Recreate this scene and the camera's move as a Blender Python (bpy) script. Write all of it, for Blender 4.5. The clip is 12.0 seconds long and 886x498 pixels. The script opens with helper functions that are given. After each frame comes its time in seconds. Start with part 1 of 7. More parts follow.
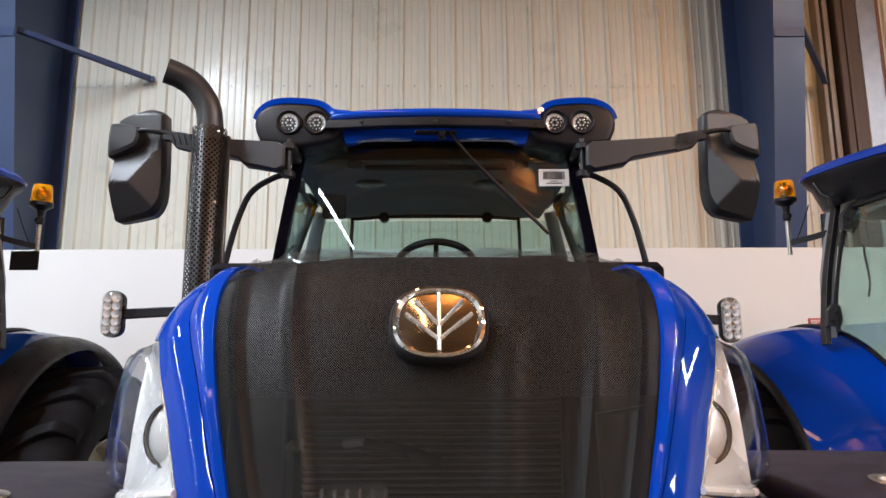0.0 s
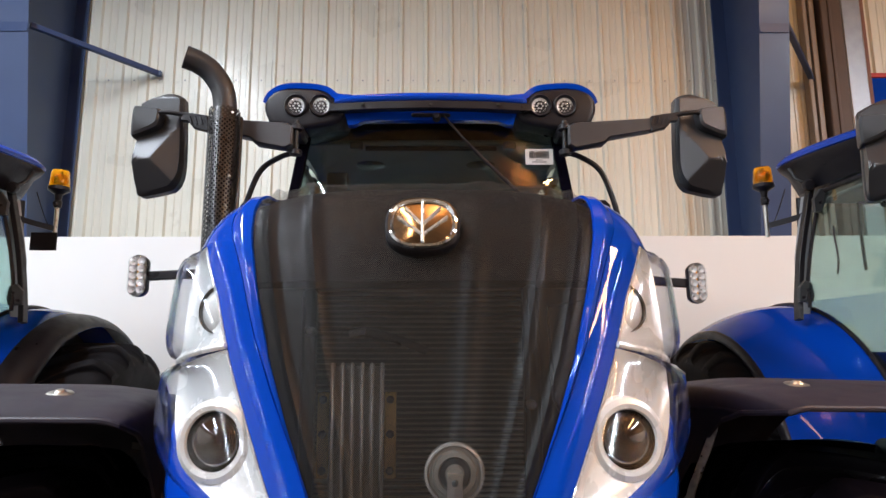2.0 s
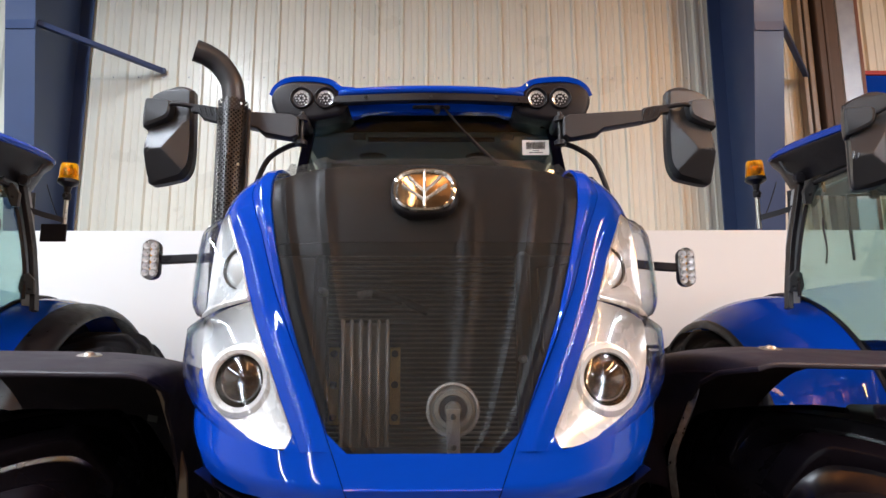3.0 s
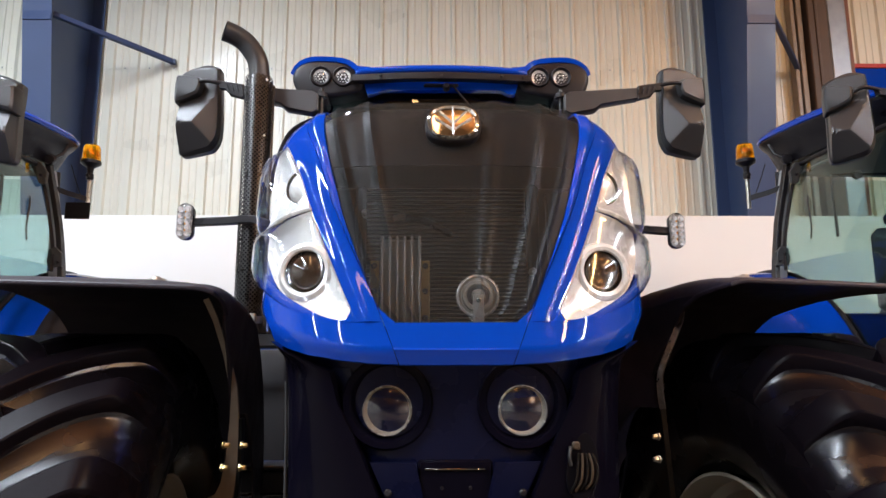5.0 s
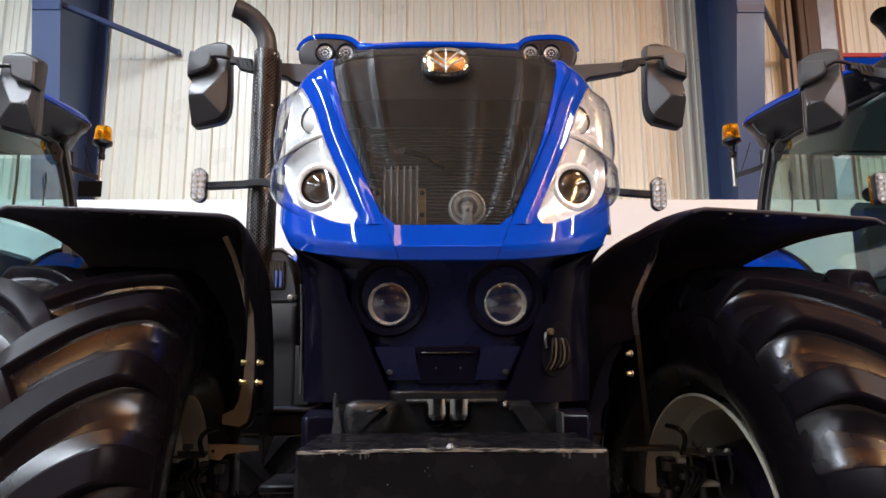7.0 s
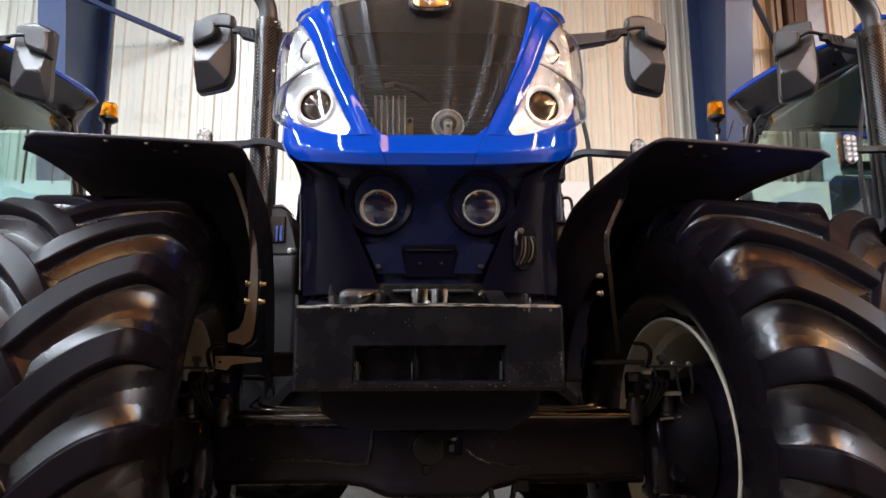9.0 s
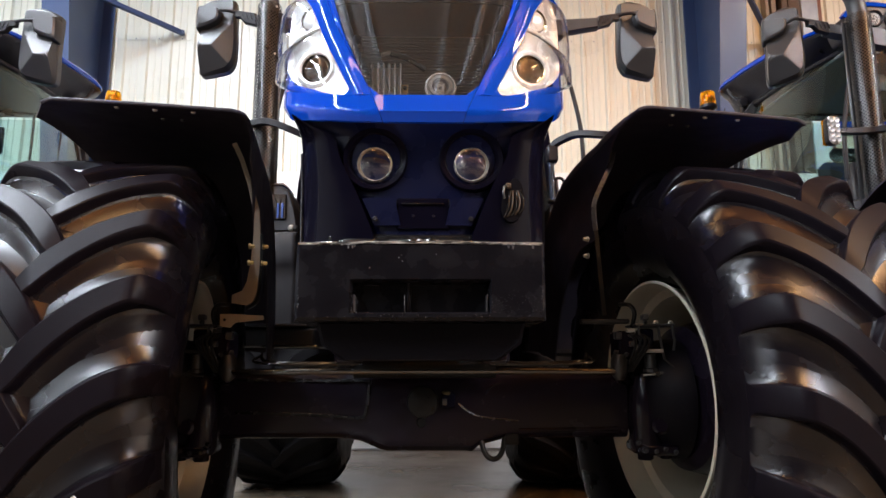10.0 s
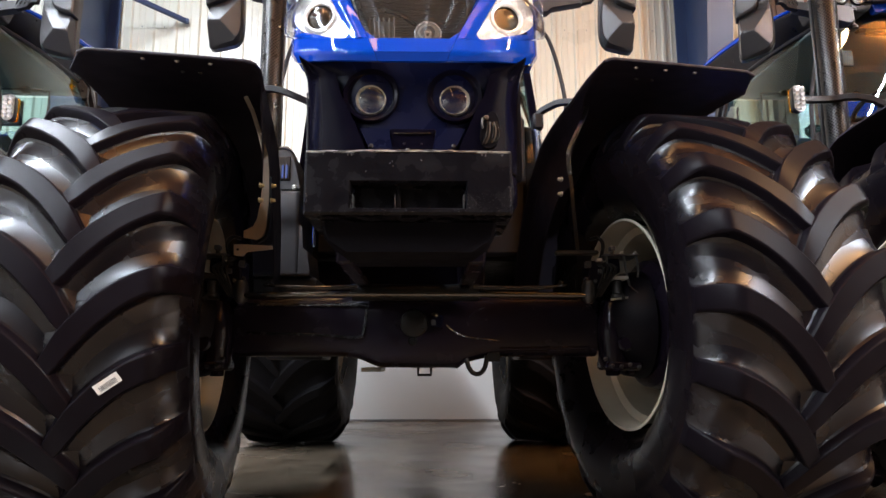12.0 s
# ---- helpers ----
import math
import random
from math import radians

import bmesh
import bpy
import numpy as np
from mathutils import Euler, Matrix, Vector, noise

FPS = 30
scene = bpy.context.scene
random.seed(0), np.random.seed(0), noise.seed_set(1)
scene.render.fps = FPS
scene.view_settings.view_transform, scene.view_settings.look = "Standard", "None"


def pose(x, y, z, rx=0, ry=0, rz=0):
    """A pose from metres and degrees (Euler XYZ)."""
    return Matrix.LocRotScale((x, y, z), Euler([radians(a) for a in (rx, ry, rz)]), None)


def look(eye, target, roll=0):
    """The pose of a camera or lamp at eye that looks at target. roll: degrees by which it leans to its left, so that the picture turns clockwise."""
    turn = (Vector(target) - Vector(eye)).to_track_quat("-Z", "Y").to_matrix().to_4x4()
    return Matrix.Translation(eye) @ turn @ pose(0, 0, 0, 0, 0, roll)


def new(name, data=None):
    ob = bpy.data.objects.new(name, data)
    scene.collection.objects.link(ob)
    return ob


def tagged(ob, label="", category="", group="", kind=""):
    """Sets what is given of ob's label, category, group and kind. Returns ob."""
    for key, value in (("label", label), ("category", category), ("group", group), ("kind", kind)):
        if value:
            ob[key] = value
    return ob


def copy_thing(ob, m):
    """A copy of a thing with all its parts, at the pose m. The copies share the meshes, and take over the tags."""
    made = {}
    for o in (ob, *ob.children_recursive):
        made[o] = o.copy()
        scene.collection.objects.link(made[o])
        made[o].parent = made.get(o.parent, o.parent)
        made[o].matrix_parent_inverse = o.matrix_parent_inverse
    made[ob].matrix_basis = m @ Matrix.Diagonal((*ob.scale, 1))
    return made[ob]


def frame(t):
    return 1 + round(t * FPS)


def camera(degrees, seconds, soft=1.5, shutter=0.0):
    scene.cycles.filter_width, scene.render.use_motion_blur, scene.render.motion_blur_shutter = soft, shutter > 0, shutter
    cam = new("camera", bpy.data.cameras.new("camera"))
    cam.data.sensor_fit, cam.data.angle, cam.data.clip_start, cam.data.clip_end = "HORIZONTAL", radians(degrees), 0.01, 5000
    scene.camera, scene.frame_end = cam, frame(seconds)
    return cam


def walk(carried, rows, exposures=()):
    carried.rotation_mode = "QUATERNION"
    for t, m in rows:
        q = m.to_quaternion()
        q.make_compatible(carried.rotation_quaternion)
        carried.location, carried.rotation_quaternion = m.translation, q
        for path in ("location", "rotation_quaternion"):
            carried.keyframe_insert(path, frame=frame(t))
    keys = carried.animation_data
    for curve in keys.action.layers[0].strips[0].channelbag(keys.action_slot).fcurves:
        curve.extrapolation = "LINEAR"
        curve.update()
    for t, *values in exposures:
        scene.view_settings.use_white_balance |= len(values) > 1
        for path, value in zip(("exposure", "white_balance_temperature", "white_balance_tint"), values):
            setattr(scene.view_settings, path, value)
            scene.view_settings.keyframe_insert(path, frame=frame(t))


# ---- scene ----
cam = camera(67.47, 12.0)
ROWS = [
    (0.0, -0.0040, -1.3723, 1.8520, -0.687, 9.894, -0.291),
    (0.5, -0.0021, -1.4247, 1.8114, -0.634, 9.869, -0.274),
    (1.0, 0.0036, -1.4771, 1.7719, -0.627, 9.889, -0.250),
    (1.5, 0.0120, -1.5318, 1.7349, -0.653, 9.902, -0.257),
    (2.0, 0.0179, -1.5870, 1.6963, -0.688, 9.874, -0.218),
    (2.5, 0.0186, -1.6400, 1.6615, -0.678, 9.839, -0.204),
    (3.0, 0.0167, -1.6868, 1.6211, -0.692, 9.853, -0.195),
    (3.2, 0.0157, -1.7016, 1.6070, -0.684, 9.847, -0.185),
    (5.0, -0.0395, -1.8870, 1.4324, -0.875, 9.799, -0.119),
    (5.5, -0.0445, -1.9337, 1.3835, -0.879, 9.828, -0.137),
    (6.0, -0.0471, -1.9714, 1.3372, -0.867, 9.838, -0.171),
    (6.5, -0.0425, -2.0063, 1.2875, -0.871, 9.822, -0.201),
    (7.0, -0.0304, -2.0508, 1.2286, -0.904, 9.763, -0.229),
    (7.2, -0.0252, -2.0683, 1.2048, -0.911, 9.744, -0.223),
    (9.0, 0.0048, -2.1916, 0.9910, -0.965, 9.760, -0.174),
    (9.5, 0.0106, -2.2258, 0.9284, -0.992, 9.803, -0.125),
    (10.0, 0.0210, -2.2711, 0.8594, -1.006, 9.819, -0.093),
    (10.5, 0.0301, -2.3236, 0.7879, -1.033, 9.815, -0.097),
    (11.0, 0.0372, -2.3772, 0.7180, -1.003, 9.791, -0.099),
    (11.5, 0.0466, -2.4280, 0.6586, -1.019, 9.759, -0.054),
    (12.0, 0.0536, -2.4891, 0.6026, -1.043, 9.730, -0.052),
]
walk(cam, [(t, pose(x, y, z, 90 + pitch, 0, yaw) @ pose(0, 0, 0, 0, 0, roll)) for t, x, y, z, yaw, pitch, roll in ROWS],
     exposures=[(0.0, -0.18), (3.0, 0.0), (6.0, 0.12), (9, 0.37), (12, 0.60)])

# ---- light ----
def area(name, m, size_x, size_y, power, color):
    data = bpy.data.lights.new(name, "AREA")
    data.shape, data.size, data.size_y, data.energy, data.color = "RECTANGLE", size_x, size_y, power, color
    ob = new(name, data)
    ob.matrix_world = m
    return ob


world = bpy.data.worlds.new("hall_air")
world.use_nodes = True
world.node_tree.nodes["Background"].inputs[0].default_value = (0.9, 0.93, 1.0, 1)
world.node_tree.nodes["Background"].inputs[1].default_value = 0.05
scene.world = world

WHITE, AMBER = (0.80, 0.885, 1.0), (1.0, 0.52, 0.20)
# rows of long ceiling tubes over the tractors and the aisle
# the tube at x -9.6 is an added fill lamp
TUBES = [(-9.6, -6.0, 20.6, 1060), (-3.9, -2.4, 8.4, 1100), (-5.7, -11.6, 9.6, 330), (8.4, -5.4, 10.0, 1420)]
for tx, ty, tl, tp in TUBES:
    area("tube_light", pose(tx, ty, 6.85), 0.13, tl, tp, WHITE)
# sodium lamps: one on the side of the door, the others throw pools of warm light on the ceiling
area("sodium_light", look((8.6, -6.0, 6.2), (12.1, -6.0, 5.6)), 1.6, 0.5, 330, AMBER)
area("sodium_light", look((4.3, 1.2, 6.6), (4.3, 5.5, 4.2)), 0.7, 0.7, 46, AMBER)
for sx, sy, sp in ((3.4, 1.6, 60), (5.4, -11.0, 120), (0.6, -3.4, 130), (3.4, -3.0, 120), (8.0, -6.5, 220)):
    area("sodium_light", pose(sx, sy, 6.75, 180), 0.5, 0.5, sp, AMBER)
# rows of sodium strips hung between the white tubes
SODIUM = [(-1.0, -2.7, 8.0, 74), (5.3, -4.6, 7.6, 480)]
for sx, sy, length, sp in SODIUM:
    area("sodium_light", pose(sx, sy, 6.55), 0.24, length, sp, AMBER)



# ---- materials ----
def surface(name, color, rough=0.5, metal=0.0, vary=0.12, scale=9.0, bump=0.0, bump_scale=60.0, coat=0.0, ior=1.5, smear=0.0):
    """A Principled surface whose colour and roughness vary at two scales, with fine relief."""
    m = bpy.data.materials.new(name)
    m.use_nodes = True
    t = m.node_tree
    b = t.nodes["Principled BSDF"]
    b.inputs["Metallic"].default_value, b.inputs["IOR"].default_value = metal, ior
    b.inputs["Coat Weight"].default_value, b.inputs["Coat Roughness"].default_value = coat, 0.03
    co = t.nodes.new("ShaderNodeTexCoord")
    big, fine = t.nodes.new("ShaderNodeTexNoise"), t.nodes.new("ShaderNodeTexNoise")
    big.inputs["Scale"].default_value, big.inputs["Detail"].default_value = scale, 5
    fine.inputs["Scale"].default_value, fine.inputs["Detail"].default_value = bump_scale, 3
    for n in (big, fine):
        t.links.new(co.outputs["Object"], n.inputs["Vector"])
    ramp = t.nodes.new("ShaderNodeMix")
    ramp.data_type = "RGBA"
    lo = [max(c * (1 - vary), 0) for c in color] + [1]
    hi = [min(c * (1 + vary), 1) for c in color] + [1]
    ramp.inputs["A"].default_value, ramp.inputs["B"].default_value = lo, hi
    t.links.new(big.outputs["Fac"], ramp.inputs["Factor"])
    t.links.new(ramp.outputs["Result"], b.inputs["Base Color"])
    rr = t.nodes.new("ShaderNodeMapRange")
    rr.inputs["From Min"].default_value, rr.inputs["From Max"].default_value = 0.3, 0.7
    rr.inputs["To Min"].default_value, rr.inputs["To Max"].default_value = max(rough - 0.08 - smear, 0.02), min(rough + 0.08 + smear, 1)
    if rough < 0.12:
        rr.inputs["To Min"].default_value, rr.inputs["To Max"].default_value = rough * 0.8, rough * 1.3
    t.links.new(big.outputs["Fac"], rr.inputs["Value"])
    t.links.new(rr.outputs["Result"], b.inputs["Roughness"])
    if bump:
        bp = t.nodes.new("ShaderNodeBump")
        bp.inputs["Strength"].default_value, bp.inputs["Distance"].default_value = bump, 0.004
        t.links.new(fine.outputs["Fac"], bp.inputs["Height"])
        t.links.new(bp.outputs["Normal"], b.inputs["Normal"])
    return m


def clear(name, tint, gloss=0.04, rough=0.0):
    """Thin glass: light goes straight through, the surface mirrors by Fresnel."""
    m = bpy.data.materials.new(name)
    m.use_nodes = True
    t = m.node_tree
    t.nodes.remove(t.nodes["Principled BSDF"])
    out = t.nodes["Material Output"]
    tr, gl, mix, lw = (t.nodes.new("ShaderNode" + k) for k in ("BsdfTransparent", "BsdfGlossy", "MixShader", "LayerWeight"))
    tr.inputs[0].default_value = (*tint, 1)
    gl.inputs["Roughness"].default_value = rough
    # Schlick's curve for the share that is mirrored
    pw, mad = t.nodes.new("ShaderNodeMath"), t.nodes.new("ShaderNodeMath")
    pw.operation, pw.inputs[1].default_value = "POWER", 4.0
    mad.operation, mad.inputs[1].default_value, mad.inputs[2].default_value = "MULTIPLY_ADD", 0.9, gloss
    t.links.new(lw.outputs["Facing"], pw.inputs[0])
    t.links.new(pw.outputs[0], mad.inputs[0])
    t.links.new(mad.outputs[0], mix.inputs[0])
    t.links.new(tr.outputs[0], mix.inputs[1])
    t.links.new(gl.outputs[0], mix.inputs[2])
    t.links.new(mix.outputs[0], out.inputs[0])
    return m


def perforated(name, color, pitch, hole, rough, metal, around=False):
    """Sheet with rows of open holes; around: the rows run round a pipe along z."""
    m = surface(name, color, rough, metal, 0.15, 30)
    t = m.node_tree
    b, out = t.nodes["Principled BSDF"], t.nodes["Material Output"]
    co = t.nodes.new("ShaderNodeTexCoord")
    sep, comb = t.nodes.new("ShaderNodeSeparateXYZ"), t.nodes.new("ShaderNodeCombineXYZ")
    t.links.new(co.outputs["Object"], sep.inputs[0])
    if around:
        at = t.nodes.new("ShaderNodeMath")
        at.operation = "ARCTAN2"
        t.links.new(sep.outputs["Y"], at.inputs[0])
        t.links.new(sep.outputs["X"], at.inputs[1])
        sc = t.nodes.new("ShaderNodeMath")
        sc.operation, sc.inputs[1].default_value = "MULTIPLY", 0.061
        t.links.new(at.outputs[0], sc.inputs[0])
        t.links.new(sc.outputs[0], comb.inputs["X"])
    else:
        t.links.new(sep.outputs["X"], comb.inputs["X"])
    t.links.new(sep.outputs["Z"], comb.inputs["Y"])

    def wave(rows):
        """Distance from the nearest hole of one of the two staggered square lattices."""
        v = t.nodes.new("ShaderNodeVectorMath")
        v.operation = "MULTIPLY_ADD"
        v.inputs[1].default_value = (1 / pitch, 1 / pitch, 0)
        v.inputs[2].default_value = (rows, rows, 0)
        t.links.new(comb.outputs[0], v.inputs[0])
        fr = t.nodes.new("ShaderNodeVectorMath")
        fr.operation = "FRACTION"
        t.links.new(v.outputs[0], fr.inputs[0])
        sub = t.nodes.new("ShaderNodeVectorMath")
        sub.operation, sub.inputs[1].default_value = "SUBTRACT", (0.5, 0.5, 0)
        t.links.new(fr.outputs[0], sub.inputs[0])
        ln = t.nodes.new("ShaderNodeVectorMath")
        ln.operation = "LENGTH"
        t.links.new(sub.outputs[0], ln.inputs[0])
        return ln

    a, c = wave(0.0), wave(0.5)
    mn = t.nodes.new("ShaderNodeMath")
    mn.operation = "MINIMUM"
    t.links.new(a.outputs["Value"], mn.inputs[0])
    t.links.new(c.outputs["Value"], mn.inputs[1])
    lt = t.nodes.new("ShaderNodeMath")
    lt.operation, lt.inputs[1].default_value = "LESS_THAN", hole
    t.links.new(mn.outputs[0], lt.inputs[0])
    tr, mix = t.nodes.new("ShaderNodeBsdfTransparent"), t.nodes.new("ShaderNodeMixShader")
    t.links.new(lt.outputs[0], mix.inputs[0])
    t.links.new(b.outputs[0], mix.inputs[1])
    t.links.new(tr.outputs[0], mix.inputs[2])
    t.links.new(mix.outputs[0], out.inputs[0])
    return m


FENDER = surface("black_fender_plastic", (0.019, 0.0140, 0.0235), 0.55, 0.0, 0.25, 12, 0.12, 500)
BLUE = surface("blue_paint", (0.0014, 0.046, 0.40), 0.34, 0.0, 0.05, 4, 0.0, 300, coat=0.75)
BLUE.node_tree.nodes["Principled BSDF"].inputs["Specular IOR Level"].default_value = 0.0
NAVY = surface("dark_blue_plastic", (0.0034, 0.0050, 0.024), 0.28, 0.0, 0.2, 12, 0.05, 200)
BLACK = surface("black_plastic", (0.012, 0.0105, 0.013), 0.40, 0.0, 0.25, 14, 0.15, 500, smear=0.05)
GREY = surface("charcoal_plastic", (0.034, 0.034, 0.036), 0.36, 0.0, 0.15, 10, 0.12, 600)
PIANO = surface("glossy_black_plastic", (0.0035, 0.003, 0.0075), 0.16, 0.0, 0.2, 12, 0.03, 300)
IRON = surface("black_cast_iron", (0.0075, 0.0052, 0.0095), 0.20, 0.0, 0.3, 9, 0.05, 260, smear=0.04)
CASTPAINT = surface("chipped_black_paint", (0.0055, 0.005, 0.0065), 0.26, 0.0, 0.4, 22, 0.22, 90, smear=0.1)
SCUFF = surface("scuffed_steel", (0.13, 0.128, 0.13), 0.4, 0.8, 0.5, 90, 0.5, 200)
RUBBER = surface("dressed_rubber", (0.0052, 0.0038, 0.0056), 0.27, 0.0, 0.2, 6, 0.04, 200)
LUGRUBBER = surface("worn_lug_rubber", (0.0060, 0.0045, 0.0066), 0.34, 0.0, 0.35, 6, 0.06, 200, smear=0.05)
RUBBER_DULL = surface("dull_rubber", (0.009, 0.008, 0.009), 0.6, 0.0, 0.3, 9, 0.12, 220)
RIM = surface("cream_rim_paint", (0.58, 0.53, 0.42), 0.38, 0.0, 0.10, 8, 0.05, 80)
# cream darkened to olive: shade inside the front rims put into the colour
CREAM_SHADED = surface("shaded_cream_paint", (0.075, 0.068, 0.045), 0.5, 0.0, 0.25, 8, 0.05, 80)
CHROME = surface("chrome", (0.86, 0.86, 0.86), 0.06, 1.0, 0.02, 10)
SILVER = surface("silvered_reflector", (0.88, 0.88, 0.88), 0.22, 0.55, 0.04, 20)
LAMPWHITE = surface("pale_lamp_bezel", (0.72, 0.715, 0.70), 0.26, 0.25, 0.04, 20)
STEEL = surface("zinc_steel", (0.55, 0.53, 0.48), 0.35, 0.9, 0.2, 60, 0.1, 200)
FINS = surface("dull_fin_metal", (0.20, 0.188, 0.165), 0.5, 0.3, 0.25, 40)
BRASS = surface("yellow_zinc", (0.62, 0.47, 0.22), 0.35, 0.9, 0.2, 60)
ALU = surface("cast_aluminium", (0.36, 0.35, 0.33), 0.48, 0.5, 0.2, 40, 0.3, 300)
DARKMETAL = surface("dark_metal", (0.05, 0.05, 0.05), 0.4, 0.7, 0.3, 30)
HOSE = surface("black_hose", (0.006, 0.006, 0.006), 0.35, 0.0, 0.2, 30)
FABRIC = surface("dark_cloth", (0.03, 0.031, 0.034), 0.85, 0.0, 0.25, 40, 0.4, 700)
LINER = surface("grey_headliner", (0.19, 0.205, 0.20), 0.8, 0.0, 0.1, 20, 0.2, 500)
CREAM = surface("cream_sheet", (0.76, 0.745, 0.645), 0.36, 0.0, 0.07, 1.7, 0.03, 40, smear=0.05)
BOARD = surface("white_board", (0.82, 0.81, 0.79), 0.45, 0.0, 0.03, 1.2, 0.02, 30)
STEELBLUE = surface("blue_steelwork", (0.036, 0.063, 0.150), 0.38, 0.0, 0.15, 3, 0.05, 30)
RUST = surface("brown_steel", (0.10, 0.066, 0.05), 0.55, 0.2, 0.3, 6, 0.1, 40)
GALV = surface("galvanised_sheet", (0.36, 0.36, 0.37), 0.4, 0.7, 0.25, 8, 0.05, 60)
PAPER = surface("white_label", (0.80, 0.79, 0.76), 0.6, 0.0, 0.03, 30)
PAPER_GREY = surface("faded_label", (0.20, 0.20, 0.19), 0.6, 0.0, 0.1, 30)
INK = surface("black_print", (0.02, 0.02, 0.02), 0.6, 0.0, 0.1, 30)
RUSTRED = surface("red_brown_steel", (0.20, 0.085, 0.055), 0.5, 0.0, 0.25, 8, 0.1, 40)
TANTRIM = surface("tan_folded_sheet", (0.30, 0.24, 0.19), 0.45, 0.1, 0.25, 6, 0.05, 60)
RED = surface("red_paint", (0.45, 0.03, 0.02), 0.45, 0.0, 0.1, 6)
AMBERGLASS = surface("amber_plastic", (0.95, 0.40, 0.006), 0.06, 0.0, 0.05, 20)
AMBERGLASS.node_tree.nodes["Principled BSDF"].inputs["Transmission Weight"].default_value = 0.85
COPPER = surface("warm_orange_inlay", (0.72, 0.40, 0.13), 0.10, 1.0, 0.03, 12)
DIM = surface("unlit_far_wall", (0.06, 0.055, 0.05), 0.7, 0.0, 0.2, 1.0)
TIMBER = surface("orange_timber", (0.24, 0.145, 0.07), 0.5, 0.0, 0.25, 3, 0.1, 20)
PLASTER = surface("pale_plaster", (0.60, 0.58, 0.54), 0.7, 0.0, 0.08, 2, 0.1, 30)
CABGLASS = clear("cab_glass", (0.74, 0.86, 0.85), 0.07)
FRONTGLASS = clear("front_glass", (0.84, 0.93, 0.92), 0.085)
LENS = clear("lamp_lens", (0.97, 0.98, 0.985), 0.03, 0.06)
# near-black for holes, recesses and backings, their shade put into the colour
VOID = surface("painted_shade_black", (0.0034, 0.0026, 0.0042), 0.8, 0.0, 0.1, 30)
MESH = perforated("grille_mesh", (0.036, 0.034, 0.030), 0.0028, 0.335, 0.44, 0.0)
SLEEVE = perforated("stack_sleeve", (0.036, 0.034, 0.033), 0.0185, 0.23, 0.33, 0.7, around=True)

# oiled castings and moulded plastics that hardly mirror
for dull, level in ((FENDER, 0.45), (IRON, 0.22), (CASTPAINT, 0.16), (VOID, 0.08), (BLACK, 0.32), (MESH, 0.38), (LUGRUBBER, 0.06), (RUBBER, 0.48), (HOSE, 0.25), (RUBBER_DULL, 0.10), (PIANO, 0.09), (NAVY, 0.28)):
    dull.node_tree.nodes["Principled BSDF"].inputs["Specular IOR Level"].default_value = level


def worn_paint_edge():
    """Black paint chipped through to bright steel in uneven lengths."""
    m = surface("chipped_edge", (0.42, 0.40, 0.37), 0.34, 0.9, 0.3, 120, 0.5, 300)
    t = m.node_tree
    b = t.nodes["Principled BSDF"]
    co, n = t.nodes.new("ShaderNodeTexCoord"), t.nodes.new("ShaderNodeTexNoise")
    mp, cr, mx = t.nodes.new("ShaderNodeMapping"), t.nodes.new("ShaderNodeValToRGB"), t.nodes.new("ShaderNodeMix")
    mp.inputs["Scale"].default_value = (30, 140, 220)
    n.inputs["Scale"].default_value, n.inputs["Detail"].default_value = 1.0, 5
    cr.color_ramp.elements[0].position, cr.color_ramp.elements[1].position = 0.44, 0.53
    t.links.new(co.outputs["Object"], mp.inputs["Vector"])
    t.links.new(mp.outputs["Vector"], n.inputs["Vector"])
    t.links.new(n.outputs["Fac"], cr.inputs["Fac"])
    mx.data_type = "RGBA"
    mx.inputs["A"].default_value, mx.inputs["B"].default_value = (0.008, 0.007, 0.008, 1), (0.42, 0.40, 0.37, 1)
    t.links.new(cr.outputs["Color"], mx.inputs["Factor"])
    t.links.new(mx.outputs["Result"], b.inputs["Base Color"])
    t.links.new(cr.outputs["Color"], b.inputs["Metallic"])
    return m


WORN = worn_paint_edge()


def concrete():
    """Polished concrete with broad stains, dark scuffs drawn along the aisle and fine grit."""
    m = surface("polished_concrete", (0.165, 0.128, 0.090), 0.20, 0.0, 0.35, 1.1, 0.12, 35, smear=0.1)
    t = m.node_tree
    b = t.nodes["Principled BSDF"]
    old = b.inputs["Base Color"].links[0].from_socket
    co, mp = t.nodes.new("ShaderNodeTexCoord"), t.nodes.new("ShaderNodeMapping")
    mp.inputs["Scale"].default_value = (1.3, 6.0, 1.0)
    t.links.new(co.outputs["Object"], mp.inputs["Vector"])
    for scale, low, high, dark, src in ((2.2, 0.46, 0.66, 0.42, mp.outputs["Vector"]), (14.0, 0.52, 0.70, 0.62, co.outputs["Object"])):
        n, r, x = t.nodes.new("ShaderNodeTexNoise"), t.nodes.new("ShaderNodeMapRange"), t.nodes.new("ShaderNodeMix")
        n.inputs["Scale"].default_value, n.inputs["Detail"].default_value = scale, 7
        r.inputs["From Min"].default_value, r.inputs["From Max"].default_value = low, high
        x.data_type, x.blend_type = "RGBA", "MULTIPLY"
        x.inputs["B"].default_value = (dark, dark * 0.97, dark * 0.95, 1)
        t.links.new(src, n.inputs["Vector"])
        t.links.new(n.outputs["Fac"], r.inputs["Value"])
        t.links.new(r.outputs["Result"], x.inputs["Factor"])
        t.links.new(old, x.inputs["A"])
        old = x.outputs["Result"]
    t.links.new(old, b.inputs["Base Color"])
    return m


FLOOR = concrete()


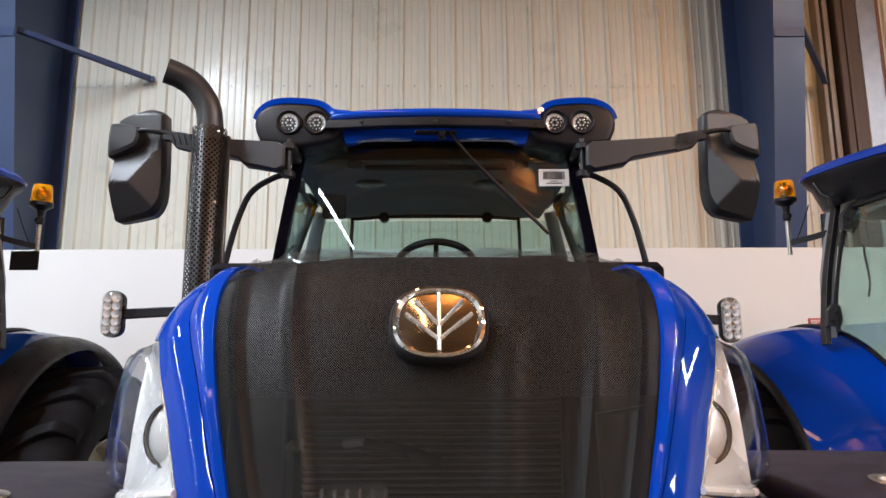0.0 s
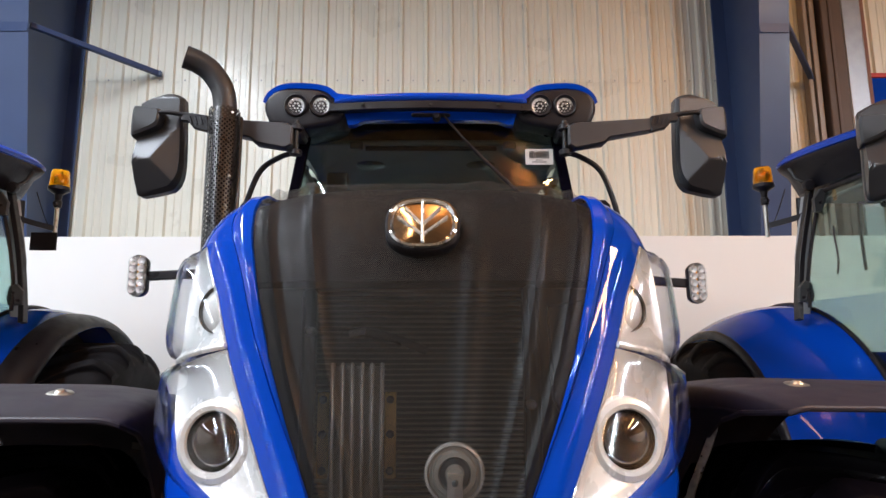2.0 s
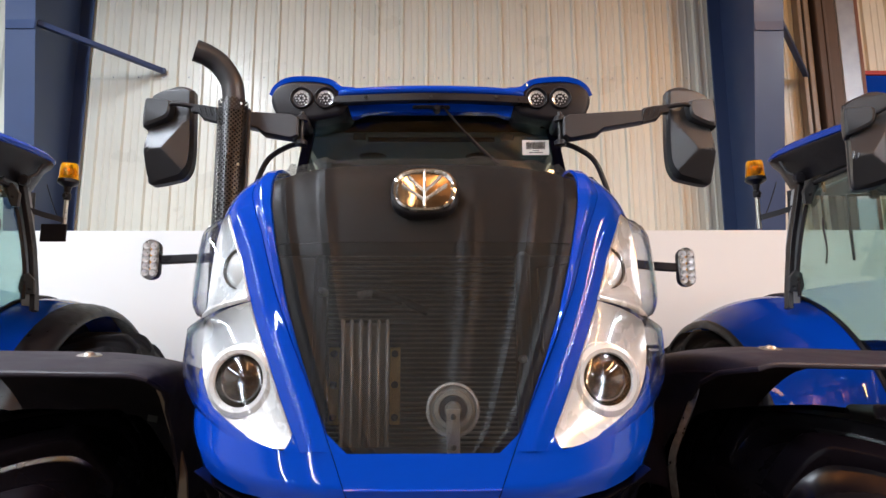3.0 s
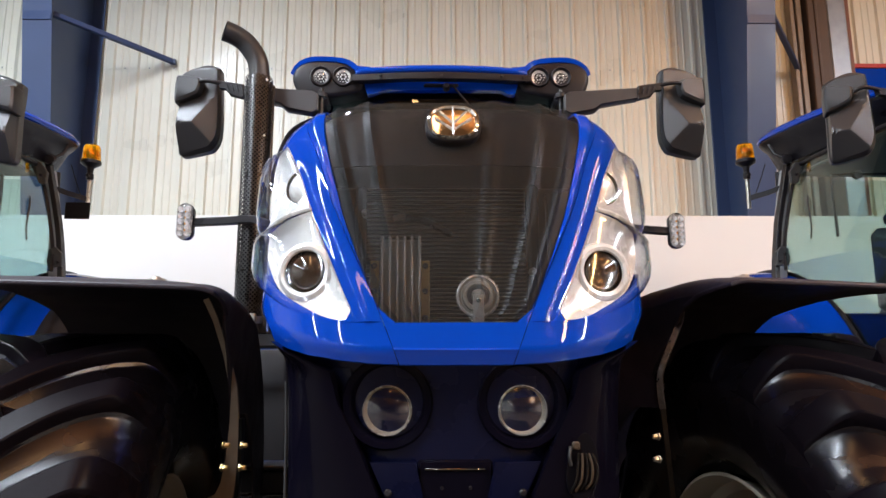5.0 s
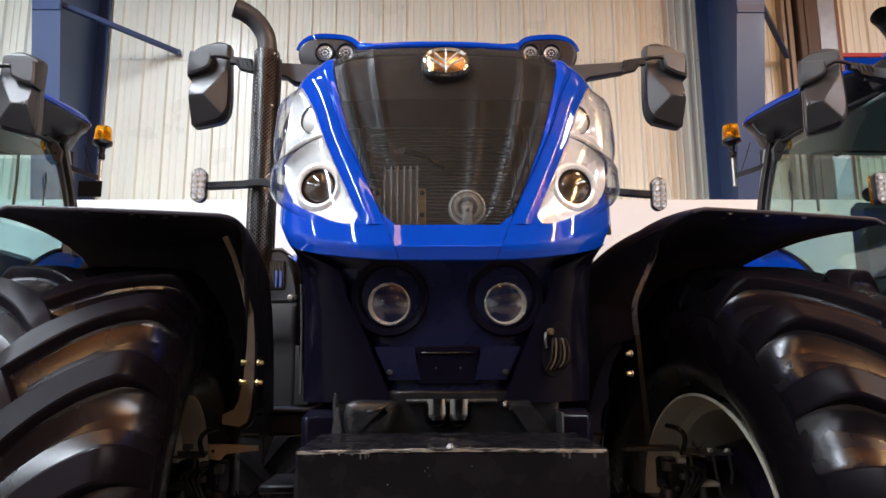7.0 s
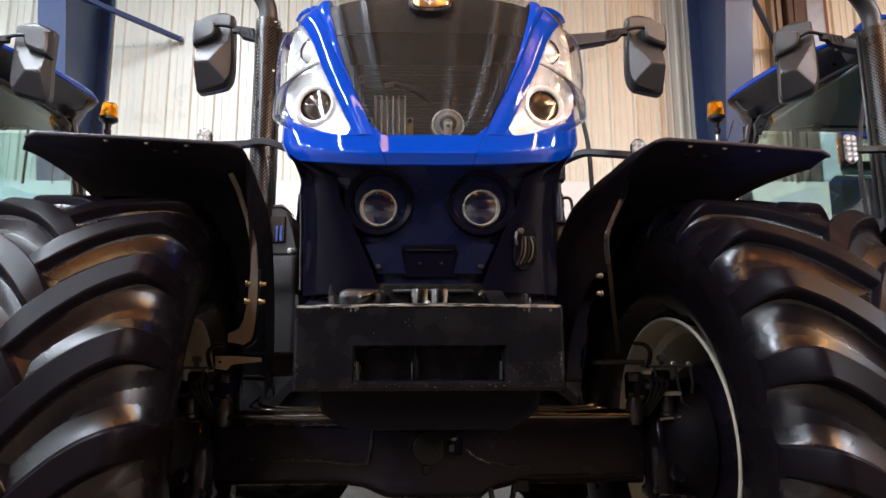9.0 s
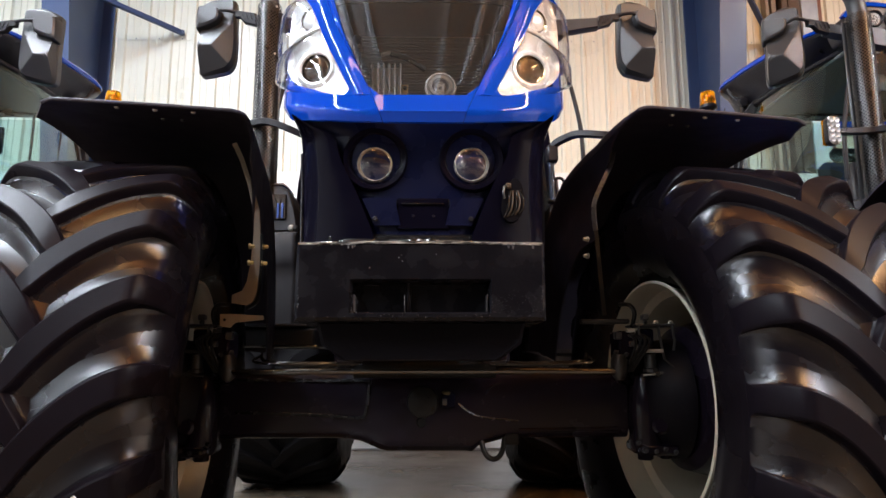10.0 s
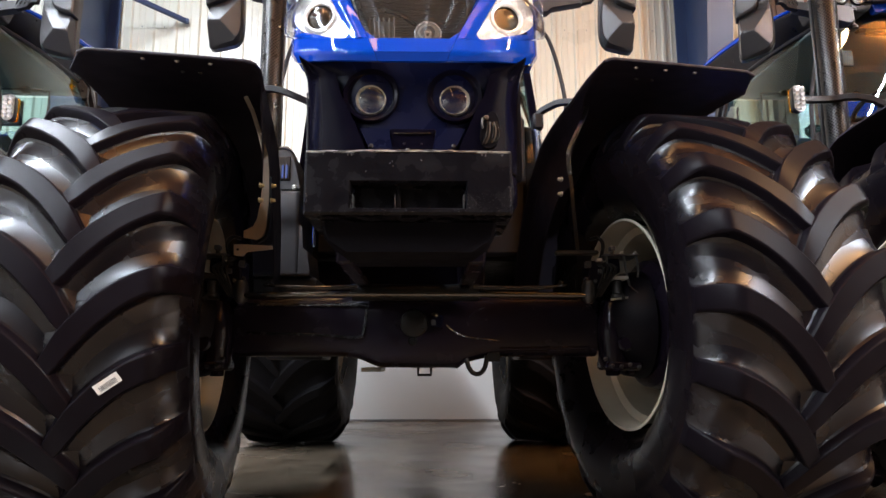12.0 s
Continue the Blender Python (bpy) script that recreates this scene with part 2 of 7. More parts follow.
# ---- mesh tools ----
class Geo:
    """Collects vertices and faces of one mesh."""

    def __init__(self):
        self.v, self.f = [], []

    def add(self, verts, faces):
        k = len(self.v)
        self.v += [tuple(p) for p in verts]
        self.f += [tuple(i + k for i in q) for q in faces]
        return self

    def grid(self, rows, closed_u=False, closed_v=False):
        nv, nu = len(rows), len(rows[0])
        faces = []
        for i in range(nv if closed_v else nv - 1):
            for j in range(nu if closed_u else nu - 1):
                a, b = i * nu + j, i * nu + (j + 1) % nu
                c, d = ((i + 1) % nv) * nu + (j + 1) % nu, ((i + 1) % nv) * nu + j
                faces.append((a, b, c, d))
        return self.add([p for r in rows for p in r], faces)

    def shell(self, rows, inner):
        """A grid with a second grid behind it, stitched along the rim."""
        nv, nu = len(rows), len(rows[0])
        n = nv * nu
        faces = []
        for i in range(nv - 1):
            for j in range(nu - 1):
                a, b, c, d = i * nu + j, i * nu + j + 1, (i + 1) * nu + j + 1, (i + 1) * nu + j
                faces += [(a, b, c, d), (n + d, n + c, n + b, n + a)]
        rim = [j for j in range(nu)] + [i * nu + nu - 1 for i in range(1, nv)] + [(nv - 1) * nu + j for j in range(nu - 2, -1, -1)] + [i * nu for i in range(nv - 2, 0, -1)]
        for a, b in zip(rim, rim[1:] + rim[:1]):
            faces.append((b, a, n + a, n + b))
        return self.add([p for r in rows for p in r] + [p for r in inner for p in r], faces)

    def box(self, x0, x1, y0, y1, z0, z1, ch=0.004, m=None):
        """A box with chamfered edges."""
        lo, hi = (x0, y0, z0), (x1, y1, z1)
        ch = min(ch, *(0.45 * abs(b - a) for a, b in zip(lo, hi)))
        vs, ix = [], {}
        for sx in (0, 1):
            for sy in (0, 1):
                for sz in (0, 1):
                    s = (sx, sy, sz)
                    for ax in range(3):
                        p = [(hi[k] if s[k] else lo[k]) + (0 if k == ax else (-ch if s[k] else ch)) for k in range(3)]
                        ix[s, ax] = len(vs)
                        vs.append(p)
        fs = []
        for ax in range(3):
            u, w = [k for k in range(3) if k != ax]
            for sd in (0, 1):
                q = []
                for a, b in ((0, 0), (1, 0), (1, 1), (0, 1)):
                    s = [0, 0, 0]
                    s[ax], s[u], s[w] = sd, a, b
                    q.append(ix[tuple(s), ax])
                fs.append(q)
        for ax in range(3):
            u, w = [k for k in range(3) if k != ax]
            for a in (0, 1):
                for b in (0, 1):
                    s, e = [0, 0, 0], [0, 0, 0]
                    s[u] = e[u] = a
                    s[w] = e[w] = b
                    s[ax], e[ax] = 0, 1
                    fs.append([ix[tuple(s), u], ix[tuple(e), u], ix[tuple(e), w], ix[tuple(s), w]])
        for sx in (0, 1):
            for sy in (0, 1):
                for sz in (0, 1):
                    fs.append([ix[(sx, sy, sz), k] for k in range(3)])
        if m is not None:
            vs = [m @ Vector(p) for p in vs]
        return self.add(vs, fs)

    def lathe(self, profile, m=None, seg=32, a0=0.0, a1=360.0):
        """Turns (radius, height) pairs round the local z axis."""
        full = a1 - a0 > 359
        rows = []
        for r, h in profile:
            row = []
            for k in range(seg if full else seg + 1):
                a = radians(a0 + (a1 - a0) * k / seg)
                row.append((r * math.cos(a), r * math.sin(a), h))
            rows.append(row)
        if m is not None:
            rows = [[m @ Vector(p) for p in r] for r in rows]
        self.grid(rows, closed_u=full)
        return self

    def tube(self, path, radius, seg=12, flat=None, caps=True):
        """A pipe along a path; radius may be a list; flat: (width, height) of a flat bar instead."""
        pts = [Vector(p) for p in path]
        rows, up = [], None
        for i, p in enumerate(pts):
            d = (pts[min(i + 1, len(pts) - 1)] - pts[max(i - 1, 0)]).normalized()
            if up is None:
                up = Vector((0, 0, 1)) if abs(d.z) < 0.9 else Vector((0, -1, 0))
            side = d.cross(up).normalized()
            up = side.cross(d).normalized()
            rad = radius[i] if isinstance(radius, (list, tuple)) else radius
            row = []
            if flat:
                w, h = flat
                c = 0.18 * min(w, h)
                for a, b in ((w - c, h), (w, h - c), (w, -h + c), (w - c, -h), (-w + c, -h), (-w, -h + c), (-w, h - c), (-w + c, h)):
                    row.append(p + side * a + up * b)
            else:
                for k in range(seg):
                    a = 2 * math.pi * k / seg
                    row.append(p + side * (rad * math.cos(a)) + up * (rad * math.sin(a)))
            rows.append(row)
        k = len(self.v)
        nu = len(rows[0])
        self.grid(rows, closed_u=True)
        if caps:
            self.f.append(tuple(k + j for j in range(nu))[::-1])
            self.f.append(tuple(k + (len(rows) - 1) * nu + j for j in range(nu)))
        return self

    def prism(self, poly, y0, y1, ch=0.0):
        """An outline of (x, z) points pushed from y0 to y1, with a chamfered front rim."""
        n = len(poly)
        cx, cz = sum(p[0] for p in poly) / n, sum(p[1] for p in poly) / n
        if ch:
            def inset(p):
                d = math.hypot(p[0] - cx, p[1] - cz)
                return (p[0] - (p[0] - cx) / d * ch, p[1] - (p[1] - cz) / d * ch)
            loops = [[(*inset(p), y0) for p in poly], [(*p, y0 + ch) for p in poly], [(*p, y1) for p in poly]]
        else:
            loops = [[(*p, y0) for p in poly], [(*p, y1) for p in poly]]
        vs = [(x, y, z) for lp in loops for x, z, y in lp]
        fs = [tuple(range(n)), tuple(range((len(loops) - 1) * n, len(loops) * n))[::-1]]
        for i in range(len(loops) - 1):
            for j in range(n):
                fs.append((i * n + j, (i + 1) * n + j, (i + 1) * n + (j + 1) % n, i * n + (j + 1) % n))
        return self.add(vs, fs)


def closed_line(pts, n=4):
    """A closed Catmull-Rom loop through (x, z) points."""
    out, k = [], len(pts)
    for i in range(k):
        a, b, c, d = (Vector(pts[(i + j) % k]) for j in (-1, 0, 1, 2))
        for q in range(n):
            t = q / n
            p = 0.5 * (2 * b + (c - a) * t + (2 * a - 5 * b + 4 * c - d) * t * t + (3 * b - a - 3 * c + d) * t ** 3)
            out.append((p.x, p.y))
    return out


def inset(poly, d):
    """An outline moved inwards by d along its corner normals."""
    k = len(poly)
    turn = sum(poly[i][0] * poly[(i + 1) % k][1] - poly[(i + 1) % k][0] * poly[i][1] for i in range(k))
    sg = 1 if turn > 0 else -1
    out = []
    for i in range(k):
        (ax, az), (bx, bz) = poly[i - 1], poly[(i + 1) % k]
        L = math.hypot(bx - ax, bz - az) or 1
        out.append((poly[i][0] - sg * (bz - az) / L * d, poly[i][1] + sg * (bx - ax) / L * d))
    return out


def cushion(poly, y0, y1, r, steps=4):
    """An outline of (x, z) points pushed from y0 to y1 with a rounded front rim."""
    g = Geo()
    rows = [[(x, y1, z) for x, z in poly]]
    for i in range(steps + 1):
        a = math.pi / 2 * i / steps
        rows.append([(x, y0 + r * (1 - math.sin(a)), z) for x, z in inset(poly, r * (1 - math.cos(a)))])
    g.grid(rows, closed_u=True)
    n, k = len(poly), len(g.v)
    g.f += [tuple(range(k - n, k)), tuple(range(n))[::-1]]
    return g


def flip(g):
    """The same mesh on the other side of the tractor."""
    o = Geo()
    return o.add([(-x, y, z) for x, y, z in g.v], [f[::-1] for f in g.f])


def part(name, g, material, parent=None, label="", m=None, sharp=38):
    data = bpy.data.meshes.new(name)
    data.from_pydata([tuple(p) for p in g.v], [], g.f)
    bm = bmesh.new()
    bm.from_mesh(data)
    bmesh.ops.remove_doubles(bm, verts=bm.verts, dist=0.00005)
    bmesh.ops.recalc_face_normals(bm, faces=bm.faces)
    bm.to_mesh(data)
    bm.free()
    data.shade_smooth()
    data.set_sharp_from_angle(angle=radians(sharp))
    data.materials.append(material)
    ob = new(name, data)
    if parent is not None:
        ob.parent = parent
    if m is not None:
        ob.matrix_basis = m
    return tagged(ob, label)


def smooth_line(pts, n=8):
    """A Catmull-Rom curve through points."""
    P = [Vector(p) for p in pts]
    P = [2 * P[0] - P[1]] + P + [2 * P[-1] - P[-2]]
    out = []
    for i in range(1, len(P) - 2):
        for k in range(n):
            t = k / n
            a, b, c, d = P[i - 1:i + 3]
            out.append(0.5 * (2 * b + (c - a) * t + (2 * a - 5 * b + 4 * c - d) * t * t + (3 * b - a - 3 * c + d) * t ** 3))
    return out + [P[-2]]


def lerp(table, v):
    """Piecewise straight interpolation in a table of (key, value)."""
    if v <= table[0][0]:
        return table[0][1]
    for (a, p), (b, q) in zip(table, table[1:]):
        if v <= b:
            return p + (q - p) * (v - a) / (b - a)
    return table[-1][1]


def aim(p, d):
    """A pose at p whose z axis points along d."""
    return Matrix.Translation(p) @ Vector(d).to_track_quat("Z", "Y").to_matrix().to_4x4()


# ---- hall ----
def hall():
    g = Geo()
    g.box(-14, 14, -26, 9, -0.2, 0, 0.001)
    tagged(part("floor", g, FLOOR), "worn polished concrete hall floor", "floor", kind="structure")
    # corrugated cladding in two overlapping lifts
    def sheet(x0, x1, z0, z1, y, mat, name, label):
        xs = []
        x = x0
        pitch = 0.290
        prof = [(0, 0), (0.016, -0.034), (0.048, -0.034), (0.064, 0), (0.122, 0), (0.130, -0.009), (0.144, -0.009), (0.152, 0), (0.202, 0), (0.210, -0.009), (0.224, -0.009), (0.232, 0)]
        while x < x1:
            for dx, dy in prof:
                xs.append((x + dx, y + dy))
            x += pitch
        rows = [[(a, b, z) for a, b in xs] for z in (z0, z1)]
        back = [[(a, b + 0.002, z) for a, b in xs] for z in (z0, z1)]
        g = Geo().shell(rows, back)
        return tagged(part(name, g, mat, sharp=15), label, "wall cladding", kind="structure")
    sheet(-12.297, 12.2, 0.0, 4.93, 5.60, CREAM, "wall_north", "cream corrugated steel wall cladding")
    sheet(-12.297, 12.2, 4.89, 9.0, 5.592, CREAM, "wall_north_upper", "cream corrugated steel wall cladding, upper lift")
    s = Geo()
    for i in range(84):
        s.lathe([(0, 0.007), (0.006, 0.007), (0.009, 0.0), (0.009, -0.002)], aim((-12.297 + 0.290 * i + 0.178, 5.591, 4.91), (0, -1, 0)), 8)
    tagged(part("trim_screws", s, GALV), "row of small screws along the cladding lap", "screws", kind="stuff")
    # white boarding in front of the cladding
    g = Geo()
    g.box(-12.2, 12.2, 4.71, 4.75, 0, 2.918, 0.004)
    tagged(part("wall_boarding", g, BOARD), "smooth white boarding on the lower wall", "wall", kind="structure")
    tagged(part("baseboard", Geo().box(-12.2, 12.2, 4.698, 4.709, 0, 0.018, 0.002), GALV), "thin grey strip at the foot of the boarding", "baseboard", kind="structure")
    # other walls and the roof
    tagged(part("wall_west", Geo().box(-12.3, -12.1, -25, 5.6, 0, 9, 0.01), PLASTER), "plain pale side wall of the hall", "wall", kind="structure")
    tagged(part("wall_east", Geo().box(12.1, 12.3, -25, 5.6, 0, 9, 0.01), PLASTER), "plain pale side wall of the hall", "wall", kind="structure")
    g = Geo().box(12.04, 12.102, -24.8, 5.5, 4.2, 7.59, 0.01)
    for z in (4.25, 5.0, 5.75, 6.5, 7.25):
        g.box(11.96, 12.05, -24.8, 5.5, z - 0.05, z + 0.05, 0.01)
    tagged(part("wall_panelling", g, TIMBER), "orange timber panelling with rails on the upper side wall", "wall", kind="structure")
    # unseen end wall; the unlit end of the hall is put into its colour
    tagged(part("wall_south", Geo().box(-12.3, 12.3, -25.2, -25, 0, 9, 0.01), DIM), "unseen end wall of the hall, coloured dark as if unlit", "wall", kind="structure")
    g = Geo().box(-12.3, 12.3, -25, 5.7, 7.6, 7.75, 0.01)
    for y in (-24, -22, -20, -18, -16, -14.5, -13, -11.5, -10, -8.5, -7, -5.5, -4, -2.5, -1, 0.5, 2, 3.5, 5):
        g.box(-12.3, 12.3, y - 0.05, y + 0.05, 7.42, 7.604, 0.01)
    tagged(part("ceiling", g, TIMBER), "orange timber ceiling with purlins", "ceiling", kind="structure")


def lamp_housings():
    for tx, ty, tl, _ in TUBES:
        e = new("ceiling_lamp")
        e.location = (tx, ty, 6.86)
        tagged(e, "long white ceiling tube lamp over the tractors", "lamp", "ceiling tubes")
        part("housing", Geo().box(-0.10, 0.10, -tl / 2 - 0.1, tl / 2 + 0.1, 0.012, 0.07, 0.01), LAMPWHITE, e)
        for y in (-0.45 * tl, -0.15 * tl, 0.15 * tl, 0.45 * tl):
            part("hanger", Geo().tube([(0, y, 0.06), (0, y, 0.80)], 0.006, 8), STEEL, e)
    for sx, sy, length, _ in SODIUM:
        e = new("sodium_lamp")
        e.location = (sx, sy, 6.56)
        tagged(e, "warm sodium strip lamp hung from the timber ceiling", "lamp", "sodium strips")
        part("housing", Geo().box(-0.2, 0.2, -length / 2 - 0.1, length / 2 + 0.1, 0.012, 0.09, 0.01), GALV, e)
        for y in (-0.4, 0.4):
            part("hanger", Geo().tube([(0, y * length, 0.08), (0, y * length, 1.10)], 0.006, 8), STEEL, e)


def column(x0):
    """Tapered portal column."""
    e = new("steel_column")
    tagged(e, "tapered blue steel portal column behind the boarding", "column", "portal columns")
    x1 = x0 + 0.30
    def front(z):
        return 5.27 - 0.155 * z
    h = 7.4
    g = Geo().add([(x0, front(0), 0), (x1, front(0), 0), (x1, front(0) + 0.02, 0), (x0, front(0) + 0.02, 0),
                   (x0, front(h), h), (x1, front(h), h), (x1, front(h) + 0.02, h), (x0, front(h) + 0.02, h)],
                  [(0, 1, 5, 4), (1, 2, 6, 5), (2, 3, 7, 6), (3, 0, 4, 7), (4, 5, 6, 7), (3, 2, 1, 0)])
    part("front_flange", g, STEELBLUE, e)
    xm = (x0 + x1) / 2
    w = Geo().add([(xm - 0.008, front(0) + 0.02, 0), (xm + 0.008, front(0) + 0.02, 0), (xm + 0.008, 5.52, 0), (xm - 0.008, 5.52, 0),
                   (xm - 0.008, front(h) + 0.02, h), (xm + 0.008, front(h) + 0.02, h), (xm + 0.008, 5.52, h), (xm - 0.008, 5.52, h)],
                  [(0, 1, 5, 4), (1, 2, 6, 5), (2, 3, 7, 6), (3, 0, 4, 7), (4, 5, 6, 7), (3, 2, 1, 0)])
    part("web", w, STEELBLUE, e)
    part("back_flange", Geo().box(x0, x1, 5.52, 5.545, 0, h, 0.003), STEELBLUE, e)
    part("splice_plate", Geo().box(x0 + 0.004, x1 - 0.004, front(4.95) - 0.012, front(4.95) + 0.01, 4.93, 6.6, 0.004, m=None), STEELBLUE, e)


def flange_brace(p, q):
    e = new("flange_brace")
    tagged(e, "thin blue angle brace from column to wall", "brace", "flange braces")
    part("bar", Geo().tube([p, q], 0.03, flat=(0.028, 0.028)), STEELBLUE, e)
    part("cleat", Geo().box(q[0] - 0.03, q[0] + 0.03, q[1] - 0.03, q[1] + 0.02, q[2] - 0.03, q[2] + 0.03, 0.004), STEELBLUE, e)


hall()
lamp_housings()
column(3.245)
column(-4.27)
column(10.76)
flange_brace((-4.03, 4.62, 5.06), (-3.12, 5.54, 4.965))
flange_brace((3.53, 4.52, 5.03), (4.36, 5.54, 4.88))


def wall_post():
    e = new("door_post")
    tagged(e, "brown steel post and grey downpipe beside the cladding", "post")
    part("post", Geo().box(4.42, 4.66, 5.36, 5.55, 0, 7.4, 0.012), RUST, e)
    part("post_fold", Geo().box(4.50, 4.53, 5.345, 5.362, 0, 7.4, 0.004), RUST, e)
    part("downpipe", Geo().box(4.665, 4.905, 5.38, 5.55, 0, 7.4, 0.02), GALV, e)
    part("edge_strip", Geo().box(4.91, 4.965, 5.42, 5.55, 0, 7.4, 0.006), RUSTRED, e, "thin red-brown edge strip")
    for x0, x1 in ((4.26, 4.31), (4.335, 4.40)):
        part("jamb_fold", Geo().box(x0, x1, 5.44, 5.56, 0, 7.4, 0.008), TANTRIM, e, "tan folded jamb trim")


def banner():
    e = new("wall_sign")
    tagged(e, "blue wall sign with a red top edge", "sign")
    part("board", Geo().box(4.985, 7.6, 5.48, 5.56, 3.7, 4.90, 0.006), BLUE, e)
    part("top_edge", Geo().box(4.985, 7.6, 5.475, 5.53, 4.905, 4.96, 0.006), RED, e)


def wall_notice():
    e = new("wall_notice")
    tagged(e, "small red notice with pale bars on the white boarding", "notice")
    part("plate", Geo().box(NX0, NX0 + 0.15, 4.702, 4.709, NZ0, NZ0 + 0.07, 0.001), RED, e)
    for k in range(3):
        part("text_bar", Geo().box(NX0 + 0.02, NX0 + 0.12 - 0.02 * k, 4.6995, 4.7018, NZ0 + 0.048 - 0.016 * k, NZ0 + 0.056 - 0.016 * k, 0.0005), PAPER, e)


NX0, NZ0 = 3.42, 2.185
wall_notice()
wall_post()
banner()


# ---- tractor: bonnet surface ----
HN, HM, HW, HYB, HZB, HZT = 3.5, 5.0, 0.405, -0.25, 1.68, 2.02


def nose_y(z):
    return -0.77 + 0.28 * (z - 1.434)


def spread(z):
    c = max(0.0, min(0.9999, (z - HZB) / (HZT - HZB)))
    return (1 - c ** HM) ** (1 / HN)


def theta(x, z):
    """The turn from straight ahead at which the bonnet has half-width x at height z."""
    s = min(1.0, abs(x) / (HW * spread(z))) ** (HN / 2)
    return math.copysign(math.asin(s), x)


def bonnet(th, z, off=0.0):
    k = spread(z)
    s, c = abs(math.sin(th)) ** (2 / HN), max(0.0, math.cos(th)) ** (2 / HN)
    x, y = math.copysign(HW * k * s, th), HYB - (HYB - nose_y(z)) * k * c
    if off == 0:
        return (x, y, z)
    a, b, d = abs(x) / HW, max(0, (HYB - y) / (HYB - nose_y(z))), max(0, (z - HZB) / (HZT - HZB))
    dep = HYB - nose_y(z)
    n = Vector((math.copysign(a ** (HN - 1) / HW, x), -(b ** (HN - 1)) / dep, d ** (HM - 1) * HM / HN / (HZT - HZB) + b ** (HN - 1) / dep * 0.28 * b))
    n.normalize()
    return (x + n.x * off, y + n.y * off, z + n.z * off)


GRILLE_X = [(1.5015, 0.104), (1.504, 0.113), (1.509, 0.121), (1.518, 0.129), (1.548, 0.1435), (1.628, 0.178), (1.706, 0.208), (1.80, 0.236), (1.889, 0.259), (1.94, 0.268), (2.02, 0.276)]
SEAM_X = [(1.434, 0.097), (1.489, 0.119), (1.571, 0.154), (1.653, 0.194), (1.734, 0.230), (1.834, 0.265), (1.91, 0.300), (2.02, 0.31)]
LAMP_X = [(1.505, 0.171), (1.571, 0.203), (1.645, 0.237), (1.708, 0.265), (1.795, 0.297), (1.879, 0.341), (1.91, 0.372)]
TH_BACK = radians(75)


def low_z(x):
    return 1.434 + 0.077 * (abs(x) / 0.42) ** 3.2


def lamp_low_z(x):
    return 1.503 + 0.074 * max(0, (abs(x) - 0.171) / 0.17) ** 1.7


def lamp_round_z(x):
    """Lower rim of the lens, with its rounded inner corner."""
    e = min(1.0, max(0.0, (0.195 - abs(x)) / 0.024))
    return lamp_low_z(x) + 0.020 * (1 - math.sqrt(1 - e * e))


def patch(fn, nu, nv, thick=0.006):
    """A bonnet panel: fn(a, b) gives the turn and height for a, b in 0..1."""
    rows, inner = [], []
    for i in range(nv + 1):
        r, q = [], []
        for j in range(nu + 1):
            th, z, *o = fn(j / nu, i / nv)
            o = o[0] if o else 0.0
            r.append(bonnet(th, z, o))
            q.append(bonnet(th, z, o - thick))
        rows.append(r)
        inner.append(q)
    return rows, inner


GAP = 0.0007


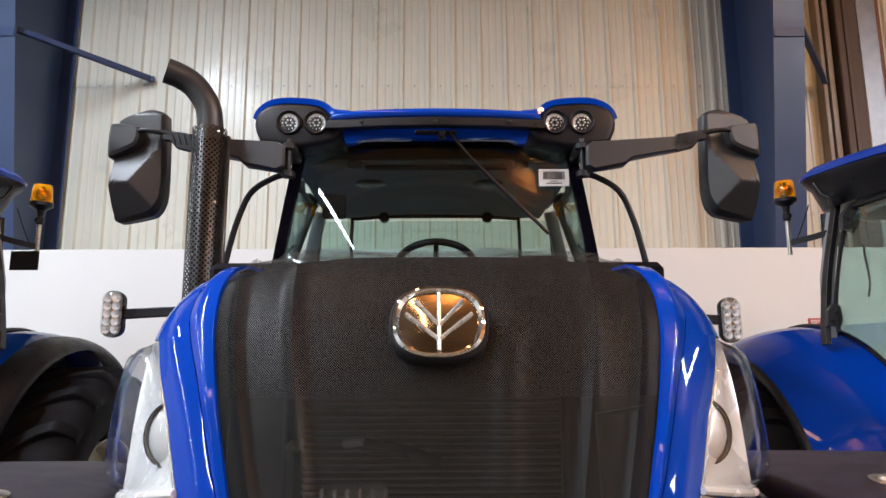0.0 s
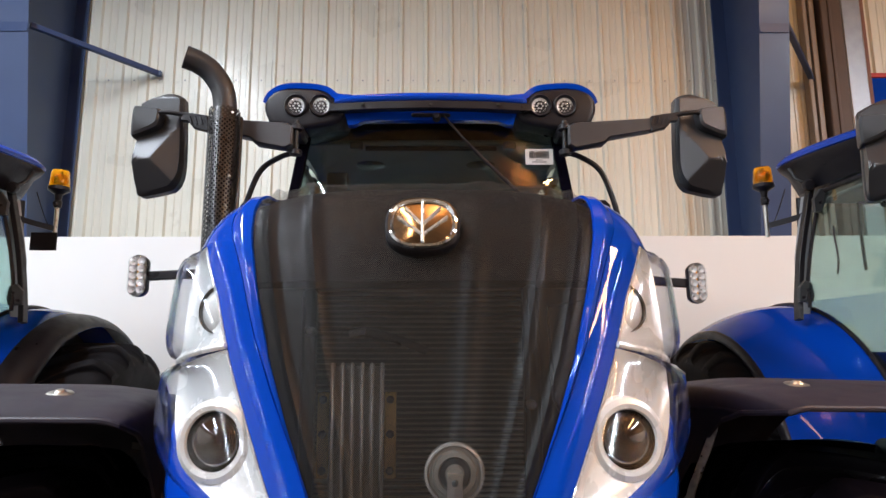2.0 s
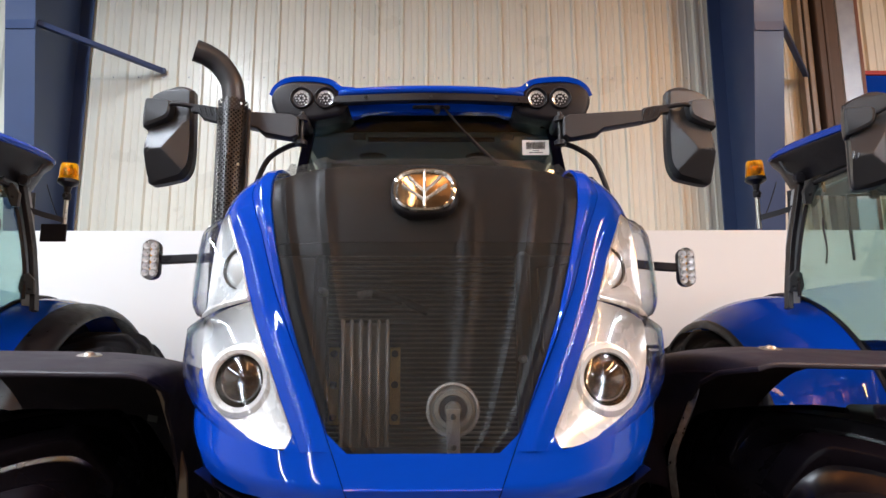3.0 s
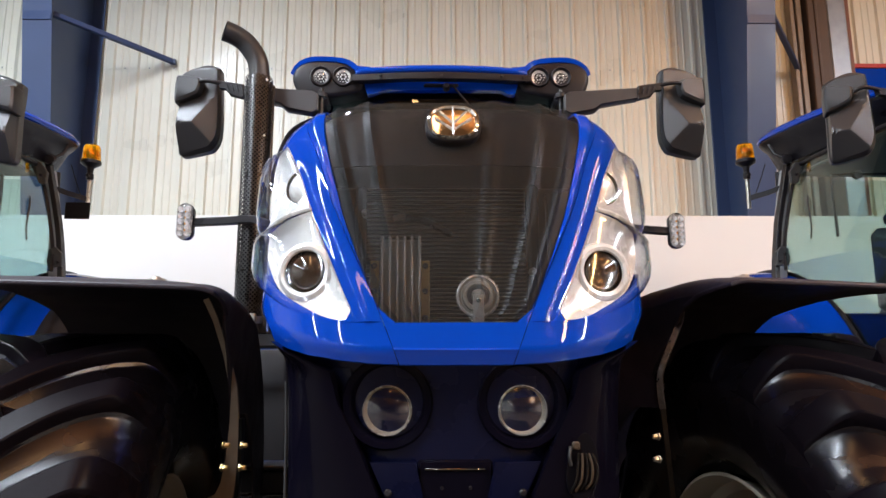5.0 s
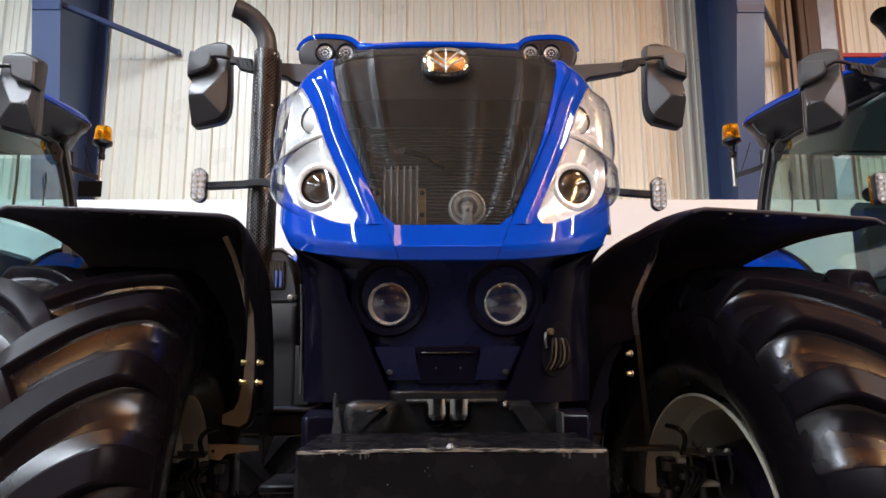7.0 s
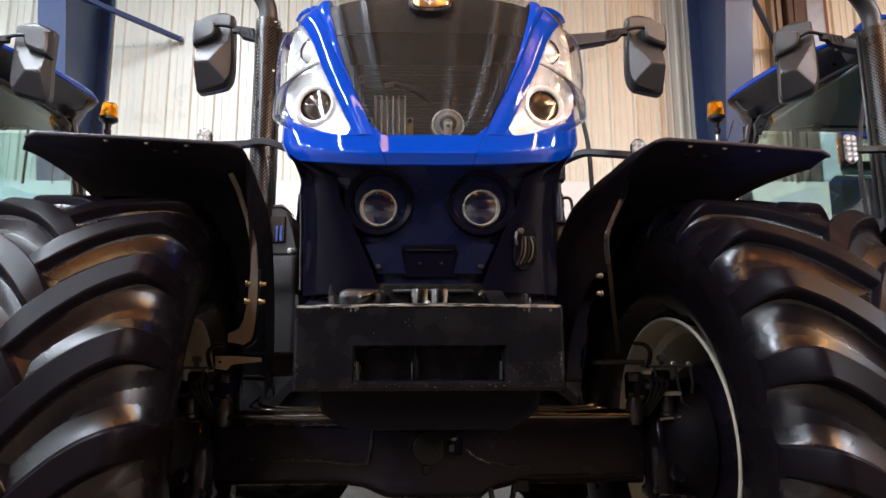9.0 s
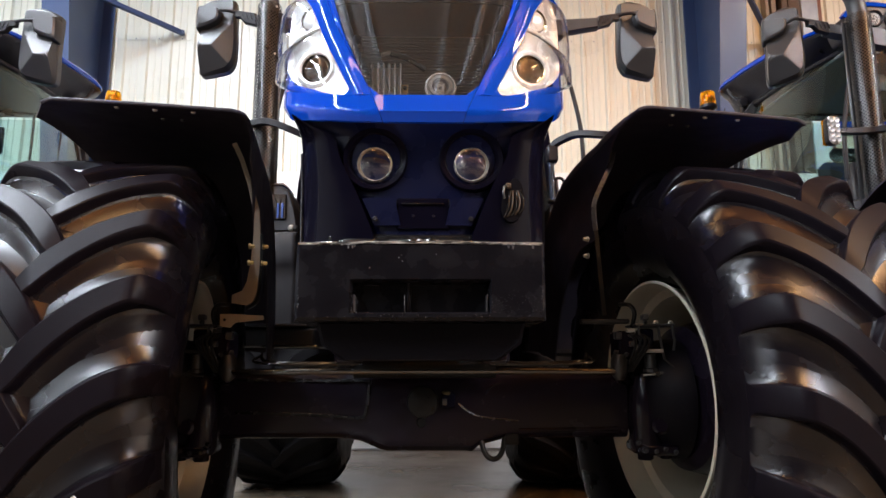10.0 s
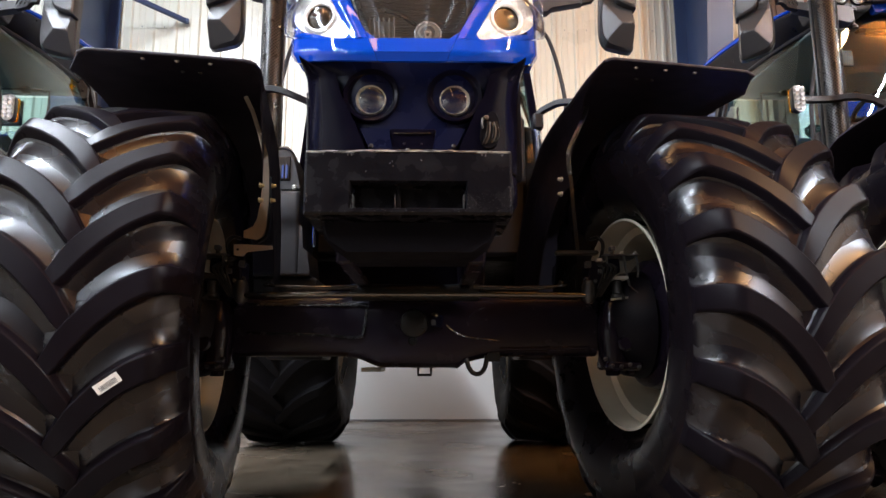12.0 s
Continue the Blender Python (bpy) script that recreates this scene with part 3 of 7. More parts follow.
def bonnet_parts(t):
    zmax = 2.0195
    def ease(b):
        return 1 - (1 - b) ** 2.2
    # grille: a bowed perforated sheet with shallow vertical folds
    def folds(u):
        o = 0.0
        for c, h, w in ((0.12, 0.006, 0.035), (-0.42, 0.008, 0.035), (-0.78, 0.007, 0.04), (0.47, 0.006, 0.035), (0.78, 0.006, 0.04)):
            o += h * math.exp(-((u - c) / w) ** 2)
        return o - 0.005 + 0.004 * (1 - abs(u) ** 6)
    rows = []
    for i in range(41):
        z = 1.502 + (zmax - 1.502) * ease(i / 40)
        xg = lerp(GRILLE_X, z) + 0.003
        row = []
        for j in range(73):
            u = -1 + 2 * j / 72
            th = theta(xg, z) * u
            row.append(bonnet(th, z, folds(u)))
        rows.append(row)
    part("grille", Geo().grid(rows), MESH, t, "black perforated mesh grille with shallow folds")
    # near-black sheet added under the upper mesh, standing for the shade above the radiator
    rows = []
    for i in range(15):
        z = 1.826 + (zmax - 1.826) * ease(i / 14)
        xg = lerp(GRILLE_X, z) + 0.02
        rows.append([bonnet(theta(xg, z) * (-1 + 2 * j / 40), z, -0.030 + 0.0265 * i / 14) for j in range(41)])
    part("shade_sheet", Geo().shell(rows, [[(x, y + 0.004, z) for x, y, z in r] for r in rows]), VOID, t, "near-black sheet added behind the upper mesh as its shade")
    # blue nose between the seams
    g = Geo()
    def nose(a, b):
        u = 2 * a - 1
        z = low_z(0.1 * u) + (1.5015 - low_z(0.1 * u)) * b
        return theta((lerp(SEAM_X, z) - GAP) * u, z), z, -0.014 * max(0.0, 1 - b / 0.29) + 0.0011 * math.exp(-((b - 0.31) / 0.022) ** 2)
    g.shell(*patch(nose, 24, 64))
    for sd in (-1, 1):
        def strip(a, b):
            z = 1.5014 + (zmax - 1.5014) * ease(b)
            x0, x1 = lerp(GRILLE_X, z), lerp(SEAM_X, z) - GAP
            th = theta(x0, z) + (theta(x1, z) - theta(x0, z)) * a
            return sd * th, z, 0.004 * math.sin(math.pi * a) ** 2 * min(1.0, b / 0.12)
        g.shell(*patch(strip, 6, 44))
    part("nose_panel", g, BLUE, t)
    for sd in (-1, 1):
        g = Geo()
        def low(a, b):
            xa = lerp(SEAM_X, 1.46) + GAP
            th = theta(xa, 1.46) + (math.pi / 2 - theta(xa, 1.46)) * a
            x = HW * math.sin(th) ** (2 / HN)
            y = HYB - (HYB - nose_y(1.5)) * max(0.0, math.cos(th)) ** (2 / HN)
            z1 = lamp_low_z(x) if x > 0.171 else 1.503
            z0 = min(low_z(x) + 0.36 * max(0.0, y + 0.65), z1 - 0.001)
            z = z0 + (z1 - z0) * b
            if a < 0.25:
                ths = theta(lerp(SEAM_X, z) + GAP, z)
                th = ths + (th - theta(xa, 1.46)) * (1 - ths / 1.6) if a > 0 else ths
            return sd * th, z, -0.014 * max(0.0, 1 - b / 0.29)
        g.shell(*patch(low, 36, 7))
        def strip2(a, b):
            z = 1.503 + (1.885 - 1.503) * b
            x0, x1 = lerp(SEAM_X, z) + GAP, lerp(LAMP_X, z)
            th = theta(x0, z) + (theta(x1, z) - theta(x0, z)) * a
            return sd * th, z, 0.003 * math.sin(math.pi * a) ** 2
        g.shell(*patch(strip2, 6, 36))
        def corner(a, b):
            z = 1.5025 + 0.0235 * b
            x0 = lerp(LAMP_X, z) - 0.002
            x1 = max(x0 + 0.0025, 0.204 - 0.022 * math.sqrt(max(0.0, 1 - (1 - b) ** 2)) ** 0.8)
            th = theta(x0, z) + (theta(x1, z) - theta(x0, z)) * a
            return sd * th, z, 0.0006
        g.shell(*patch(corner, 6, 12))
        def shoulder(a, b):
            z = 1.885 + (zmax - 1.885) * ease(b)
            t0 = theta(lerp(SEAM_X, z) + GAP, z)
            return sd * (t0 + (math.pi / 2 - t0) * a), z
        g.shell(*patch(shoulder, 18, 16))
        def behind(a, b):
            z0 = 1.60 + 0.12 * a
            z = z0 + (1.885 - z0) * b
            return sd * (TH_BACK + (math.pi / 2 - TH_BACK) * a), z
        g.shell(*patch(behind, 4, 10))
        # flank running back to the cab
        rows = []
        for y in (-0.25, 0.1, 0.5, 0.9, 1.2):
            row = []
            zt = HZT + 0.05 * (y + 0.25) / 1.4
            for k in range(15):
                a = radians(90 * k / 14 * 0.62)
                row.append((sd * HW * math.cos(a) ** (2 / HN), y, HZB + (zt - HZB) * math.sin(a) ** (2 / HM)))
            low = lerp([(-0.25, 1.72), (0.1, 1.85), (0.5, 1.94), (0.9, 1.97), (1.2, 1.98)], y)
            row = [(sd * HW, y, low)] + [(x, yy, max(z, low + 0.001 * j)) for j, (x, yy, z) in enumerate(row)]
            rows.append(row)
        g.shell(rows, [[(x - sd * 0.006, y, z - 0.004) for x, y, z in r] for r in rows])
        part("side_panel", g, BLUE, t)
    top = Geo()
    rows = []
    for y in (-0.25, 0.2, 0.7, 1.2):
        zt = HZT + 0.05 * (y + 0.25) / 1.4
        rows.append([(HW * math.cos(a) ** (2 / HN) if a < math.pi / 2 else -HW * abs(math.cos(a)) ** (2 / HN), y, HZB + (zt - HZB) * math.sin(a) ** (2 / HM) - 0.002) for a in [radians(54 + 72 * k / 20) for k in range(21)]])
    top.grid(rows)
    part("bonnet_top", top, BLACK, t)


def headlight(t, sd):
    h = new("headlight")
    h.parent = t
    tagged(h, "clear headlight cluster with pale reflector and dark projector")
    def zone(z0f, z1f, off, reach=1.0):
        def fn(a, b):
            # lower and upper rims depend on the place across the lamp
            xa = 0.171 + 0.25 * a
            z0, z1 = z0f(xa), z1f(xa)
            z = z0 + (z1 - z0) * b
            t0 = theta(lerp(LAMP_X, z) + 0.001, z)
            th = t0 + (TH_BACK - t0) * a * reach
            if off > 0:
                ea = (a / 0.45) ** 0.55 if a < 0.45 else max(0.0, 1 - ((a - 0.45) / 0.55) ** 7) ** 0.5
                e = ea * max(0.0, 1 - abs(2 * b - 1) ** 5) ** 0.5
            else:
                e = (math.sin(math.pi * max(0, min(1, a))) ** 0.45) * (math.sin(math.pi * max(0, min(1, b))) ** 0.45)
            return sd * th, z, off * e * (0.30 + 0.70 * a if off > 0 else 1)
        return fn
    split = lambda x: 1.722 - 0.03 * (x - 0.17) / 0.25
    low = lambda x: lamp_round_z(x) + 0.001
    up = lambda x: 1.883 - 0.01 * (x - 0.17) / 0.25
    for z0, z1 in ((low, lambda x: split(x) - 0.004), (lambda x: split(x) + 0.004, up)):
        r, q = patch(zone(z0, z1, -0.022, 0.70), 18, 14, 0.003)
        part("reflector", Geo().shell(r, q), LAMPWHITE, h, "pale silvered reflector bowl")
        r, q = patch(zone(z0, z1, 0.034), 28, 20, 0.002)
        ln = part("lens", Geo().shell(r, q), LENS, h, "clear moulded lens")
        ln.visible_shadow = False
        def wall(a, b, fn=zone(z0, z1, 0.0)):
            th, z, _ = fn(0.66 + 0.34 * a, b)
            return th, z, -0.016 * (1 - a)
        part("lamp_side", Geo().shell(*patch(wall, 6, 12, 0.003)), BLUE, h, "blue bodywork seen through the lens")
        fn = zone(z0, z1, 0.0345)
        edge = [bonnet(*fn(0.93, 0.06 + 0.88 * k / 16)) for k in range(17)]
        part("lens_rib", Geo().tube(edge, 0.0022, 8), LENSRIB, h, "thick clear moulded edge of the lens")
        edge = [bonnet(*fn(0.50 + 0.40 * k / 10, 0.90 - 0.12 * (k / 10) ** 2)) for k in range(11)]
        part("lens_rib", Geo().tube(edge, 0.0016, 8), LENSRIB, h)
        edge = [bonnet(sd * (theta(lerp(LAMP_X, z) + 0.001, z)) * 1.015, z, -0.001) for z in [z0(0.18) + 0.004 + (z1(0.18) - z0(0.18) - 0.008) * k / 14 for k in range(15)]]
        part("lens_rib", Geo().tube(edge, 0.0018, 8), LENSRIB, h)
    # projector with pale bezel
    p = Vector((sd * 0.272, -0.684, 1.598))
    m = aim(p, (sd * 0.22, -1, 0.05))
    part("bezel", Geo().lathe([(0.0385, 0.002), (0.040, 0.006), (0.046, 0.007), (0.053, 0.003), (0.056, -0.006), (0.057, -0.03)], m, 40), LAMPWHITE, h, "pale ring round the projector")
    part("projector", Geo().lathe([(0.0, 0.012), (0.012, 0.011), (0.024, 0.007), (0.033, 0.0), (0.038, -0.006), (0.039, 0.003), (0.039, -0.03)], m, 40), SMOKEDGLOSS, h, "dark glossy projector eye")
    p2 = Vector(bonnet(sd * theta(0.306, 1.780), 1.780, -0.012))
    m2 = aim(p2, (sd * 0.40, -1, 0.1))
    part("high_beam", Geo().lathe([(0.0, 0.006), (0.014, 0.005), (0.026, 0.001), (0.0335, -0.005)], m2, 36), LAMPWHITE, h, "round pale lens of the upper lamp")
    part("beam_ring", Geo().lathe([(0.0335, -0.008), (0.0345, 0.000), (0.0360, 0.001), (0.0370, -0.008)], m2, 36), SMOKEDGLOSS, h, "thin dark ring")
    # bright divider strips
    pts = [bonnet(sd * (theta(lerp(LAMP_X, 1.722), 1.722) * (1 - a) + TH_BACK * a), split(0.17 + 0.25 * a), 0.003) for a in [k / 14 for k in range(15)]]
    part("divider", Geo().tube(pts, 0.0045, 8), LAMPWHITE, h)


def badge(t):
    b = new("badge")
    b.parent = t
    tagged(b, "oval chrome badge with a warm inlay")
    m = aim((0, -0.648, 1.897), (0, -1, 0.36))
    def oval(r, h, k=2.6, sx=0.050, sy=0.041):
        row = []
        for i in range(48):
            a = 2 * math.pi * i / 48
            c, s = math.cos(a), math.sin(a)
            row.append(m @ Vector((r * sx * math.copysign(abs(c) ** (2 / k), c), r * sy * math.copysign(abs(s) ** (2 / k), s), h)))
        return row
    part("badge_base", Geo().grid([oval(1.09, -0.02), oval(1.09, -0.003), oval(1.04, 0.0), oval(0.9, 0.0)], closed_u=True), BLACK, b)
    part("badge_rim", Geo().grid([oval(1.02, -0.002), oval(1.0, 0.006), oval(0.93, 0.008), oval(0.85, 0.004), oval(0.84, -0.002)], closed_u=True), CHROME, b, "chrome rim")
    g = Geo()
    row = oval(0.875, 0.002)
    c = m @ Vector((0, 0, 0.006))
    mid = oval(0.45, 0.005)
    g.grid([row, mid], closed_u=True)
    k = len(g.v)
    g.v.append(tuple(c))
    g.f += [(48 + i, 48 + (i + 1) % 48, k) for i in range(48)]
    part("inlay", g, INLAY, b, "polished warm-toned inlay")
    def bar(p, q, w=0.0023):
        part("badge_line", Geo().tube([m @ Vector((*p, 0.0065)), m @ Vector((*q, 0.0065))], w, 8), DULLRIM, b, "satin silver line")
    bar((0, -0.034), (0, 0.033))
    for sx in (-1, 1):
        bar((0, -0.022), (sx * 0.036, 0.008))
        bar((0, -0.006), (sx * 0.026, 0.024))


def behind_grille(t):
    # radiator with fin rows
    r = new("radiator")
    r.parent = t
    tagged(r, "dark finned radiator behind the mesh")
    part("core", Geo().box(-0.30, 0.30, -0.40, -0.36, 1.30, 1.832, 0.004), DARKMETAL, r)
    part("shroud", Geo().box(-0.36, 0.36, -0.34, -0.30, 1.20, 2.012, 0.01), VOID, r, "near-black shroud with its shade painted in")
    fins = Geo()
    z = 1.42
    while z < 1.83:
        fins.box(-0.19, 0.17, -0.414, -0.398, z, z + 0.0032, 0.0008)
        z += 0.0092
    part("fins", fins, FINS, r, "rows of dull aluminium fins")
    part("side_tank", Geo().box(0.172, 0.20, -0.43, -0.39, 1.40, 1.835, 0.008), DARKMETAL, r)
    part("side_tank", Geo().box(-0.215, -0.19, -0.43, -0.39, 1.40, 1.83, 0.008), DARKMETAL, r)
    part("side_cover", Geo().prism([(0.20, 1.79), (0.26, 1.80), (0.245, 1.66), (0.225, 1.60), (0.205, 1.64)], -0.52, -0.50, 0.004), GREY, r)
    # finned control box
    c = new("control_unit")
    c.parent = t
    tagged(c, "ribbed grey control unit on steel brackets")
    part("case", Geo().box(-0.152, -0.068, -0.49, -0.44, 1.47, 1.695, 0.006), ALU, c)
    rib = Geo()
    for k in range(6):
        x = -0.150 + k * 0.0158
        rib.box(x, x + 0.006, -0.507, -0.488, 1.47, 1.70, 0.0025)
    part("ribs", rib, ALU, c)
    for x in (-0.056, -0.166):
        b = part("bracket", Geo().box(x - 0.0095, x + 0.0095, -0.470, -0.462, 1.515, 1.652, 0.002), BRASS, c, "yellowish steel bracket")
        for z in (1.528, 1.585, 1.64):
            part("bolt", Geo().lathe([(0, 0.008), (0.004, 0.008), (0.0065, 0.004), (0.0065, 0)], aim((x, -0.470, z), (0, -1, 0)), 10), DARKMETAL, b)
    # plug and a label
    part("plug", Geo().tube([(-0.126, -0.455, 1.749), (-0.100, -0.462, 1.752)], 0.006, 10), STEEL, c)
    part("hose", Geo().tube(smooth_line([(-0.10, -0.46, 1.75), (-0.05, -0.45, 1.74), (0.0, -0.42, 1.72)]), 0.008, 10), HOSE, c)
    # horn disc with its stalk
    h = new("horn")
    h.parent = t
    tagged(h, "round ribbed horn on a steel stalk")
    m = aim((0.043, -0.672, 1.554), (0, -1, 0.05))
    part("disc", Geo().lathe([(0, 0.014), (0.010, 0.014), (0.012, 0.008), (0.020, 0.007), (0.022, 0.011), (0.028, 0.010), (0.030, 0.004), (0.036, 0.003), (0.039, -0.003), (0.038, -0.012), (0.0, -0.014)], m, 36), FINS, h)
    part("horn_rim", Geo().lathe([(0.034, 0.002), (0.036, 0.0065), (0.0395, 0.0055), (0.0405, -0.004)], m, 36), ALU, h)
    for z in (1.545, 1.502):
        part("bolt", Geo().lathe([(0, 0.004), (0.003, 0.004), (0.0045, 0.002), (0.0045, 0)], aim((0.043, -0.691, z), (0, -1, 0)), 8), DARKMETAL, h)
    part("stalk", Geo().tube([(0.043, -0.688, 1.556), (0.043, -0.684, 1.48)], 0.005, flat=(0.010, 0.003)), STEEL, h)
    part("rubber_ring", Geo().lathe([(0.013, 0.0085), (0.019, 0.0095), (0.0205, 0.0085), (0.0205, 0.004)], m, 32), BLACK, h)
    # two bright studs
    for x, y, z in ((-0.185, -0.50, 1.75), (0.178, -0.46, 1.63)):
        part("stud", Geo().lathe([(0, 0.01), (0.005, 0.01), (0.008, 0.004), (0.008, -0.02)], aim((x, y, z), (0, -1, 0)), 10), STEEL, t)


def front_skirt(t):
    s = new("front_skirt")
    s.parent = t
    tagged(s, "black front skirt with two round lamps")
    rows = []
    zs = [1.50, 1.455, 1.42, 1.36, 1.28, 1.20, 1.15]
    for i, z in enumerate(zs):
        w = lerp([(1.15, 0.298), (1.36, 0.300), (1.44, 0.308), (1.50, 0.325)], z)
        yf = lerp([(1.15, -0.62), (1.25, -0.640), (1.36, -0.648), (1.44, -0.655), (1.50, -0.67)], z)
        row = []
        for k in range(33):
            a = radians(-90 + 180 * k / 32)
            n = 4.2
            x = math.copysign(w * abs(math.sin(a)) ** (2 / n), a)
            y = -0.32 + (yf + 0.32) * max(0, math.cos(a)) ** (2 / n)
            row.append((x, y, z))
        row = [(-w, 0.1, z)] + row + [(w, 0.1, z)]
        rows.append(row)
    g = Geo().shell(rows, [[(x * 0.985, y + 0.006, z) for x, y, z in r] for r in rows])
    part("skirt_shell", g, BLACK, s)
    # recessed dark blue centre between two black wings
    INNER = [(1.150, 0.116), (1.186, 0.128), (1.228, 0.145), (1.284, 0.168), (1.363, 0.207), (1.42, 0.222), (1.456, 0.305), (1.475, 0.33)]

    def panel(x0a, x1a, x0b, x1b, za, zb, ya, yb, n=10):
        rows = []
        for i in range(7):
            f = i / 6
            z, y = za + (zb - za) * f, ya + (yb - ya) * f
            a, b = x0a + (x0b - x0a) * f, x1a + (x1b - x1a) * f
            rows.append([(a + (b - a) * k / n, y + 0.025 * abs((a + (b - a) * k / n) / 0.23) ** 4, z) for k in range(n + 1)])
        return Geo().shell(rows, [[(x, y + 0.008, z) for x, y, z in r] for r in rows])
    rows = []
    for i in range(19):
        z = 1.160 + 0.310 * i / 18
        w = lerp(INNER, z) + 0.004
        rows.append([(w * u, -0.660 - 0.055 * (z - 1.16) + 0.018 * u ** 4, z) for u in [-1 + k / 8 for k in range(17)]])
    part("centre_panel", Geo().shell(rows, [[(x, y + 0.008, z) for x, y, z in r] for r in rows]), NAVY, s, "dark blue glossy centre panel")
    for sd in (-1, 1):
        rows = []
        for i in range(19):
            z = 1.150 + 0.322 * i / 18
            a, b = lerp(INNER, z), lerp([(1.15, 0.306), (1.36, 0.309), (1.44, 0.318), (1.475, 0.332)], z)
            row = []
            for k in range(13):
                u = k / 12
                row.append((sd * (a + (b - a) * u), -0.684 - 0.05 * (z - 1.16) + 0.085 * u ** 2.6, z))
            rows.append([(sd * (a - 0.004), row[0][1] + 0.030, z)] + row + [(sd * (b - 0.002), -0.45, z)])
        part("wing", Geo().shell(rows, [[(x, y + 0.006, z) for x, y, z in r] for r in rows]), PIANO, s, "smooth black wing beside the lamps")
        g = panel(0.188, 0.222, 0.184, 0.196, 1.425, 1.365, -0.682, -0.678, 4)
        part("cheek", g if sd > 0 else flip(g), NAVY, s)
    for sd in (-1, 1):
        g = panel(0.070, 0.150, 0.055, 0.120, 1.262, 1.195, -0.682, -0.672)
        part("cheek", g if sd > 0 else flip(g), NAVY, s)
        l = new("driving_lamp")
        l.parent = s
        tagged(l, "round clear driving lamp in a black ring")
        m = aim((sd * 0.121, -0.672, 1.363), (0, -1, 0.0))
        part("lamp_ring", Geo().lathe([(0.083, -0.03), (0.082, 0.002), (0.078, 0.008), (0.068, 0.006), (0.060, -0.006), (0.055, -0.022), (0.044, -0.024)], m, 48), PIANO, l)
        m = aim((sd * 0.121, -0.672, 1.350), (0, -1, 0.0))
        part("lamp_rim", Geo().lathe([(0.045, -0.022), (0.0445, 0.002), (0.0430, 0.005), (0.0415, 0.003), (0.041, -0.006)], m, 48), DULLRIM, l, "bright lamp rim")
        part("lamp_bowl", Geo().lathe([(0.0, -0.030), (0.010, -0.0290), (0.018, -0.0262), (0.026, -0.0210), (0.033, -0.0135), (0.038, -0.0055), (0.0415, 0.002)], m, 40), SATINBOWL, l, "silvered lamp bowl")
        ln = part("lamp_glass", Geo().lathe([(0.0, 0.020), (0.012, 0.0185), (0.024, 0.0145), (0.034, 0.009), (0.042, 0.003)], m, 40), DRIVEGLASS, l)
        ln.visible_shadow = False
        st = Geo().lathe([(0, -0.006), (0.003, -0.0065), (0.0045, -0.010), (0.0045, -0.029)], m, 14)
        part("emitter", st, CHROME, l)
        part("fixing", Geo().lathe([(0, 0.005), (0.004, 0.005), (0.007, 0.002), (0.007, -0.002)], aim((sd * 0.118, -0.676, 1.21), (0, -1, 0)), 10), BLACK, s)
    # recessed plate holder
    part("plate_holder", Geo().box(-0.066, 0.066, -0.670, -0.652, 1.185, 1.265, 0.004), PIANO, s)
    part("plate_strip", Geo().box(-0.054, 0.052, -0.676, -0.671, 1.248, 1.2512, 0.001), DARKCHROME, s, "thin bright strip")
    for x in (-0.024, 0.026):
        part("screw", Geo().lathe([(0, 0.004), (0.002, 0.004), (0.0035, 0.0)], aim((x, -0.674, 1.218), (0, -1, 0)), 8), BLACK, s)
    # opening with wiring: a near-black plate carries the opening's shade
    hole = []
    for k in range(24):
        a = 2 * math.pi * k / 24
        hole.append((0.222 + 0.028 * math.cos(a) * (1 - 0.2 * math.sin(a)) + 0.006 * math.sin(a), 1.256 + 0.056 * math.sin(a)))
    part("opening", Geo().prism(hole, -0.688, -0.64, 0.001), VOID, s, "almond-shaped plate painted near-black as a shaded opening")
    for k in range(5):
        c = Geo().tube(smooth_line([(0.198 + 0.009 * k, -0.690, 1.212 + 0.002 * k), (0.207 + 0.009 * k, -0.6955, 1.232), (0.211 + 0.0085 * k, -0.696, 1.256), (0.214 + 0.006 * k, -0.692, 1.278)]), 0.0022, 8)
        part("cable", c, CABLE if k % 2 else HOSEGLOSS, s)
    part("connector", Geo().box(0.203, 0.217, -0.696, -0.688, 1.284, 1.298, 0.003), CABLE, s)
    part("lead", Geo().tube(smooth_line([(0.200, -0.692, 1.290), (0.197, -0.697, 1.272), (0.200, -0.695, 1.258)]), 0.003, 8), DARKMETAL, s)
    part("skirt_edge", Geo().tube([(-0.312, -0.60, 1.165), (-0.314, -0.60, 1.30), (-0.318, -0.60, 1.40)], 0.003, 8), GREY, s)


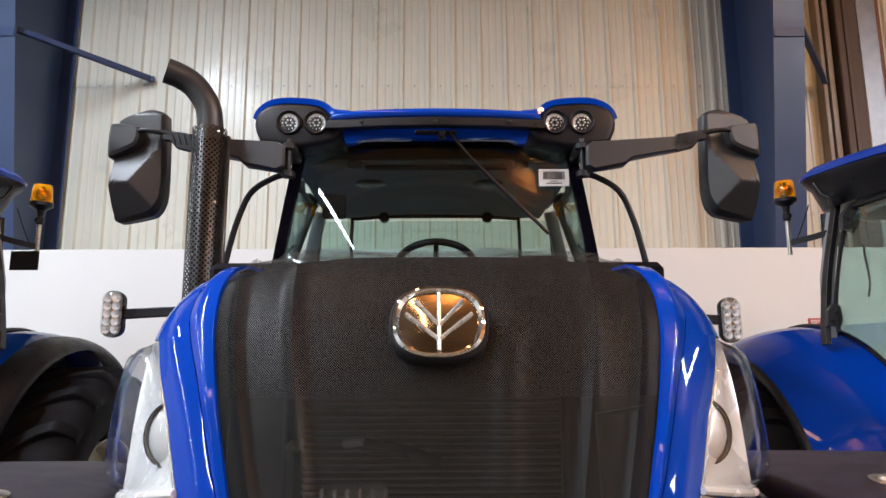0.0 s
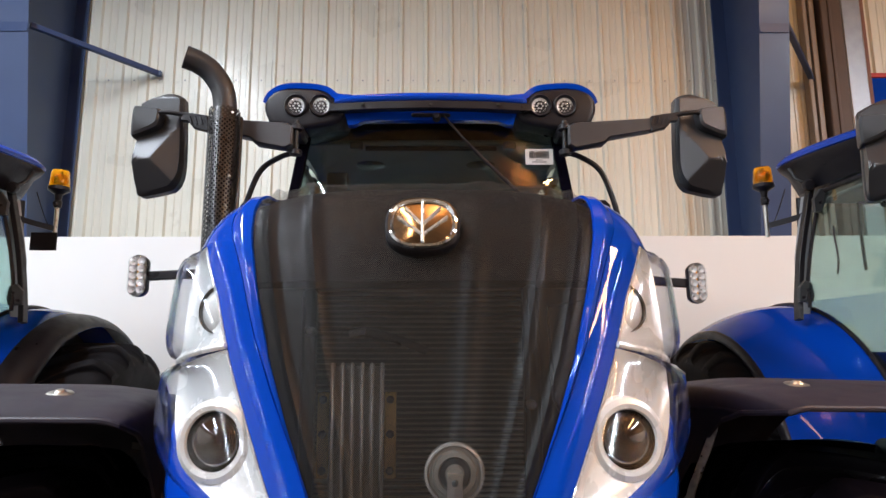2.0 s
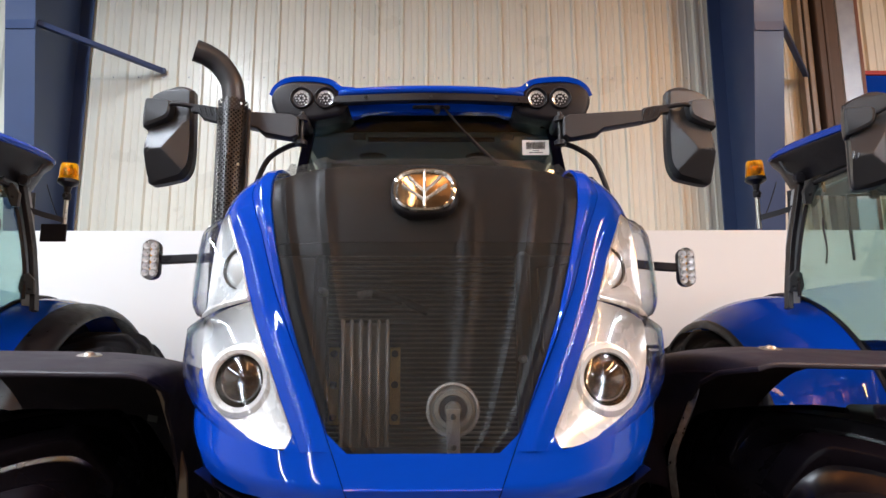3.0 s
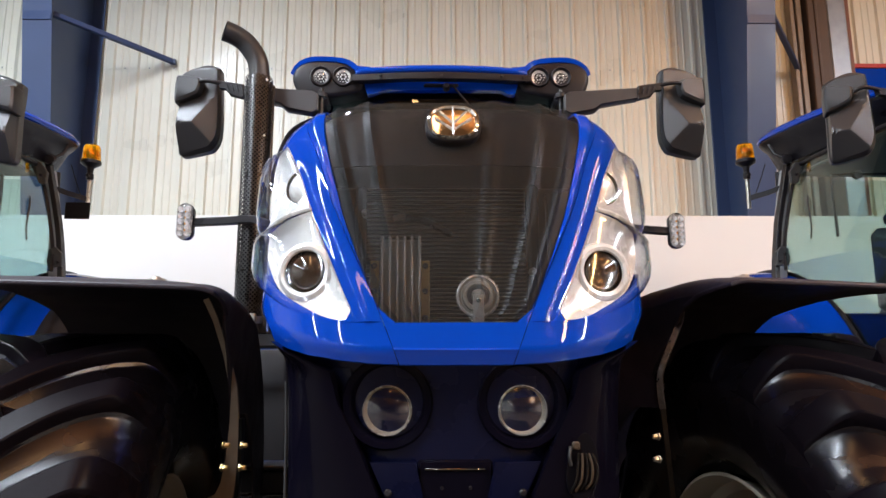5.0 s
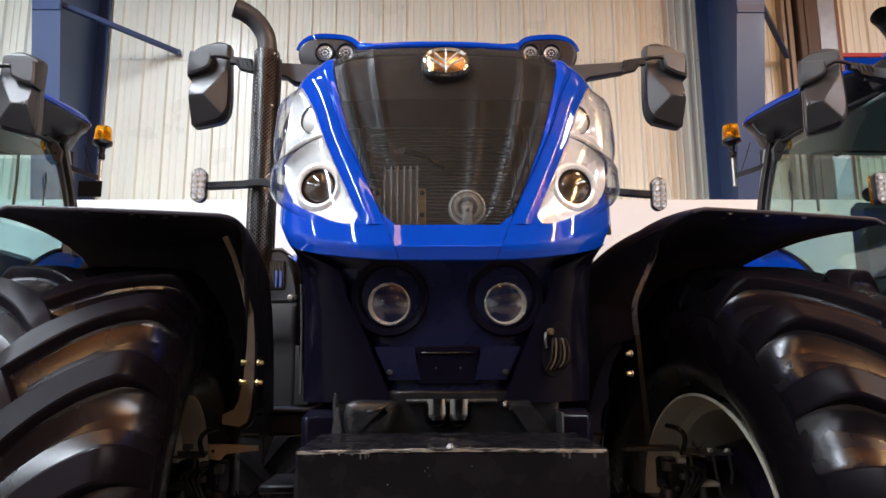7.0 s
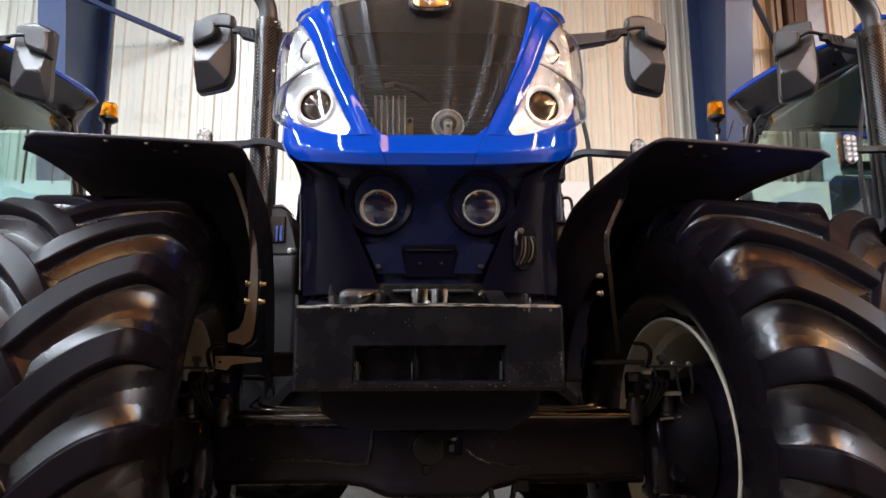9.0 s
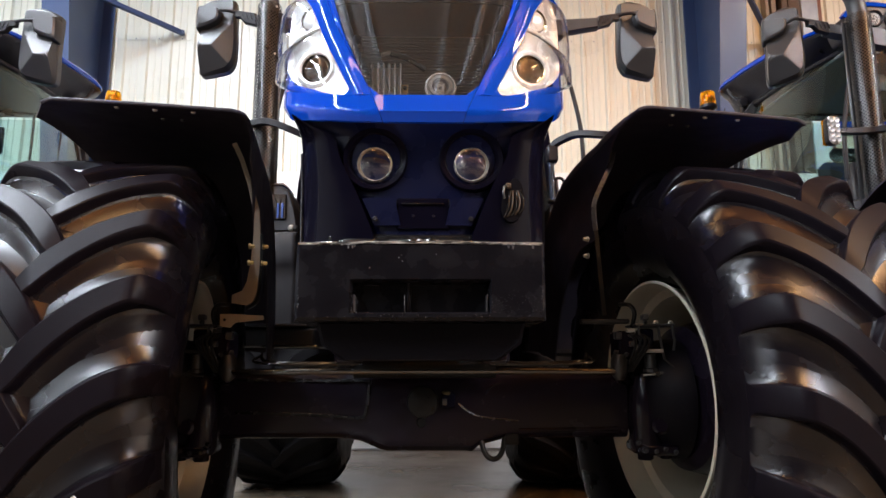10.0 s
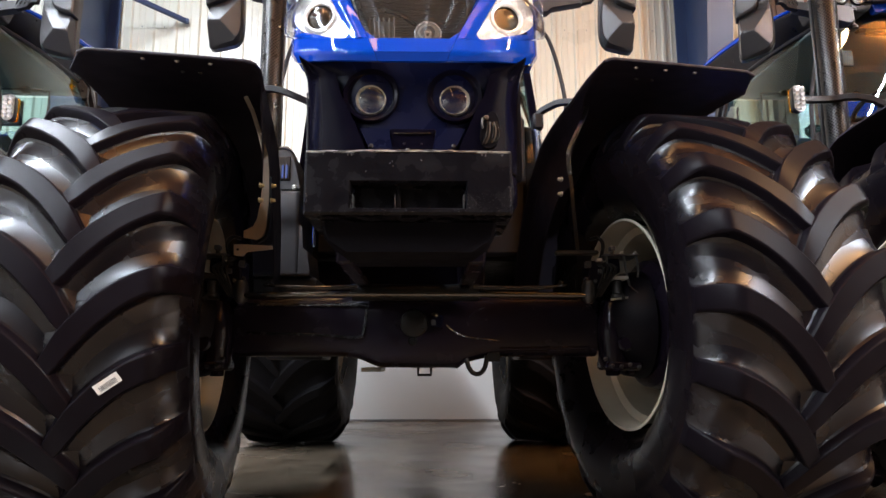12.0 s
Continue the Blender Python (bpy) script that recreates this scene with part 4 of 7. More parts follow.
def front_weight(t):
    w = new("front_weight")
    w.parent = t
    tagged(w, "scuffed black cast front weight block")
    # main bar with a shallow pocket in its face
    g = Geo()
    xo, xi = 0.244, 0.136
    z0, z1, zp0, zp1 = 0.942, 1.095, 0.958, 1.020
    yf, yb = -0.985, -0.72
    c, yp = 0.006, yf + 0.055
    def ring(x, za, zb, y):
        return [(-x, y, za), (x, y, za), (x, y, zb), (-x, y, zb)]
    g.grid([ring(xo, z0, z1, yb), ring(xo, z0, z1, yf + c), ring(xo - c, z0 + c, z1 - c, yf), ring(xi + 0.003, zp0 - 0.003, zp1 + 0.003, yf), ring(xi, zp0, zp1, yf + 0.004), ring(xi - 0.006, zp0 + 0.004, zp1 - 0.004, yp)], closed_u=True)
    k = len(g.v)
    g.f += [(k - 4, k - 3, k - 2, k - 1), (3, 2, 1, 0)]
    g.box(-0.031, -0.020, yf + 0.032, yp + 0.002, zp0 + 0.001, zp1 - 0.001, 0.003)
    part("block", g, CASTPAINT, w)
    for x0, x1 in ((-xi + 0.004, -xi + 0.0052), (xi - 0.0065, xi - 0.004), (-0.0322, -0.0312)):
        part("rubbed_side", Geo().box(x0, x1, yf + 0.012, yf + 0.045, zp0 + 0.003, zp1 - 0.026, 0.0005), SCUFF, w, "scuffed pocket side")
    # worn bright top edge in short uneven lengths
    rnd = random.Random(4)
    sc = Geo()
    edge = [(-xo + 0.004 + (2 * xo - 0.008) * k / 60, yf + 0.003, z1 - 0.0022 + 0.003 * (1 - abs(2 * k / 60 - 1)) + rnd.uniform(-0.0006, 0.0006)) for k in range(61)]
    part("worn_edge", Geo().tube(edge, 0.003, flat=(0.0036, 0.0026)), WORN, w, "chipped edge rubbed down to bright steel")
    for k in range(14):
        px = rnd.choice((rnd.uniform(-xo + 0.01, -0.10), rnd.uniform(0.17, xo - 0.01)))
        h = rnd.uniform(0.003, 0.010)
        sc.box(px - 0.0008, px + rnd.uniform(0.0008, 0.004), yf - 0.0006, yf + 0.003, z1 - 0.003 - h, z1 - 0.003, 0.0004)
    for sx in (-1, 1):
        for k in range(80 if sx < 0 else 150):
            px, pz = sx * xi + 0.002 + (0.012 if sx < 0 else 0.098) * rnd.random() ** 1.5, zp0 - 0.002 + 0.036 * rnd.random() ** 1.4
            r = rnd.uniform(0.00015, 0.0004) * (1.8 if rnd.random() < 0.08 else 1)
            sc.box(px - r, px + r, yf - 0.0008, yf + 0.001, pz - r, pz + r * rnd.uniform(0.5, 3.5), 0.0003)
    for px, pz in ((-0.043, 1.065), (-0.036, 1.058), (-0.038, 1.07), (-0.10, 1.045), (0.03, 1.072), (0.01, 0.949)):
        sc.box(px - 0.001, px + 0.001, yf - 0.0008, yf + 0.001, pz - 0.0015, pz + 0.0012, 0.0005)
    # chipped lower and side edges
    for k in range(60):
        if k % 2:
            px, pz = rnd.uniform(-xo + 0.01, xo - 0.01), z0 + rnd.uniform(0.006, 0.012)
        else:
            px, pz = rnd.choice((-1, 1)) * (xo - rnd.uniform(0.004, 0.009)), rnd.uniform(z0 + 0.01, z0 + 0.07)
        r = rnd.uniform(0.0003, 0.0009)
        sc.box(px - r * rnd.uniform(0.6, 3), px + r, yf - 0.0006, yf + 0.002, pz - r, pz + r, 0.0003)
    part("weld", Geo().lathe([(0, 0.010), (0.004, 0.009), (0.008, 0.003), (0.011, -0.002)], pose(-0.003, yf + 0.012, z1), 10), SCUFF, w, "bright weld bead")
    tagged(part("worn_paint", sc, SCUFF, w, "bright scuffed edge"), kind="stuff")
    # lower tier, with the shade under the block in its colour, and carrier
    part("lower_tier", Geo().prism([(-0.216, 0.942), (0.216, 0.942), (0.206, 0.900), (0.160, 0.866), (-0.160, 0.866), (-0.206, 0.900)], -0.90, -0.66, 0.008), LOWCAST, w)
    part("carrier_arm", Geo().box(-0.20, -0.15, -0.75, 0.05, 0.86, 1.08, 0.008), IRON, w)
    part("carrier_arm", Geo().box(0.15, 0.20, -0.75, 0.05, 0.86, 1.08, 0.008), IRON, w)
    # hooked top of the carrier seen above the block
    part("carrier_beam", Geo().box(-0.30, 0.30, -0.66, -0.56, 1.03, 1.135, 0.015), PIANO, w)
    back = pose(0, 0.10, -0.0971) @ Matrix.Diagonal((1.079, 1, 1.079, 1))
    part("cross_strip", Geo().box(-0.085, 0.10, -0.684, -0.664, 1.150, 1.157, 0.002), DARKMETAL, w, "dark steel cross strip")
    part("carrier_plate", Geo().box(-0.235, 0.228, -0.665, -0.63, 1.02, 1.175, 0.006), PEBBLE, w, "black carrier plate")
    for x in (-0.021, 0.020):
        part("clevis_lobe", Geo().lathe([(0, -0.024), (0.010, -0.0232), (0.018, -0.019), (0.0225, -0.012), (0.0245, 0.0), (0.0245, 0.026), (0.019, 0.028), (0.016, 0.012), (0, 0.012)], aim((x, -0.770, 1.134), (0, 0.15, 1)), 24), RUBBED, w, "glossy rounded clevis lobe", m=back)
    saddle = closed_line([(-0.188, 1.156), (-0.135, 1.162), (-0.096, 1.157), (-0.100, 1.128), (-0.114, 1.100), (-0.140, 1.084), (-0.170, 1.080), (-0.186, 1.094)], 3)
    part("saddle", cushion(saddle, -0.82, -0.66, 0.022), PEBBLE, w, "pebbled glossy black saddle", m=back)
    part("saddle_rim", Geo().tube(smooth_line([(-0.150, -0.816, 1.142), (-0.128, -0.818, 1.146), (-0.106, -0.812, 1.157)]), 0.0035, 8), RUBBED, w, "bright rubbed rim", m=back)
    part("fin", Geo().prism([(-0.206, 1.148), (-0.202, 1.148), (-0.195, 1.110), (-0.197, 1.088), (-0.216, 1.088), (-0.211, 1.115)], -0.80, -0.79), GREY, w, "grey fin plate", m=back)
    part("gusset", Geo().prism([(0.104, 1.160), (0.150, 1.160), (0.206, 1.090), (0.204, 1.070), (0.16, 1.070)], -0.80, -0.66, 0.012), PEBBLE, w, "sloping black gusset", m=back)
    part("gusset_tip", Geo().lathe([(0, 0.004), (0.006, 0.003), (0.010, 0.0), (0.010, -0.006)], aim((0.112, -0.79, 1.152), (0.2, -1, 0.3)), 14), RUBBED, w, m=back)
    part("cheek_plate", Geo().box(0.204, 0.2075, -0.83, -0.66, 1.070, 1.140, 0.001), DARKMETAL, w, m=back)


def front_axle(t):
    a = new("front_axle")
    a.parent = t
    tagged(a, "black cast front axle with hubs and hoses")
    rows = []
    low = [(-0.65, 0.624), (-0.27, 0.625), (-0.205, 0.616), (-0.142, 0.590), (-0.120, 0.5855), (0.125, 0.5845), (0.150, 0.5815), (0.176, 0.602), (0.27, 0.624), (0.65, 0.624)]
    xs = sorted(set([p[0] for p in low] + [i * 0.05 for i in range(-13, 14)]))
    for x in xs:
        zt = lerp([(0, 0.835), (0.2, 0.842), (0.65, 0.845)], abs(x))
        zb = lerp(low, x)
        dy = lerp([(0, 0.105), (0.12, 0.10), (0.25, 0.085), (0.65, 0.080)], abs(x))
        zc, hz = (zt + zb) / 2, (zt - zb) / 2
        rows.append([(x, -0.02 + dy * math.copysign(abs(math.cos(q)) ** 0.42, math.cos(q)), zc + hz * math.copysign(abs(math.sin(q)) ** 0.42, math.sin(q))) for q in [2 * math.pi * k / 28 for k in range(28)]])
    part("beam", Geo().grid(rows, closed_u=True), IRON, a)
    # cast rib round the sunken face of one arm, ridges from the middle housing
    # their sleek metal stands in for highlights along the edges
    part("cast_rib", Geo().tube(smooth_line([(-0.60, -0.098, 0.708), (-0.36, -0.102, 0.701), (-0.225, -0.110, 0.692), (-0.198, -0.114, 0.694), (-0.186, -0.116, 0.706), (-0.176, -0.114, 0.790), (-0.190, -0.110, 0.806), (-0.36, -0.100, 0.806), (-0.60, -0.096, 0.808)], 6), 0.006, 8, flat=(0.006, 0.0045)), CASTEDGE, a)
    part("cast_ridge", Geo().tube(smooth_line([(0.108, -0.118, 0.735), (0.135, -0.119, 0.712), (0.186, -0.110, 0.692), (0.30, -0.100, 0.680)]), 0.004, 8), CASTEDGE, a)
    part("cast_ridge", Geo().tube(smooth_line([(0.26, -0.097, 0.800), (0.22, -0.106, 0.790), (0.19, -0.113, 0.760)]), 0.004, 8), IRON, a)
    part("cast_ridge", Geo().tube([(0.30, -0.098, 0.650), (0.62, -0.094, 0.655)], 0.008, 10), IRON, a)
    part("drain_plug", Geo().lathe([(0, 0.022), (0.042, 0.022), (0.048, 0.019), (0.050, 0.012), (0.051, 0.0)], aim((-0.006, -0.112, 0.741), (0, -1, 0)), 32), HOSE, a)
    part("plug_lug", Geo().lathe([(0, 0.012), (0.012, 0.012), (0.016, 0.008), (0.016, 0.0)], aim((-0.010, -0.120, 0.678), (0, -1, 0)), 14), HOSE, a)
    fit = part("breather", Geo().box(0.054, 0.096, -0.150, -0.105, 0.722, 0.768, 0.005), PIANO, a, "small black breather block")
    part("breather_tag", Geo().box(0.055, 0.070, -0.1535, -0.1495, 0.732, 0.752, 0.001), DARKMETAL, fit)
    part("breather_cap", Geo().lathe([(0, 0.008), (0.010, 0.007), (0.014, 0.003), (0.015, 0.0)], aim((0.068, -0.14, 0.768), (0.2, -0.3, 1)), 14), BRASSDARK, fit)
    # steering rod and pipes along the top of the beam
    part("steering_rod", Geo().tube([(-0.60, -0.17, 0.835), (-0.22, -0.19, 0.838), (0.22, -0.19, 0.838), (0.60, -0.17, 0.835)], 0.0105, 16), RUBBED, a, "dark polished steering rod")
    part("cylinder", Geo().tube([(-0.22, -0.17, 0.845), (0.22, -0.17, 0.845)], 0.030, 16), HOSE, a)
    for k, (dz, dy) in enumerate(((0.022, 0.0), (0.030, 0.02), (0.026, -0.02))):
        for sd in (-1, 1):
            part("pipe", Geo().tube(smooth_line([(sd * 0.20, -0.20 + dy, 0.836 + dz), (sd * 0.34, -0.21 + dy, 0.832 + dz), (sd * (0.47 + 0.02 * k), -0.20 + dy, 0.838 + dz), (sd * 0.52, -0.12, 0.862 + dz)]), 0.0045, 8), HOSEGLOSS if k else CASTEDGE, a)
    part("hose_loop", Geo().tube(smooth_line([(0.180, -0.09, 0.625), (0.186, -0.098, 0.592), (0.200, -0.10, 0.570), (0.219, -0.10, 0.563), (0.236, -0.10, 0.572), (0.248, -0.098, 0.594), (0.254, -0.09, 0.628)]), 0.0085, 12), HOSE, a)
    part("hanger", Geo().box(0.256, 0.300, -0.10, -0.06, 0.606, 0.640, 0.004), HOSE, a)
    for sd in (-1, 1):
        k = new("steering_knuckle")
        k.parent = a

        def blk(name, x0, x1, y0, y1, z0, z1, r, mat, up=None, label=""):
            return part(name, Geo().box(min(sd * x0, sd * x1), max(sd * x0, sd * x1), y0, y1, z0, z1, r), mat, up or k, label)

        def bolt(x, y, z, mat, up=None):
            part("bolt", Geo().lathe([(0, 0.010), (0.0035, 0.010), (0.0050, 0.008), (0.0052, 0.0), (0.0085, -0.001), (0.0085, -0.005)], aim((sd * x, y, z), (0, -1, 0.2)), 6), mat, up or k)
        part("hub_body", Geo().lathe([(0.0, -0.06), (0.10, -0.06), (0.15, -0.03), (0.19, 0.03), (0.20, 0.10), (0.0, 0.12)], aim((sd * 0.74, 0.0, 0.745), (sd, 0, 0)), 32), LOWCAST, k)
        part("king_pin", Geo().lathe([(0.0, 0.10), (0.030, 0.10), (0.042, 0.085), (0.046, 0.05), (0.056, 0.02), (0.058, -0.04), (0.050, -0.09), (0.054, -0.12), (0.040, -0.15), (0.0, -0.15)], aim((sd * 0.708, -0.085, 0.728), (0, 0, 1)), 24), IRON, k)
        part("pin_boss", Geo().lathe([(0, 0.045), (0.020, 0.045), (0.027, 0.038), (0.028, 0.0)], aim((sd * 0.735, -0.118, 0.665), (0, -1, 0.1)), 18), IRON, k)
        part("knuckle_arm", Geo().tube([(sd * 0.66, -0.06, 0.80), (sd * 0.61, -0.15, 0.835)], 0.024, 10), IRON, k)
        part("ball_joint", Geo().lathe([(0, 0.03), (0.018, 0.03), (0.026, 0.01), (0.026, -0.03), (0.012, -0.05), (0, -0.05)], aim((sd * 0.612, -0.16, 0.858), (0, 0, 1)), 16), DARKMETAL, k)
        fork = blk("lower_fork", 0.672, 0.80, -0.14, 0.02, 0.575, 0.612, 0.010, IRON)
        part("fork_nut", Geo().lathe([(0, 0.022), (0.022, 0.022), (0.026, 0.018), (0.026, 0.0)], aim((sd * 0.708, -0.075, 0.578), (0, 0, -1)), 6), IRON, fork)
        part("fork_nut", Geo().lathe([(0, 0.016), (0.016, 0.016), (0.019, 0.013), (0.019, 0.0)], aim((sd * 0.768, -0.09, 0.577), (0, 0, -1)), 6), IRON, fork)
        for bx, bz in ((0.690, 0.592), (0.722, 0.590), (0.752, 0.596), (0.784, 0.588), (0.668, 0.616)):
            bolt(bx, -0.142, bz, DARKMETAL, fork)
        if sd < 0:
            lug = [(-0.641, 1.014), (-0.597, 1.014), (-0.506, 1.009), (-0.505, 0.997), (-0.592, 0.988), (-0.607, 0.972), (-0.639, 0.976)]
            plate = part("bracket_plate", Geo().prism(lug, -0.178, -0.168), TANSTEEL, k, "pale tan bracket plate with a bolt hole")
            part("bolt_hole", Geo().lathe([(0, 0.001), (0.004, 0.001), (0.0045, 0.0)], aim((-0.626, -0.1785, 0.996), (0, -1, 0)), 12), VOID, plate)
        else:
            blk("bracket_arm", 0.50, 0.655, -0.155, -0.115, 0.985, 1.000, 0.004, DARKMETAL, None, "short steel bracket arm")
        # tie bar across the knuckle with its clips
        bar = part("tie_bar", Geo().tube([(sd * 0.690, -0.152, 0.823), (sd * 0.735, -0.153, 0.828), (sd * 0.835, -0.145, 0.838)], 0.0045, 10), STEEL if sd > 0 else DARKMETAL, k, "thin steel tie bar")
        part("clip", Geo().lathe([(0.0045, -0.006), (0.009, -0.006), (0.009, 0.006), (0.0045, 0.006)], aim((sd * 0.734, -0.153, 0.828), (1, 0, 0.1)), 12), DARKMETAL, bar)
        # bolted sensor cage over the knuckle
        cage = blk("sensor_cage", 0.665, 0.792, -0.175, -0.06, 0.976, 0.983, 0.002, DARKMETAL, None, "dark bracket cage")
        for px, qx, qz in ((0.738, 0.756, 0.872), (0.783, 0.786, 0.900), (0.675, 0.680, 0.900)):
            part("cage_post", Geo().tube([(sd * px, -0.170, 0.980), (sd * (px + 0.006), -0.170, 0.93), (sd * qx, -0.165, qz)], 0.003, flat=(0.0035, 0.0025)), DARKMETAL, cage)
        part("cage_post", Geo().tube([(sd * 0.756, -0.165, 0.872), (sd * 0.792, -0.160, 0.842)], 0.0025, 8), DARKMETAL, cage)
        part("sensor_box", Geo().box(min(sd * 0.686, sd * 0.726), max(sd * 0.686, sd * 0.726), -0.165, -0.10, 0.915, 0.968, 0.006), PIANO, cage)
        blk("sensor_tray", 0.688, 0.752, -0.172, -0.09, 0.893, 0.905, 0.002, ALU if sd > 0 else DARKMETAL, cage)
        part("sensor_stem", Geo().lathe([(0, 0.052), (0.014, 0.052), (0.019, 0.046), (0.019, 0.004), (0.024, 0.0), (0.024, -0.01)], aim((sd * 0.720, -0.135, 0.842), (0, 0, 1)), 18), DARKMETAL, cage)
        for bx, bz in ((0.700, 0.989), (0.735, 0.988), (0.782, 0.987)):
            bolt(bx, -0.165, bz, STEEL if bx > 0.73 else DARKMETAL, cage)
        valve = blk("valve_block", 0.612, 0.668, -0.160, -0.06, 0.872, 0.962, 0.008, IRON)
        blk("connector", 0.600, 0.622, -0.176, -0.150, 0.935, 0.958, 0.003, GREY, valve)
        blk("connector", 0.640, 0.662, -0.176, -0.150, 0.956, 0.968, 0.002, ALU if sd > 0 else DARKMETAL, valve)
        blk("connector", 0.646, 0.664, -0.176, -0.150, 0.912, 0.930, 0.003, GREY, valve)
        blk("connector", 0.692, 0.712, -0.172, -0.140, 0.996, 1.014, 0.003, GREY, cage)
        for bx, bz in ((0.604, 0.895), (0.636, 0.888), (0.66, 0.952), (0.600, 0.862)):
            bolt(bx, -0.165, bz, STEEL if bz < 0.87 else DARKMETAL, valve)
        for i in range(4):
            part("hose", Geo().tube(smooth_line([(sd * (0.640 + 0.012 * i), -0.15, 0.955), (sd * (0.662 + 0.014 * i), -0.178 - 0.004 * i, 0.93), (sd * (0.652 + 0.010 * i), -0.176, 0.885), (sd * (0.632 + 0.008 * i), -0.145, 0.835)]), 0.0048, 8), HOSE, k)
        part("hose", Geo().tube(smooth_line([(sd * 0.668, -0.13, 0.975), (sd * 0.672, -0.15, 1.02), (sd * 0.655, -0.15, 1.045), (sd * 0.64, -0.10, 1.05)]), 0.007, 10), HOSE, k)


def carcass_r(x, R, half, rim_r, lug_h):
    """Radius of the tyre's carcass at x from its middle: nearly flat tread, rounded shoulder."""
    Rc, a = R - lug_h, min(1.0, abs(x) / half)
    deep = 0.38 * (Rc - rim_r)
    return Rc + 0.008 - 0.010 * a * a - (deep - 0.002) * (1 - math.sqrt(max(0.0, 1 - a ** 5)))


def tyre_profile(R, half, rim_r, lug_h):
    Rc = R - lug_h
    prof = [(rim_r, -half * 0.64), (rim_r + 0.02, -half * 0.71), (rim_r + 0.16 * (Rc - rim_r), -half * 0.86), (rim_r + 0.32 * (Rc - rim_r), -half * 0.965), (rim_r + 0.48 * (Rc - rim_r), -half * 0.995)]
    for k in range(17):
        x = -half * math.sin(math.pi / 2 * (1 - k / 16)) ** 0.6 if k < 16 else 0.0
        prof.append((carcass_r(x, R, half, rim_r, lug_h), x))
    return prof + [(r, -h) for r, h in prof[-2::-1]]


def tread_bar(R, half, rim_r, lug_h, step, sd):
    """One curved bar from the middle of the tread to a shoulder, with filleted flanks."""
    Rc = R - lug_h

    def crown(x):
        return carcass_r(x, R, half, rim_r, lug_h)

    rows, n = [], 24
    length = half * 0.975 + 0.035
    for i in range(n + 1):
        f = i / n
        x = -0.035 + length * f
        ang = -step * 1.12 * (1 - (1 - f) ** 2)
        slope = math.atan2(step * 2.24 * (1 - f) / length * Rc, 1.0)
        c = max(0.5, math.cos(slope))
        end = min(1.0, 0.72 + 2.2 * f)
        bot = crown(x) - 0.002
        top = min(R - 0.004 * f * f - 0.105 * max(0, (f - 0.76) / 0.24) ** 1.7 - 0.006 * max(0, (0.1 - f) / 0.1), R)
        h = max(top - bot, 0.022)
        top = bot + h
        wt, wb = (0.028 + 0.008 * f) / c * end, (0.034 + 0.010 * f) / c * end
        # wide hollow fillets reach half-way to the next bar
        reach = min(0.078, 0.5 * step * Rc - wb * c * 0.9) / c
        side = [(wt - 0.007, top), (wt - 0.002, top - 0.003), (wt + 0.002, top - 0.010), (wb - 0.004, bot + 0.42 * h)]
        side += [(wb + reach * d, bot + 0.30 * h * (1 - d) ** 2.3) for d in (0.02, 0.12, 0.26, 0.45, 0.70, 1.0)]
        row = []
        for w, r in [(-a, b) for a, b in side[::-1]] + side:
            q = ang + w / Rc
            row.append((sd * x, -r * math.sin(q), r * math.cos(q)))
        rows.append(row)
    g = Geo().grid(rows)
    m = len(rows[0])
    g.f.append(tuple(range(m)))
    g.f.append(tuple(n * m + j for j in range(m))[::-1])
    return g


